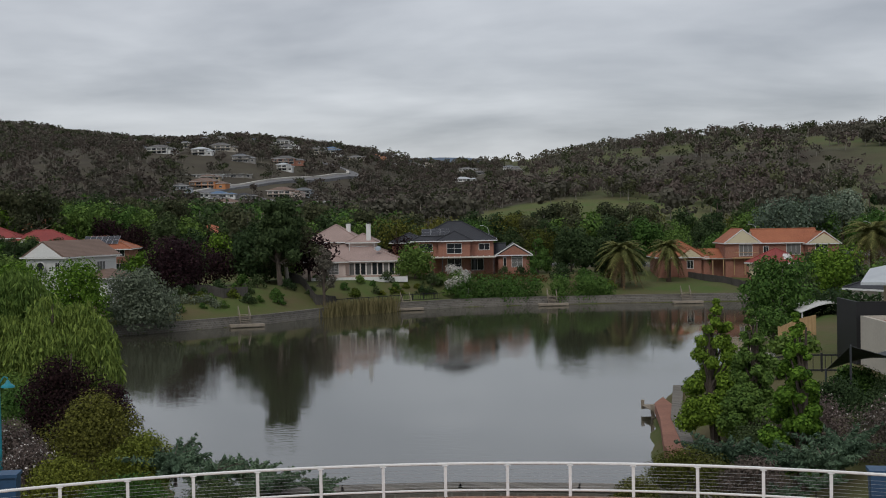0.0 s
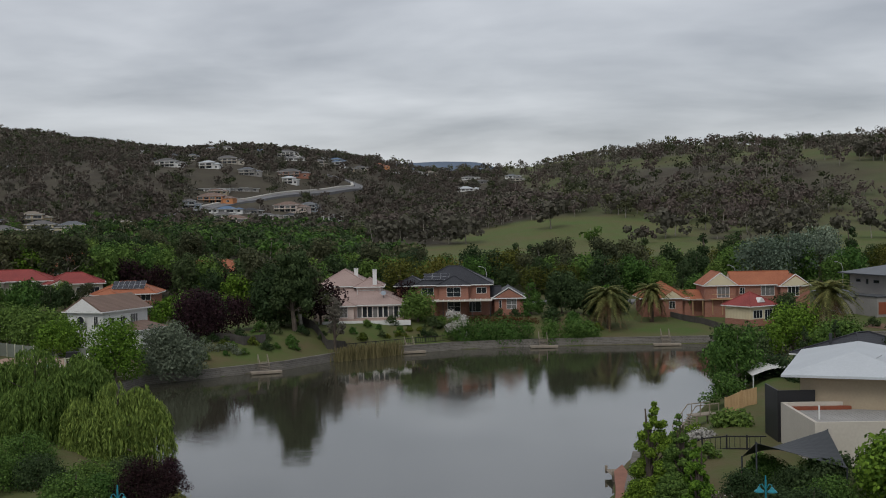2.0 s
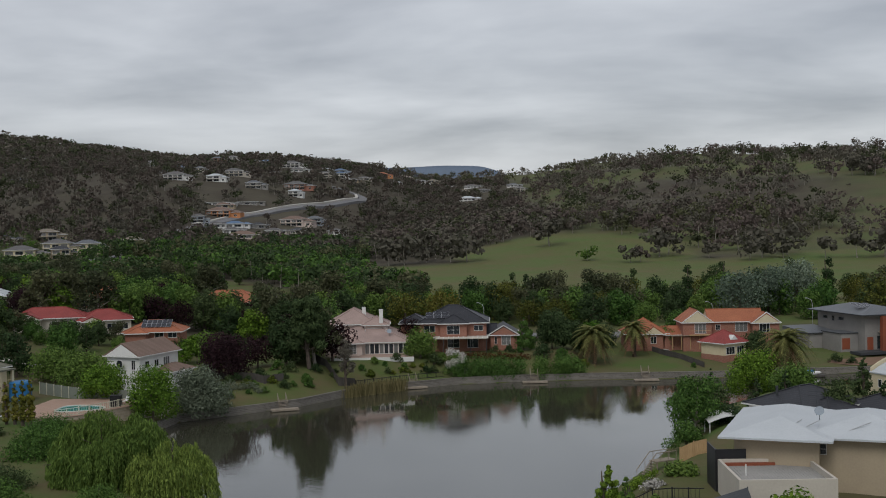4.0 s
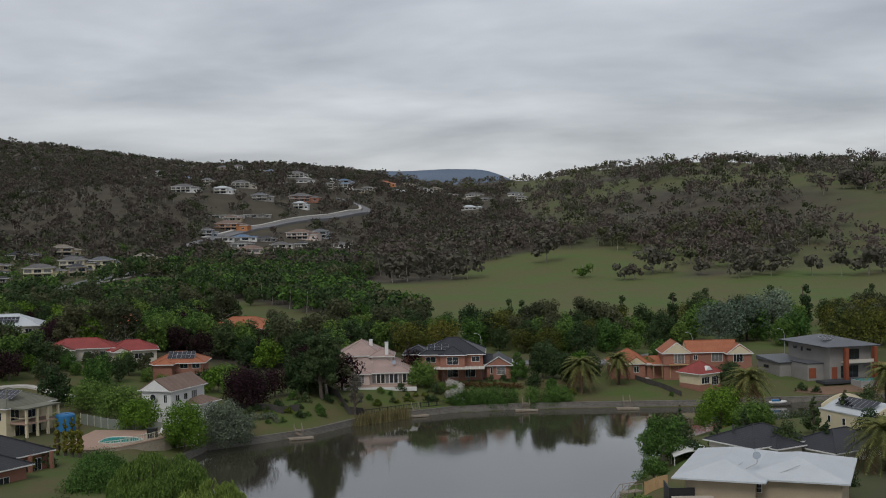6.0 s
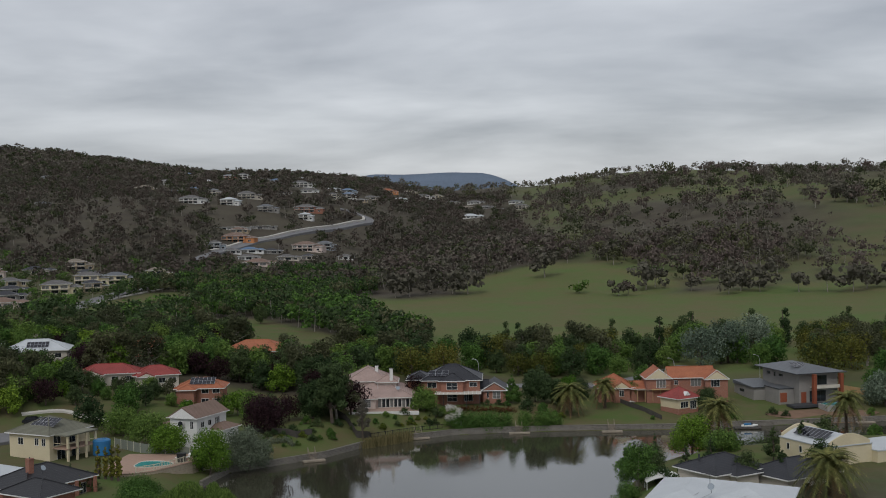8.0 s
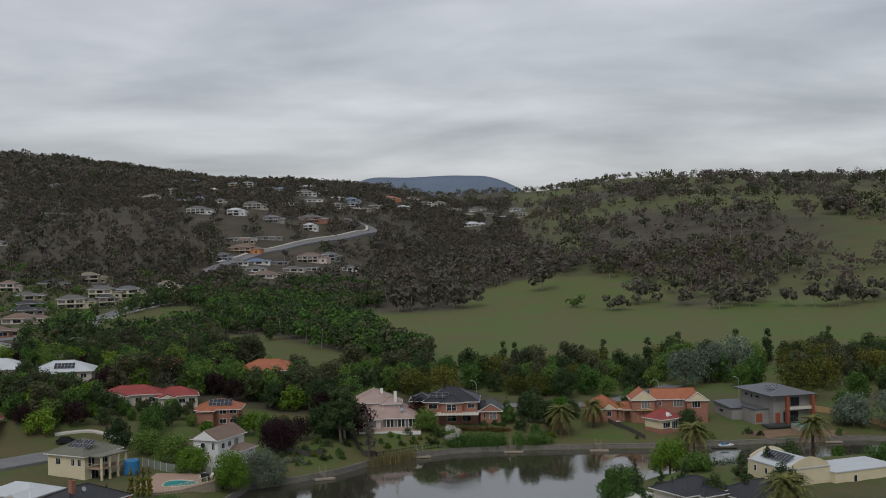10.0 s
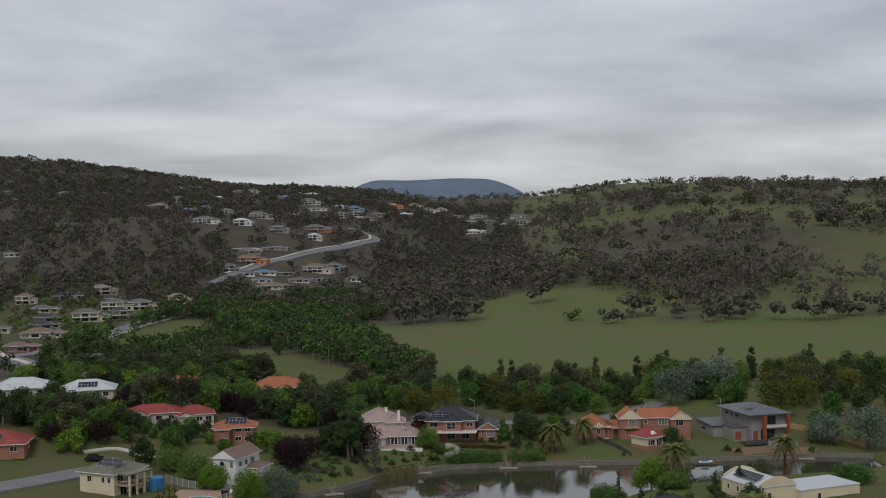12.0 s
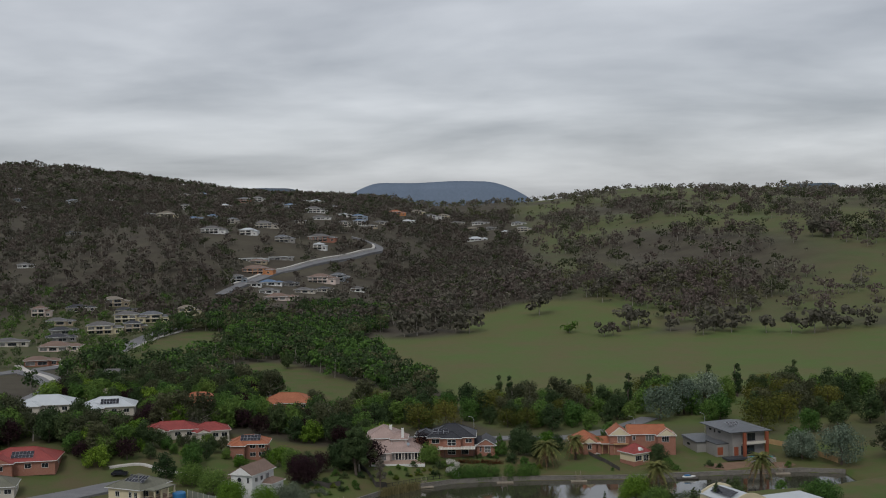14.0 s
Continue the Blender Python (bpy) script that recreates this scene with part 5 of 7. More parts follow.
# ---------------------------------------------------------------- roads
def strip(name, pts, width, material, lift, label, category, n=6):
    """A road or path draped over the ground along a line."""
    pts = [Vector((x, north(y), 0)) for x, y in pts]
    line = []
    for i in range(len(pts) - 1):
        p0, p1, p2, p3 = pts[max(i - 1, 0)], pts[i], pts[i + 1], pts[min(i + 2, len(pts) - 1)]
        for k in range(n):
            line.append(cubic(p0, p1, p2, p3, k / n))
    line.append(pts[-1])
    vs, fs = [], []
    for i, p in enumerate(line):
        d = (line[min(i + 1, len(line) - 1)] - line[max(i - 1, 0)]).normalized()
        s = Vector((-d.y, d.x, 0))
        mid = ground_at(p.x, p.y)
        for o in (-0.5, -0.17, 0.17, 0.5):
            q = p + s * width * o
            z = max(mid, ground_at(q.x, q.y)) + lift
            vs.append((q.x, q.y, z))
        vs.append((p.x - s.x * width / 2, p.y - s.y * width / 2, mid - 1.5))
        vs.append((p.x + s.x * width / 2, p.y + s.y * width / 2, mid - 1.5))
    for i in range(len(line) - 1):
        a, b = 6 * i, 6 * i + 6
        for k in range(3):
            fs.append((a + k, a + k + 1, b + k + 1, b + k))
        fs.append((a, b, b + 4, a + 4))
        fs.append((a + 3, a + 5, b + 5, b + 3))
    ob = tagged(put(name, mesh(name, vs, fs, M[material])), label, category, kind="structure")
    for p in line[:: max(1, n // 2)]:
        FOOT.append((p.x, p.y, width * 0.62))
        if p.y > 700:
            for back in (9, 20, 32):
                FOOT.append((p.x * 0.99, p.y - back, width * 0.9))
    return ob


HILL_ROAD = [(-179, 397), (-175, 424), (-163, 467), (-150, 481), (-136, 499), (-119, 525), (-103, 550), (-92, 568), (-94, 582), (-105, 588), (-121, 588)]
strip("road", HILL_ROAD, 7.5, "asphalt", 0.9, "winding asphalt road on the hillside", "road")
strip("pavement", [(x - 5.5, y + 2.5) for x, y in HILL_ROAD[1:9]], 2.2, "path", 1.2, "pale concrete footpath beside the road", "pavement")
WEST_ROAD = [(-217, 199), (-202, 208), (-190, 216), (-183, 225), (-178, 237), (-176, 255), (-177, 276), (-176, 299), (-170, 316), (-165, 334)]
strip("road", WEST_ROAD, 9.0, "asphalt", 0.35, "wide grey asphalt avenue", "road")
strip("pavement", [(-188, 222), (-179, 231), (-173, 246), (-172, 266), (-170, 288), (-163, 308), (-157, 326)], 2.0, "path", 0.4, "pale concrete footpath along the avenue", "pavement")
strip("road", [(-200, 214), (-184, 205), (-168, 190), (-160, 171), (-157, 152), (-160, 135)], 11.0, "asphalt", 0.36, "grey asphalt road leaving the junction", "road")
strip("pavement", [(-205, 222), (-194, 212), (-180, 203), (-172, 196)], 3.0, "path", 0.5, "pale traffic island in the junction", "traffic island")
strip("road", [(-122, 78), (-110, 84), (-100, 90), (-92, 96), (-86, 99)], 9.0, "asphalt", 0.3, "grey asphalt cul-de-sac", "road")
strip("pavement", [(-98, 104), (-90, 106), (-82, 104), (-72, 103)], 1.4, "path", 0.25, "pale footpath to the reserve", "pavement")
strip("road", [(-24, 134), (-12, 133.5), (11, 133), (36, 134), (52, 141), (66, 152)], 6.5, "asphalt", 0.3, "narrow asphalt street behind the houses", "road")
strip("pavement", [(37, 131), (40, 126), (43, 122)], 1.6, "path", 0.3, "pale garden path to the garage", "pavement")
clear(-90, 98, 8)

# ---------------------------------------------------------------- plants: one of each kind, then copies
T = {}
T["round"] = tree("broadleaf_tree", "round broadleaf tree with mid-green crown", 8, 7, "round", "green", n=2755, size=0.44, seed=1)
T["round2"] = tree("broadleaf_tree", "spreading broadleaf tree with fresh green crown", 7, 7.5, "round", "fresh", n=2755, size=0.44, seed=2)
T["dark"] = tree("broadleaf_tree", "dense dark green garden tree", 9, 6.5, "round", "dark", n=2755, size=0.44, seed=3)
T["gum"] = tree("eucalypt", "open-crowned eucalypt with pale trunk", 11, 8.5, "open", "gumgreen", "pale_bark", n=2610, size=0.48, seed=4, balls=20)
T["silver"] = tree("silver_poplar", "silver-leaved poplar with billowing crown", 13, 11, "round", "silver", n=3770, size=0.48, seed=5, balls=20)
T["poplar"] = tree("poplar", "dark green upright poplar tree", 12, 4.2, "column", "dark", n=1885, size=0.40, seed=6)
T["cypress"] = tree("pencil_pine", "narrow dark green pencil pine", 5, 1.0, "column", "dark", n=700, size=0.22, seed=7)
T["goldcyp"] = tree("pencil_pine", "narrow golden-green pencil pine", 5, 1.0, "column", "gold", n=1100, size=0.2, seed=8)
T["olive"] = tree("broadleaf_tree", "golden-olive crowned wattle tree", 9, 9, "round", "olive", n=2320, size=0.40, seed=9)
T["purple"] = tree("plum_tree", "dark purple-leaved plum tree", 7, 6, "round", "purple", n=2175, size=0.36, seed=10)
T["shrub"] = tree("shrub", "rounded green garden shrub", 2.2, 2.6, "dome", "green", n=700, size=0.26, seed=11, category="shrub", balls=10)
T["dshrub"] = tree("shrub", "dark green clipped garden shrub", 2.4, 2.8, "dome", "dark", n=700, size=0.26, seed=12, category="shrub", balls=10)
T["limeshrub"] = tree("shrub", "bright lime-green garden shrub", 2.0, 2.6, "dome", "lime", n=700, size=0.26, seed=13, category="shrub", balls=10)
T["conifer"] = tree("conifer", "dark green pointed conifer tree", 9, 4.5, "cone", "dark", n=1885, size=0.36, seed=14, balls=18)


def kept_clear(x, y, extra=0.0):
    return any((x - a) ** 2 + (y - b) ** 2 < (r + extra) ** 2 for a, b, r in FOOT)


def scatter(n, x0, x1, y0, y1, kinds, test, smin=0.7, smax=1.25, gap=3.5, seed=0):
    rng = np.random.default_rng(seed)
    spots, tries = [], 0
    while len(spots) < n and tries < n * 40:
        tries += 1
        x, y = rng.uniform(x0, x1), rng.uniform(y0, y1)
        if not test(x, y) or kept_clear(x, north(y), 2.0) or any((x - a) ** 2 + (north(y) - b) ** 2 < gap * gap for a, b in spots):
            continue
        spots.append((x, north(y)))
        plant(T[kinds[rng.integers(len(kinds))]], x, y, rng.uniform(smin, smax), rng.uniform(0, 360))


def dry(x, y):
    return lake_distance(np.array([x]), np.array([y]))[0] > 3


open_ = lambda x, y: float(paddock(np.array([x]), np.array([y]))[0]) + float(clearing(np.array([float(x)]), np.array([float(y)]))[0]) < 0.25
# belt of trees between the gardens and the paddock
scatter(80, -40, 60, 138, 168, ["dark", "gum", "round", "dark", "round", "olive"], lambda x, y: y > 140, 0.75, 1.15, 3.2, 21)
scatter(66, 60, 175, 140, 185, ["dark", "round", "gum", "round", "olive", "dark"], lambda x, y: y > 150 - 0.1 * (x - 60), 0.8, 1.25, 3.6, 22)
for x, y, k, s in [(69, 150, "silver", 1.0), (79, 156, "silver", 1.05), (88, 160, "silver", 1.15), (62, 168, "poplar", 1.1), (75, 178, "poplar", 1.1), (95, 178, "poplar", 1.15), (106, 178, "poplar", 1.15),
                   (133, 190, "poplar", 1.0), (48, 172, "poplar", 1.0), (40, 168, "poplar", 0.9), (99, 138, "olive", 1.35), (110, 146, "olive", 1.2), (104, 150, "gum", 1.0), (14, 176, "poplar", 0.9), (18, 177, "poplar", 0.85), (33, 176, "conifer", 0.8)]:
    plant(T[k], x, y, s)
# gardens of the west shore
scatter(230, -150, -22, 106, 182, ["round", "dark", "round2", "round", "gum", "dark", "purple"], lambda x, y: dry(x, y) and open_(x, y), 0.75, 1.2, 3.6, 23)
scatter(34, -175, -80, 92, 128, ["round", "dark", "round2", "gum"], lambda x, y: dry(x, y) and open_(x, y), 0.75, 1.1, 4.0, 24)
scatter(14, 96, 150, 108, 140, ["gum", "silver", "dark", "round"], dry, 0.7, 1.0, 5.0, 28)

# ---------------------------------------------------------------- woods on the hills
rng_w = np.random.default_rng(31)


def wood_spots(n, x0, x1, y0, y1, density, kinds, hmin, hmax):
    out = []
    xs, ys, us = rng_w.uniform(x0, x1, 6 * n), rng_w.uniform(y0, y1, 6 * n), rng_w.random(6 * n)
    ok = us < density(xs, ys) * (1 - np.minimum(1, paddock(xs, ys) * 1.2))
    foot = np.array(FOOT)
    for x, y in zip(xs[ok], ys[ok]):
        if len(out) >= n:
            break
        if np.all((x - foot[:, 0]) ** 2 + (north(y) - foot[:, 1]) ** 2 >= (foot[:, 2] + 1.0) ** 2):
            out.append((x, north(y), rng_w.uniform(hmin, hmax), kinds[rng_w.integers(len(kinds))]))
    return out


patches = lambda x, y: 0.35 + 0.65 * smooth(np.sin(x / 31 + 1.7) + np.sin(y / 37 + x / 90), -0.8, 0.6)
K = [("gum", "bark"), ("gumgreen", "bark"), ("brown", "bark"), ("dark", "bark"), ("green", "bark")]
woods("hill_woods", wood_spots(5600, -760, 50, 322, 1000, lambda x, y: 0.3 + 0.7 * patches(x, y), ["gum", "brown", "brown", "gum", "brown", "gumgreen"], 7, 12.5), K, "grey-brown eucalypt woodland on the western hill", 1.12, 84)
woods("hill_woods", wood_spots(820, 30, 560, 318, 860, lambda x, y: 0.6 * smooth(np.sin(x / 17 + 1.7) + np.sin(y / 23 + x / 50), -0.9, 1.2) + 0.08, ["gum", "gumgreen", "brown", "gum"], 9, 17), K, "scattered eucalypt woodland on the eastern hill", 0.85, 140)
woods("hill_woods", wood_spots(190, 30, 240, 330, 470, lambda x, y: 0.75 * smooth(np.hypot((x - 125) / 85, (y - 385) / 55), 1.2, 0.5), ["gum", "gumgreen", "brown"], 8, 15), K, "eucalypt clumps above the paddock", 0.8, 170)
woods("gully_woods", wood_spots(420, -60, 60, 352, 470, lambda x, y: 0.9 + 0 * x, ["gum", "brown", "gumgreen"], 7, 12), K, "grey scrubby trees filling the gully", 1.2, 70)
woods("creek_woods", wood_spots(820, -172, -8, 176, 320, lambda x, y: (1 - clearing(x, y)) * (x < np.maximum(-57, -16 - 0.46 * (y - 200)) - 3) * 1.0, ["green", "dark", "dark", "green", "dark", "gumgreen"], 6.5, 11), K, "leafy trees between the gardens and the creek", 0.8, 190)
woods("street_trees", wood_spots(430, -300, -160, 196, 385, lambda x, y: 0.8 + 0 * x, ["green", "dark", "dark"], 3.5, 7), K, "green garden trees between the western houses", 0.85, 150)
woods("creek_woods", wood_spots(420, -170, -50, 305, 385, lambda x, y: 0.9 * (y < 345 + 0.5 * (x + 170) + 20), ["green", "dark", "dark", "gumgreen"], 6.5, 10), K, "dense green trees along the creek", 0.85, 150)
woods("ridge_woods", wood_spots(900, -1500, -300, 900, 1900, lambda x, y: 0.8 + 0 * x, ["gum", "brown"], 8, 15), K, "woodland along the far western ridge", 1.6, 34)
woods("ridge_woods", wood_spots(3000, -1100, -150, 760, 1500, lambda x, y: 0.2 + 0.8 * patches(x, y), ["gum", "brown", "gumgreen"], 8, 15), K, "woodland over the western ridge", 1.6, 38)
woods("ridge_woods", wood_spots(560, -200, 900, 860, 1500, lambda x, y: 0.5 * patches(x, y) * (1 - 0.92 * smooth(np.hypot((x - 430) / 150, (y - 1290) / 170), 1.15, 0.8)), ["gum", "gum", "gumgreen"], 9, 17), K, "scattered trees along the far eastern ridge", 1.3, 60)
woods("understorey", [(x, y, h * 0.35, "brown" if k != "gum" else "gum") for x, y, h, k in wood_spots(1800, -560, 420, 330, 760, lambda x, y: patches(x, y) * (0.15 + 0.85 * smooth(x, 60, 0)), ["gum", "brown"], 5, 8)], K, "low scrub between the hillside trees", 1.6, 40)
lone = [(43, 337, 17, "gum"), (0, 310, 16, "gum"), (-8, 312, 14, "gum"), (-20, 314, 16, "gum"), (-37, 303, 14, "gum"), (-30, 306, 17, "gum"), (57, 302, 9, "green"), (75, 294, 10, "gum"), (80, 295, 9, "brown"), (92, 307, 16, "gum"), (98, 312, 14, "gum"),
        (114, 302, 10, "gum"), (129, 292, 12, "gum"), (146, 296, 12, "gum"), (138, 300, 16, "gum"), (152, 305, 16, "gum"), (164, 293, 12, "gum"), (177, 291, 13, "gum"), (189, 290, 16, "gum"), (199, 296, 14, "gum"), (210, 298, 14, "gum"), (224, 300, 13, "gum"), (335, 925, 9, "gum"), (283, 470, 18, "gum"), (290, 478, 16, "gum"), (276, 474, 15, "gum")]
woods("paddock_trees", [(x, north(y), h, k) for x, y, h, k in lone], K, "eucalypts standing along the paddock edge", 1.0, 240)
for x, y, k, s in [(-14, 200, "dark", 0.9), (-32, 193, "round", 0.75), (-82, 225, "dark", 0.8)]:
    plant(T[k], x, y, s)

# ---------------------------------------------------------------- lakeside walls, jetties, hedges
def wall_run(name, pts, thick, z0, z1, material, label, category, cap=None, kind="structure"):
    """A wall along a line in plan, with an optional coping."""
    ob = tagged(new(name), label, category, kind=kind)
    pts = [(east(x, y), north(y)) for x, y in pts]
    for (ax, ay), (bx, by) in zip(pts, pts[1:]):
        n = math.hypot(bx - ax, by - ay)
        m = pose(ax, ay, 0, 0, 0, math.degrees(math.atan2(by - ay, bx - ax)))
        bm = bmesh.new()
        box(bm, -0.02, n + 0.05, -thick / 2, thick / 2, z0, z1, m)
        part("wall_section", bm, M[material], ob)
        if cap:
            bm = bmesh.new()
            box(bm, -0.02, n + 0.05, -thick / 2 - 0.06, thick / 2 + 0.06, z1, z1 + 0.1, m)
            part("coping", bm, M[cap], ob)
    return ob


def prism(bm, pts, z0, z1):
    """A slab over an outline in plan."""
    area = sum(a[0] * b[1] - b[0] * a[1] for a, b in zip(pts, pts[1:] + pts[:1]))
    pts = pts if area > 0 else pts[::-1]
    lo, hi = [bm.verts.new((x, y, z0)) for x, y in pts], [bm.verts.new((x, y, z1)) for x, y in pts]
    bm.faces.new(lo[::-1])
    bm.faces.new(hi)
    for i in range(len(pts)):
        j = (i + 1) % len(pts)
        bm.faces.new((lo[i], lo[j], hi[j], hi[i]))


wall_run("retaining_wall", LAKE[5:17], 0.6, -1.0, 1.2, "stone", "rough grey stone retaining wall along the shore", "wall", "stone")
wall_run("retaining_wall", LAKE[16:19], 0.6, -1.0, 1.1, "stone", "low grey stone lake wall", "wall", "stone")
wall_run("retaining_wall", LAKE[27:32], 0.6, -1.0, 1.4, "stone", "grey stone edge below the red gravel bank", "wall", "stone")
wall_run("retaining_wall", [(-9, 24.2), (-5, 24.6), (-1, 24.75), (3, 24.5), (7, 24.1)], 0.9, 0.5, 4.55, "stone", "rough stone wall below the terrace", "wall", "stone")


def jetty(x, y, rz, w, label, z=0.35, stair=True, depth=1.7):
    ob = site("jetty", x, y, 0, rz, label, "jetty", "jetties round the lake")
    n = int(depth / 0.17)
    for i in range(n):
        part("plank", boxes((-w / 2, w / 2, -depth / 2 + i * 0.17, -depth / 2 + i * 0.17 + 0.15, z, z + 0.05)), M["timber"], ob)
    part("bearer", boxes((-w / 2, w / 2, -depth / 2, -depth / 2 + 0.12, z - 0.25, z)), M["timber"], ob)
    part("bearer", boxes((-w / 2, w / 2, depth / 2 - 0.14, depth / 2 - 0.02, z - 0.25, z)), M["timber"], ob)
    for sx in (-w / 2 + 0.2, w / 2 - 0.2):
        part("support_post", boxes((sx - 0.1, sx + 0.1, -depth / 2 + 0.2, -depth / 2 + 0.4, -1.6, z - 0.02)), M["timber"], ob)
    if stair:
        for i in range(6):
            part("step", boxes((-0.6, 0.6, depth / 2 + i * 0.27, depth / 2 + 0.26 + i * 0.27, z + 0.1 + i * 0.2, z + 0.16 + i * 0.2)), M["timber"], ob)
        for sx in (-0.7, 0.7):
            part("handrail", rod((sx, depth / 2 - 0.1, z + 1.0), (sx, depth / 2 + 1.7, z + 2.3), 0.05), M["timber"], ob)
            for k in (0, 0.5, 1):
                part("baluster", rod((sx, depth / 2 - 0.1 + 1.8 * k, z + 1.2 * k - 0.1), (sx, depth / 2 - 0.1 + 1.8 * k, z + 1.0 + 1.3 * k), 0.045), M["timber"], ob)
    return ob


jetty(14.0, 106.9, 2, 4.7, "weathered timber jetty with steps against the hedge")
jetty(35.0, 107.0, 0, 4.6, "weathered timber jetty with steps below the lawn")
jetty(-8.4, 104.2, 16, 4.4, "weathered timber jetty with side stairs by the reeds")
jetty(-29.0, 90.9, 20, 4.6, "weathered timber jetty below the stone wall")
jetty(94, 110.8, 2, 4.2, "small timber jetty before the works site")
near_dock = jetty(13.2, 48.6, 8, 2.6, "small timber landing with mooring posts", 0.55, False, 2.6)
for sx, sy in ((-1.2, -1.2), (1.2, -1.2), (-1.2, 1.2), (1.2, 1.2)):
    part("mooring_post", boxes((sx - 0.1, sx + 0.1, sy - 0.1, sy + 0.1, 0.3, 0.95)), M["timber"], near_dock)
part("cleat", boxes((0.0, 0.12, -0.4, -0.28, 0.6, 0.85)), M["white"], near_dock)

st = site("stair_jetty", 21.2, 57.6, 0, 30, "timber stairway and landing down to the water", "jetty")
part("landing", boxes((-1.6, 1.2, -0.9, 0.9, 0.5, 0.62)), M["timber"], st)
part("platform", boxes((1.2, 4.2, -0.7, 0.7, 2.5, 2.62)), M["timber"], st)
for i in range(8):
    part("step", boxes((-0.6 + i * 0.24, -0.38 + i * 0.24, -0.6, 0.6, 0.7 + i * 0.23, 0.76 + i * 0.23)), M["timber"], st)
for sy in (-0.65, 0.65):
    part("handrail", rod((-0.7, sy, 1.6), (1.3, sy, 3.6), 0.05), M["timber"], st)
    part("handrail", rod((1.3, sy, 3.6), (4.2, sy, 3.6), 0.05), M["timber"], st)
    for k in range(5):
        part("baluster", rod((-0.6 + k * 1.2, sy, 0.5 + min(2.1, 1.15 * k)), (-0.6 + k * 1.2, sy, 1.65 + min(1.95, 1.15 * k)), 0.04), M["timber"], st)
for sx, sy in ((-1.4, -0.8), (-1.4, 0.8), (1.4, -0.6), (1.4, 0.6), (3.8, -0.6), (3.8, 0.6)):
    part("support_post", rod((sx, sy, -1.6), (sx, sy, 0.55 if sx < 0 else 2.5), 0.1), M["timber"], st)

pontoon = site("pontoon", 66, 108.2, 0, 0, "dark floating pontoon beside the stone wall", "pontoon")
part("deck", boxes((-3, 3, -1, 1, 0.1, 0.4)), M["fence_grey"], pontoon)
boat = site("boat", 66.4, 108.2, 0.4, 6, "small boat under blue and white cover on pontoon", "boat")
bm = bmesh.new()
tube(bm, [(-1.9, 0, 0.35), (-1.4, 0, 0.3), (0.6, 0, 0.3), (1.6, 0, 0.36), (2.0, 0, 0.42)], [0.2, 0.34, 0.38, 0.26, 0.05], 10)
part("hull", bm, M["white"], boat)
part("cover", boxes((-1.3, 0.3, -0.36, 0.36, 0.5, 0.85)), M["tank_blue"], boat)
part("windscreen", boxes((0.35, 0.6, -0.3, 0.3, 0.55, 0.95)), M["glass"], boat)


def hedge(name, pts, w, h, foliage, label, n=2600, size=0.26, z=None):
    pts = [(east(x, y), north(y)) for x, y in pts]
    ob = thing(name, pts[0][0], pts[0][1], 0, 0, label, "hedge")
    rng, balls = np.random.default_rng(len(label)), []
    for (ax, ay), (bx, by) in zip(pts, pts[1:]):
        k = max(2, int(math.hypot(bx - ax, by - ay) / (w * 0.42)))
        for i in range(k):
            x, y = ax + (bx - ax) * i / k, ay + (by - ay) * i / k
            g = ground_at(x, y) if z is None else z
            for q in range(3):
                balls.append((x - pts[0][0] + rng.normal() * w * 0.14, y - pts[0][1] + rng.normal() * w * 0.16, g + h * (0.2 + 0.27 * q) + rng.normal() * 0.1, w * (0.36 + 0.1 * rng.random())))
    bm = bmesh.new()
    for b in balls[::9]:
        tube(bm, [(b[0], b[1], b[2] - h * 0.5), (b[0], b[1], b[2])], [0.06, 0.03], 5)
    part("stems", bm, M["bark"], ob)
    put("foliage", leaf_mesh("foliage", balls, n, size, L[foliage], rng=rng), ob)
    return ob


hedge("hedge", [(0.5, 108.3), (12.6, 109.0)], 4.4, 4.1, "green", "broad clipped green hedge on the lake wall", 9000, 0.26, 0.5)
hedge("hedge", [(16.0, 109.2), (25.2, 109.6)], 4.4, 3.8, "green", "broad green hedge beside the jetty steps", 7500, 0.26, 0.5)
hedge("hedge", [(1.0, 113.4), (14.0, 113.6)], 1.3, 1.2, "rust", "low rust-red clipped hedge before the veranda", 2200, 0.22)
hedge("hedge", [(34.0, 71.5), (36, 63), (37, 59)], 2.0, 2.5, "dark", "dark conifer hedge between the houses", 3000, 0.3)
hedge("hedge", [(37, 58.5), (44, 58), (51, 54)], 1.8, 2.6, "dark", "dark conifer screen behind the steel roof", 3000, 0.3)
hedge("hedge", [(16.5, 47), (17.3, 50), (19.4, 53.5), (22.0, 55)], 0.9, 1.0, "fresh", "curved clipped garden hedge on the bank", 1500, 0.2)
hedge("hedge", [(20.5, 34.5), (24.5, 36.5), (28, 36)], 2.0, 1.9, "dark", "dark clipped hedge before the sand-coloured house", 2600, 0.24)
hedge("hedge", [(54, 88), (60, 90), (68, 90.5), (74, 88)], 3.0, 2.4, "dark", "dark shrubbery behind the cream house", 3200, 0.3)
hedge("hedge", [(-40, 93.5), (-36, 95), (-33.5, 94.2)], 1.6, 1.0, "grey", "low grey-green garden bed on the bank", 1200, 0.22)

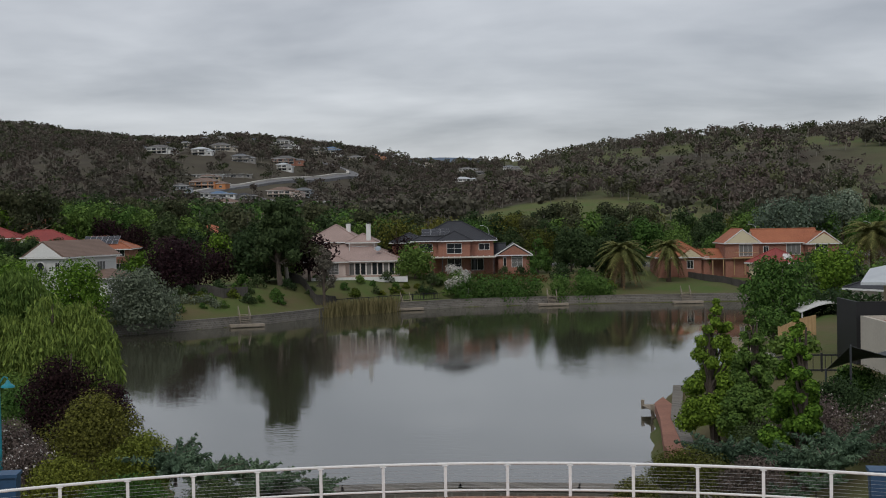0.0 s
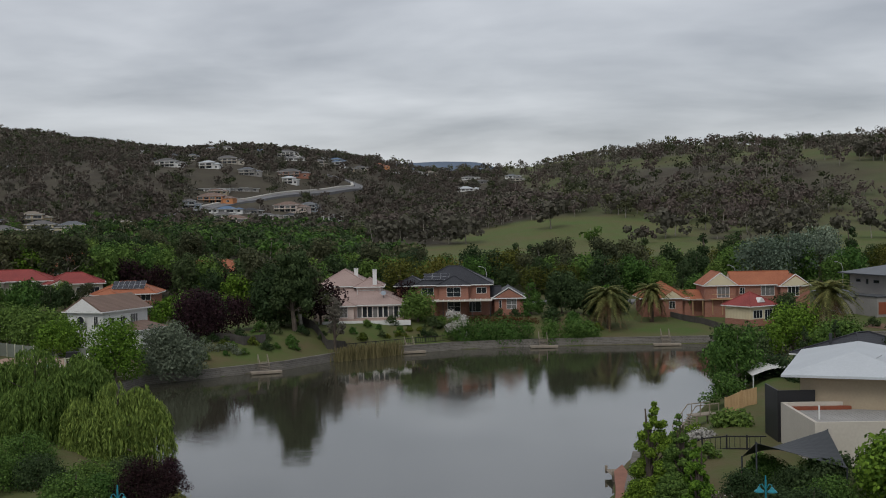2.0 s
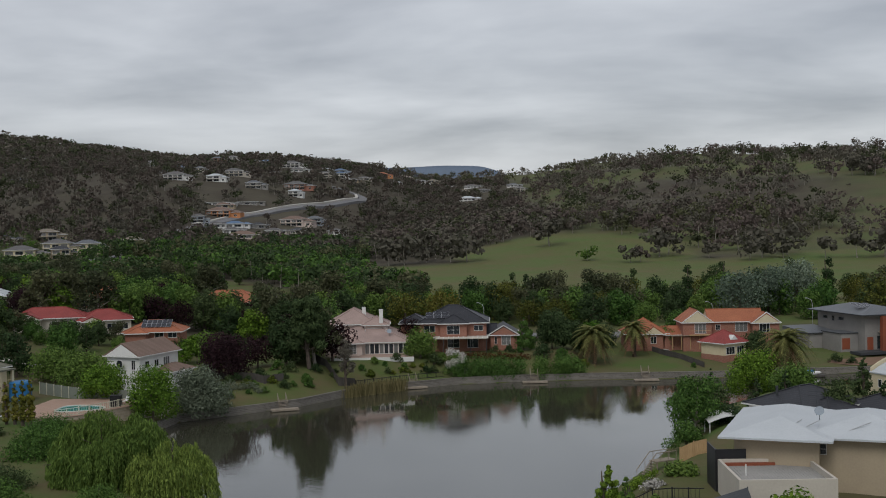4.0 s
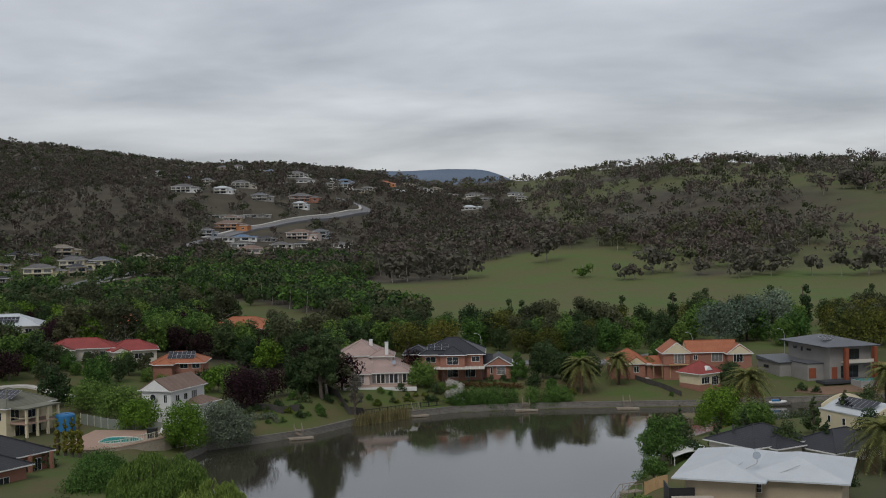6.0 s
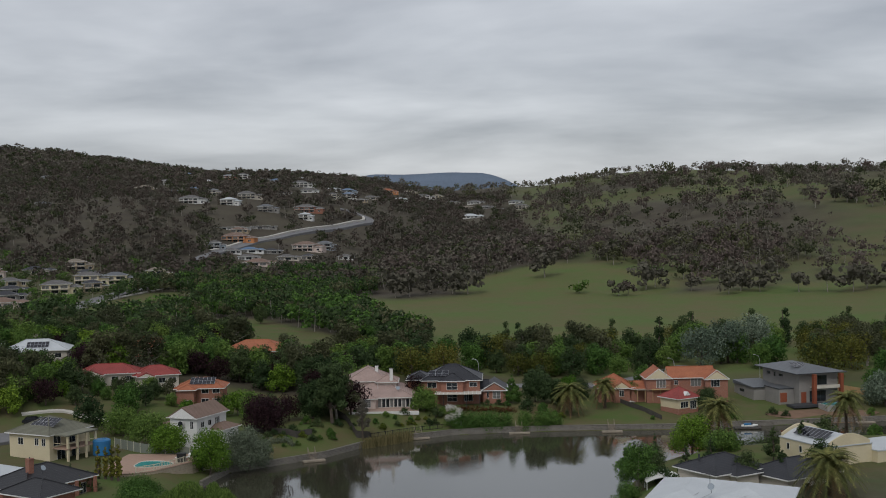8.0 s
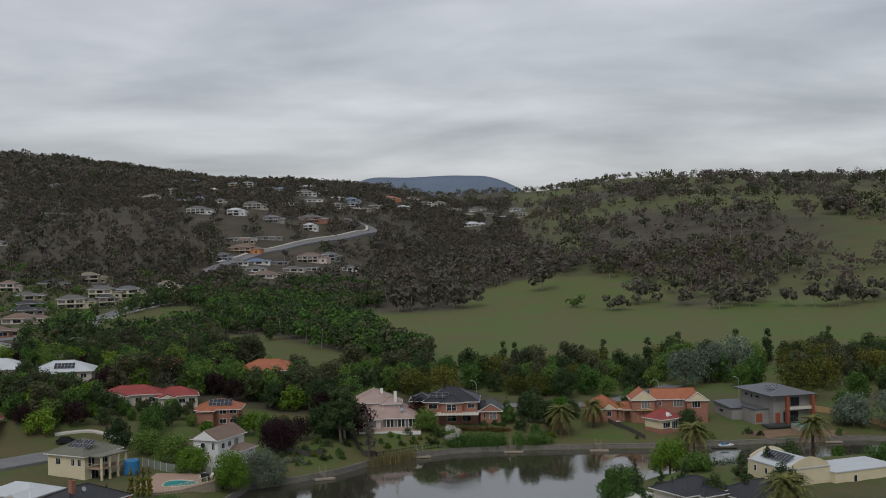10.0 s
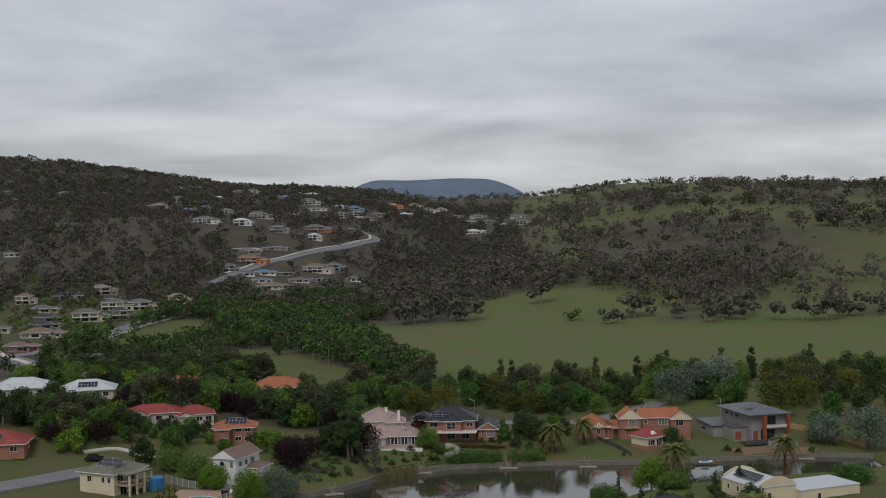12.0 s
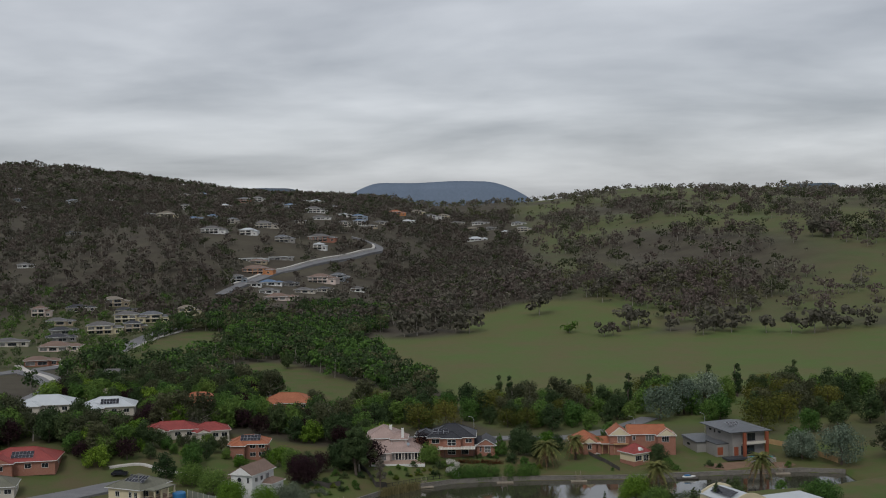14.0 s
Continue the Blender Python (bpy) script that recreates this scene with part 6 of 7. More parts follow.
reeds = tagged(new("reeds"), "dry straw-coloured reeds at the water's edge", "reeds", kind="stuff")
rr = np.random.default_rng(3)
n_r = 900
k_ = rr.random(n_r)
rx, ry = -20.0 + 9.5 * k_ + rr.normal(size=n_r) * 0.5, north(98.9 + 4.6 * k_) + rr.normal(size=n_r) * 0.7
hh, ww = 1.3 + rr.random(n_r) * 1.1, 0.05 + rr.random(n_r) * 0.04
lx, ly = rr.normal(size=n_r) * 0.3, rr.normal(size=n_r) * 0.2
v_ = np.stack([np.column_stack([rx - ww, ry, -0.2 + 0 * rx]), np.column_stack([rx + ww, ry, -0.2 + 0 * rx]), np.column_stack([rx + lx + 0.02, ry + ly, hh]), np.column_stack([rx + lx - 0.02, ry + ly, hh])], 1).reshape(-1, 3)
put("blades", mesh_np("blades", v_, np.arange(4 * n_r).reshape(-1, 4), L["reed"]), reeds)


# ---------------------------------------------------------------- fences
def paling_fence(pts, h, label, material="fence_grey", post="fence_grey", step=2.4, panel=0.9, base=None, rail=False):
    pts = [(east(x, y), north(y)) for x, y in pts]
    ob = thing("fence", pts[0][0], pts[0][1], 0, 0, label, "fence")
    o = Vector((pts[0][0], pts[0][1], 0))
    for (ax, ay), (bx, by) in zip(pts, pts[1:]):
        n = max(1, round(math.hypot(bx - ax, by - ay) / step))
        for i in range(n):
            p, q = Vector((ax + (bx - ax) * i / n, ay + (by - ay) * i / n, 0)), Vector((ax + (bx - ax) * (i + 1) / n, ay + (by - ay) * (i + 1) / n, 0))
            p.z = ground_at(p.x, p.y) if base is None else base
            q.z = ground_at(q.x, q.y) if base is None else base
            m = pose(*(p - o), 0, 0, math.degrees(math.atan2(q.y - p.y, q.x - p.x)))
            d, g = (q - p).xy.length, q.z - p.z
            bm = bmesh.new()
            box(bm, -0.06, 0.06, -0.06, 0.06, -0.5, h + 0.08, m)
            part("post", bm, M[post], ob)
            if rail:
                for zz in (h * 0.95, h * 0.08):
                    bm = bmesh.new()
                    for v in box(bm, 0.06, d - 0.06, -0.03, 0.03, zz - 0.05, zz + 0.05):
                        v.co.z += g * v.co.x / d
                    bmesh.ops.transform(bm, matrix=m, verts=bm.verts)
                    part("rail", bm, M[material], ob)
                for k in range(int(d / 0.4)):
                    bm, x = bmesh.new(), 0.2 + k * 0.4
                    box(bm, x, x + 0.04, -0.02, 0.02, h * 0.08 + g * x / d, h * 0.95 + g * x / d)
                    bmesh.ops.transform(bm, matrix=m, verts=bm.verts)
                    part("picket", bm, M[material], ob)
                continue
            bm = bmesh.new()
            k = int(d / 0.15)
            line = [(0.06 + (d - 0.12) * i / k, 0.02 * (-1) ** i) for i in range(k + 1)]
            rows_ = [[bm.verts.new((x, y + o, zz + g * x / d)) for x, y in line] for o, zz in ((-0.015, -0.4), (-0.015, h), (0.015, h), (0.015, -0.4))]
            for r0, r1 in zip(rows_, rows_[1:] + rows_[:1]):
                for i in range(k):
                    bm.faces.new((r0[i], r0[i + 1], r1[i + 1], r1[i]))
            bmesh.ops.transform(bm, matrix=m, verts=bm.verts)
            part("panel", bm, M[material], ob)
    return ob


paling_fence([(40.0, 122.5), (47.5, 111.6)], 1.1, "weathered grey paling fence along the lawn")
paling_fence([(-29, 111), (-26, 106), (-22, 101.5), (-19, 101.8)], 1.5, "brown weathered paling fence beside the drive")
paling_fence([(-19, 102.0), (-13, 104.8), (-8, 106.6), (-3, 108.2)], 1.0, "dark metal pool-style fence above the reeds", "black", "black", 2.0, 0.9, None, True)
paling_fence([(-45, 101), (-40, 97.5), (-34, 96.5), (-31, 98)], 1.3, "curved grey paling fence on the lawn")
paling_fence([(-70, 91), (-63, 87.5), (-57, 85.5), (-52, 85), (-48.4, 82.5)], 1.9, "sage-green steel fence with cream posts", "fence_sage", "fence_cream", 2.6)
paling_fence([(-48.3, 82.4), (-46.2, 83.5), (-46.0, 86.5)], 1.2, "cream picket railing above the lake wall", "fence_cream", "fence_cream", 1.8, 0.9, 1.6, True)
paling_fence([(-57.6, 74.9), (-54.9, 76.2), (-52.8, 78.2), (-50.2, 80.8)], 1.1, "cream picket railing beside the pool", "fence_cream", "fence_cream", 1.8, 0.9, 4.07, True)
paling_fence([(93, 131), (101, 127), (108, 120), (112, 115)], 1.6, "pale yellow timber boundary fence", "newwood", "newwood")
paling_fence([(-24, 128), (-14, 130), (-13, 133)], 1.7, "dark paling fence behind the gardens")
paling_fence([(24.5, 55.5), (27.5, 55.5)], 1.7, "new honey-coloured timber screen fence", "newwood", "newwood", 2.0)
paling_fence([(16.2, 44), (19.5, 43.2), (22.4, 43.0)], 1.1, "black metal picket fence on the lawn", "black", "black", 2.0, 0.9, None, True)

# ---------------------------------------------------------------- pool terrace of the west shore
ter = site("pool_terrace", -56, 79, 0, 0, "raised sandstone pool terrace with paving", "terrace")
outline = [(-8, 11), (-9, -3.5), (-6, -8), (-2, -7.4), (1.2, -5.6), (3.6, -1.8), (6.4, 2.8), (7.2, 5.6), (4, 9.8), (0, 10.5)]
bm = bmesh.new()
lo, hi = [bm.verts.new((x, y, 0.3)) for x, y in outline], [bm.verts.new((x, y, 4.0)) for x, y in outline]
bm.faces.new(lo[::-1])
for i in range(len(outline)):
    bm.faces.new((lo[i], lo[(i + 1) % len(outline)], hi[(i + 1) % len(outline)], hi[i]))
part("stone_wall", bm, M["sandstone"], ter)
bm = bmesh.new()
prism(bm, [(x * 1.02, y * 1.02) for x, y in outline], 3.98, 4.07)
part("paving", bm, M["terrace"], ter)
bm = bmesh.new()
bm.faces.new([bm.verts.new((-1.0 + 3.4 * math.cos(a) + 0.7 * math.cos(2 * a), 0.6 + 3.0 * math.sin(a), 4.1)) for a in np.linspace(0, math.tau, 29)[:-1]])
part("water", bm, M["pool_water"], ter)
bm = bmesh.new()
tube(bm, [(-1.0 + 3.55 * math.cos(a) + 0.7 * math.cos(2 * a), 0.6 + 3.15 * math.sin(a), 4.08) for a in np.linspace(0, math.tau, 29)], [0.14] * 29, 5, False)
part("coping", bm, M["pale"], ter)
lounger = site("sun_lounger", -52.8, 82.4, 4.07, -20, "white plastic sun lounger with raised back", "sun lounger", "loungers by the pool")
part("seat", boxes((-0.32, 0.32, -1.3, 0.1, 0.32, 0.38)), M["white"], lounger)
bm = bmesh.new()
box(bm, -0.32, 0.32, 0, 0.8, 0, 0.06, pose(0, 0.1, 0.34, 55))
part("backrest", bm, M["white"], lounger)
for sx in (-0.27, 0.27):
    for sy in (-1.2, 0.0):
        part("leg", boxes((sx - 0.03, sx + 0.03, sy - 0.03, sy + 0.03, 0, 0.32)), M["white"], lounger)
copy_thing(lounger, pose(-51.0, north(82.2), 4.07, 0, 0, -28))
tank = site("water_tank", -70.2, 86.5, 4.0, 0, "tall blue plastic-clad water tank", "tank")
bm = bmesh.new()
tube(bm, [(0, 0, -0.3), (0, 0, 2.5), (0, 0, 2.75)], [1.75, 1.75, 1.5], 20)
part("body", bm, M["tank_blue"], tank)
part("lid", rod((0.4, 0, 2.74), (0.4, 0, 2.86), 0.4, 12), M["tank_blue"], tank)
bin_ = site("compost_bin", -51.6, 80.4, 4.67, 0, "black box-shaped pool pump housing", "housing")
part("body", boxes((-0.8, 0.8, -0.5, 0.5, -0.6, 1.0)), M["black"], bin_)
part("lid", boxes((-0.85, 0.85, -0.55, 0.55, 1.0, 1.08)), M["black"], bin_)

# ---------------------------------------------------------------- terrace railing in the foreground
RC, RR = Vector((0.3, north(22.0) - 33.5, 0)), 33.5
spot = lambda s, r=RR: (RC.x + r * math.sin(s / RR), RC.y + r * math.cos(s / RR))
railing = thing("railing", *spot(0), 5.2, 0, "white painted steel railing with wire infill", "railing")
ro = Vector((*spot(0), 5.2))


def along(z, r, n=30, lo=-20.0, hi=20.0, rad=RR):
    bm = bmesh.new()
    tube(bm, [Vector((*spot(lo + (hi - lo) * i / n, rad), z)) - ro for i in range(n + 1)], [r] * (n + 1), 7)
    return bm


part("top_rail", along(6.44, 0.05), M["rail_white"], railing)
part("bottom_rail", along(5.56, 0.04), M["rail_white"], railing)
for i in range(6):
    part("wire", along(5.68 + i * 0.11, 0.004, 30), M["alu"], railing, "thin stainless wire")
for k in range(-9, 10):
    x, y = spot(-0.62 + 2.04 * k)
    bm = bmesh.new()
    box(bm, -0.05, 0.05, -0.05, 0.05, 5.2 - 5.2, 6.41 - 5.2, pose(x - ro.x, y - ro.y, 0, 0, 0, -math.degrees((-0.62 + 2.04 * k) / RR)))
    p_ = part("post", bm, M["rail_white"], railing)
    bm = bmesh.new()
    box(bm, -0.1, 0.1, -0.07, 0.07, 6.375 - 5.2, 6.395 - 5.2, pose(x - ro.x, y - ro.y, 0, 0, 0, -math.degrees((-0.62 + 2.04 * k) / RR)))
    part("bracket", bm, M["rail_white"], p_)
deck = tagged(new("terrace_deck"), "red brick-paved terrace", "terrace", kind="structure")
bm = bmesh.new()
for i in range(40):
    a, b, c, d_ = spot(-20 + i, RR + 0.25), spot(-19 + i, RR + 0.25), spot(-19 + i, RR - 9), spot(-20 + i, RR - 9)
    lo = [bm.verts.new((*p, 4.5)) for p in (a, b, c, d_)]
    hi = [bm.verts.new((*p, 5.3)) for p in (a, b, c, d_)]
    bm.faces.new(hi), bm.faces.new((lo[0], lo[1], hi[1], hi[0]))
part("slab", bm, M["terrace"], deck)
paver_mesh = None
for row in range(6):
    for i in range(48 if row < 5 else 40):
        s = -5.9 + i * 0.245 + (0.12 if row % 2 else 0)
        x, y = spot(s, RR - 0.12 - row * 0.125)
        if paver_mesh is None:
            bm = bmesh.new()
            box(bm, -0.114, 0.114, -0.055, 0.055, 0, 0.06)
            p_ = part("paver", bm, M["paver"], deck)
            paver_mesh = p_.data
        else:
            p_ = put("paver", paver_mesh, deck)
        p_.matrix_local = pose(x, y, 5.3 + 0.006 * ((i * 7 + row * 3) % 3) / 2, 0, 0, -math.degrees(s / RR))


def lamp_post(x, y, rz):
    ob = site("street_lamp", x, y, ground_at(x, north(y)), rz, "teal twin-headed lamp post with bell shades", "street lamp", "teal lamp posts")
    top = 9.4 - ground_at(x, north(y))
    bm = bmesh.new()
    tube(bm, [(0, 0, -0.3), (0, 0, 0.6), (0, 0, top - 0.3), (0, 0, top)], [0.11, 0.07, 0.05, 0.03], 8)
    part("pole", bm, M["teal"], ob)
    for sx in (-1, 1):
        bm = bmesh.new()
        tube(bm, [(0, 0, top - 0.75), (sx * 0.18, 0, top - 0.45), (sx * 0.3, 0, top - 0.5), (sx * 0.32, 0, top - 0.62)], [0.025] * 4, 5)
        part("arm", bm, M["teal"], ob)
        bm = bmesh.new()
        tube(bm, [(sx * 0.32, 0, top - 0.6), (sx * 0.32, 0, top - 0.72), (sx * 0.32, 0, top - 0.8), (sx * 0.32, 0, top - 0.86)], [0.05, 0.12, 0.24, 0.26], 12)
        part("shade", bm, M["teal"], ob)


lamp_post(-16.6, 24.6, 15)
lamp_post(14.0, 24.6, -15)


def wheelie_bin(x, y, rz):
    ob = site("wheelie_bin", x, y, 5.0, rz, "blue wheelie bin standing outside the railing", "bin", "blue bins")
    bm = bmesh.new()
    vs = box(bm, -0.25, 0.25, -0.3, 0.3, 0.05, 1.25)
    for v in vs[4:]:
        v.co.x *= 1.2
        v.co.y *= 1.2
    part("body", bm, M["bin_blue"], ob)
    part("lid", boxes((-0.34, 0.34, -0.42, 0.4, 1.25, 1.36)), M["bin_blue"], ob)
    for sx in (-0.27, 0.22):
        part("wheel", rod((sx, 0.3, 0.1), (sx + 0.05, 0.3, 0.1), 0.12, 10), M["rubber"], ob)


wheelie_bin(-14.7, 22.0, 8)
wheelie_bin(11.25, 21.3, -10)

# ---------------------------------------------------------------- palms


def palm(x, y, h, reach, label, fronds=46, seed=0, base=None):
    rng = np.random.default_rng(seed)
    x, y = east(x, y), north(y)
    z = ground_at(x, y) if base is None else base
    ob = thing("date_palm", x, y, z, 0, label, "palm")
    bm = bmesh.new()
    tube(bm, [(0, 0, -0.4), (0.05, 0, h * 0.3), (0, 0.05, h * 0.7), (0, 0, h)], [0.5, 0.36, 0.36, 0.5], 10)
    part("trunk", bm, M["palm_bark"], ob)
    dry_n = fronds // 5
    for i in range(fronds):
        a = i * 2.399 + rng.random() * 0.4
        u = i / fronds
        lift = 1.25 - 1.75 * u
        n = 8
        pts = []
        for k in range(n + 1):
            s = k / n
            r_ = reach * s * math.cos(lift * (1 - 0.25 * s)) if lift > 0 else reach * s * 0.75
            zz = reach * (s * math.sin(lift) - (0.62 + 0.25 * u) * s * s)
            pts.append(Vector((r_ * math.cos(a), r_ * math.sin(a), h + zz)))
        vs, fs = [], []
        side = Vector((-math.sin(a), math.cos(a), 0))
        for k in range(1, n + 1):
            p, d = pts[k], (pts[k] - pts[k - 1]).normalized()
            for m_ in range(3):
                q = pts[k - 1].lerp(pts[k], m_ / 3 + 0.17)
                ln = reach * 0.21 * (1 - (k / n) ** 3 * 0.7) * (0.8 + 0.4 * rng.random())
                for sg in (-1, 1):
                    tip = q + side * sg * ln * 0.85 + d * ln * 0.55 + Vector((0, 0, -0.25 * ln))
                    b_ = len(vs)
                    vs += [q - d * 0.09, q + d * 0.13, tip]
                    fs.append((b_, b_ + 1, b_ + 2))
            b_ = len(vs)
            vs += [pts[k - 1] - side * 0.03, pts[k - 1] + side * 0.03, pts[k] + side * 0.02, pts[k] - side * 0.02]
            fs += [(b_, b_ + 1, b_ + 2), (b_, b_ + 2, b_ + 3)]
        put("frond", mesh("frond", vs, fs, L["palm_dry" if i >= fronds - dry_n else "palm"]), ob)
    return ob


palm(26.6, 114.5, 6.0, 5.2, "broad date palm with full crown on the lawn", 76, 1)
palm(35.6, 119.0, 5.8, 4.4, "slim date palm with arching fronds on the lawn", 56, 2)
palm(52.0, 87, 9.4, 5.2, "tall date palm by the near shore", 60, 3, 1.6)
palm(82.5, 97.5, 7.8, 5.2, "date palm with trailing dry fronds by the water", 56, 4, 1.4)
palm(58.0, 60, 6.6, 6.2, "large date palm with golden-green fronds", 84, 5, 2.8)

# ---------------------------------------------------------------- named garden trees


def own_tree(x, y, top, w, kind, foliage, name, label, n=2600, size=0.4, seed=0, bark="bark", balls=20, base=None, **kw):
    """A tree of its own shape, its top at a given height over the lake."""
    x, y = east(x, y), north(y)
    z = ground_at(x, y) if base is None else base
    ob = tree(name, label, top - z, w, kind, foliage, bark, n, size, seed, balls=balls, **kw)
    ob.matrix_world = pose(x, y, z - 0.1)
    return ob


own_tree(-27.6, 103.0, 17.5, 7.6, "open", "dark", "casuarina", "tall dark feathery casuarina beside the drive", 11050, 0.37, 51, balls=34, stretch=1.6, droop=0.4)
own_tree(-33, 108, 12.5, 8.5, "round", "dark", "garden_tree", "dark leafy tree behind the lawn", 5100, 0.33, 52)
own_tree(-20.6, 100.8, 10.2, 3.2, "open", "gum", "young_gum", "slender young gum before the pink house", 1870, 0.26, 53)
own_tree(-41.5, 86.9, 8.4, 8.5, "round", "grey", "grey_tree", "grey-green weeping tree leaning over the wall", 11050, 0.25, 54, balls=26, droop=0.3, stretch=1.5)
own_tree(-46.6, 81.5, 10.2, 7.0, "round", "fresh", "garden_tree", "fresh green spreading tree before the white house", 8160, 0.28, 55)
own_tree(-56.5, 86.0, 9.4, 7.0, "round", "fresh", "garden_tree", "light green garden tree beside the white house", 7140, 0.28, 56)
own_tree(-41.0, 98.0, 12.2, 8.5, "round", "purple", "plum_tree", "dark purple-leaved plum trees on the lawn", 8500, 0.31, 57)
own_tree(-63.5, 92, 10.5, 8.0, "round", "green", "garden_tree", "broad green tree behind the steel fence", 6120, 0.31, 58)
own_tree(-72, 98, 10.2, 8.0, "round", "green", "garden_tree", "green tree beside the beige house", 5440, 0.31, 59)
own_tree(12.9, 117.5, 11.2, 5.0, "cone", "green", "garden_tree", "upright green tree beside the brick house", 4420, 0.27, 60)
own_tree(18.6, 118, 12.6, 6.0, "round", "dark", "garden_tree", "dark weeping tree by the hedge", 5440, 0.31, 61, droop=0.4, stretch=1.6)
own_tree(22.6, 117, 10.4, 5.4, "round", "dark", "garden_tree", "dark grey-green weeping tree", 4420, 0.31, 62, droop=0.4, stretch=1.6)
own_tree(-8.0, 112.2, 9.2, 6.0, "round", "green", "garden_tree", "dark green tree between the two houses", 4760, 0.30, 63)
own_tree(-10.5, 120, 11.0, 5.0, "round", "purple", "garden_tree", "dark red-leaved shrub tree", 3060, 0.30, 64)
own_tree(59.5, 116.5, 8.2, 7.0, "dome", "dark", "garden_tree", "dense dark rounded tree by the pavilion", 5440, 0.27, 65)
own_tree(61.5, 112.5, 5.4, 4.0, "dome", "green", "shrub", "rounded shrub by the stone wall", 2040, 0.22, 66)
own_tree(46.5, 86, 9.6, 8.0, "round", "fresh", "garden_tree", "yellow-green leafy tree on the near shore", 7140, 0.31, 67)
own_tree(51, 82, 7.6, 6.5, "round", "green", "garden_tree", "mid-green tree below the palm", 4760, 0.31, 68)
own_tree(31.0, 68.5, 9.6, 7.0, "open", "green", "birch", "airy birch with pale stems", 5780, 0.27, 69, "pale_bark", 28, droop=0.4, stretch=1.4)
own_tree(34.5, 73, 8.6, 7.0, "round", "dark", "garden_tree", "dark tree on the near shore", 5440, 0.30, 70)
own_tree(28.3, 64, 6.0, 4.5, "dome", "green", "shrub", "flowering green shrub by the stair jetty", 3060, 0.22, 71)
own_tree(37.5, 79, 9.0, 1.3, "column", "dark", "pencil_pine", "single dark pencil pine by the water", 1200, 0.24, 72)
own_tree(12.4, 37.3, 10.4, 4.0, "cone", "fresh", "pear_tree", "tall pyramidal pear tree with bright leaves", 22500, 0.15, 73, balls=54)
own_tree(13.4, 35.4, 9.6, 3.4, "cone", "green", "pear_tree", "pyramidal pear tree with fresh green leaves", 19500, 0.15, 74, balls=54)
own_tree(11.5, 27.0, 10.9, 2.9, "cone", "fresh", "pear_tree", "narrow pear tree with bright green leaves", 19500, 0.15, 75, balls=54)
own_tree(12.9, 30.2, 9.2, 2.8, "cone", "fresh", "pear_tree", "leafy young pear tree beside the hedge", 13500, 0.15, 76, balls=54)
own_tree(25.4, 33.0, 8.8, 5.2, "round", "fresh", "garden_tree", "bright green rounded tree before the house", 6000, 0.28, 77, balls=26)
own_tree(22.6, 49.5, 5.2, 3.4, "round", "green", "garden_tree", "small garden tree on the lawn", 1800, 0.28, 78)
own_tree(19.0, 47.0, 4.6, 2.6, "dome", "blossom", "rose_bush", "white-flowering rose bush by the lawn", 1100, 0.2, 79)
own_tree(103, 118, 10.5, 9.0, "round", "silver", "silver_poplar", "silver-grey poplar at the arm's end", 6800, 0.37, 80)
own_tree(92, 84, 8.0, 9.0, "round", "green", "garden_tree", "broad green tree on the near shore", 5100, 0.33, 81)
wb = own_tree(-0.8, 108.4, 6.6, 4.4, "dome", "green", "flowering_bush", "white-flowering bush cascading over the wall", 2550, 0.22, 82)
put("blossom", leaf_mesh("blossom", [(0.3 * math.cos(a) * 4, 0.28 * math.sin(a) * 4 - 0.3, 1.2 + 0.45 * k, 1.0) for k, a in enumerate(np.linspace(0, 9, 9))], 3000, 0.22, L["blossom"]), wb)
for x, y, k, s in [(-63.6, 73.6, "goldcyp", 1.35), (-62.2, 73.4, "goldcyp", 1.3), (-60.8, 73.0, "goldcyp", 1.4), (-59.4, 72.6, "goldcyp", 1.45), (-66.5, 70.5, "cypress", 0.9), (-63.8, 67.5, "goldcyp", 0.7), (-62.4, 66.6, "goldcyp", 0.7),
                   (2.5, 128, "cypress", 1.3), (5.5, 129, "goldcyp", 1.1), (-12.5, 127, "goldcyp", 1.2)]:
    plant(T[k], x, y, s)
for x, y, k, s in [(-62.5, 68.5, "dshrub", 1.5), (-66.5, 69, "shrub", 1.5), (-14.4, 108.7, "shrub", 0.5), (-22.5, 110.2, "dshrub", 0.55), (-24, 110.6, "shrub", 0.5), (-9.2, 109.4, "limeshrub", 0.55), (-7.4, 109.8, "limeshrub", 0.5),
                   (7.0, 115.6, "dshrub", 0.7), (9.6, 115.8, "dshrub", 0.7), (11.6, 115.4, "shrub", 0.7), (24.2, 112.6, "limeshrub", 0.8), (22.8, 112.8, "shrub", 0.7), (64, 112, "shrub", 0.8), (74, 114, "dshrub", 0.9), (77, 113.2, "dshrub", 0.7),
                   (56.8, 112.4, "dshrub", 0.6), (97, 113.6, "shrub", 0.9), (91, 114.2, "dshrub", 0.8), (-38.5, 92.0, "shrub", 0.7), (-35.2, 97.6, "dshrub", 0.9), (-44, 91, "shrub", 0.8), (17.5, 41.5, "shrub", 0.7), (19.6, 38.2, "shrub", 0.8),
                   (-30.5, 96.6, "dshrub", 0.7), (45.5, 112.0, "shrub", 0.5), (68, 92, "shrub", 1.2), (73, 93, "dshrub", 1.3), (86, 93, "shrub", 1.4), (40, 88, "shrub", 1.3), (56, 90, "shrub", 1.2)]:
    plant(T[k], x, y, s)
soil = tagged(new("bare_soil"), "bare brown soil of the works site", "soil", kind="structure")
bm = bmesh.new()
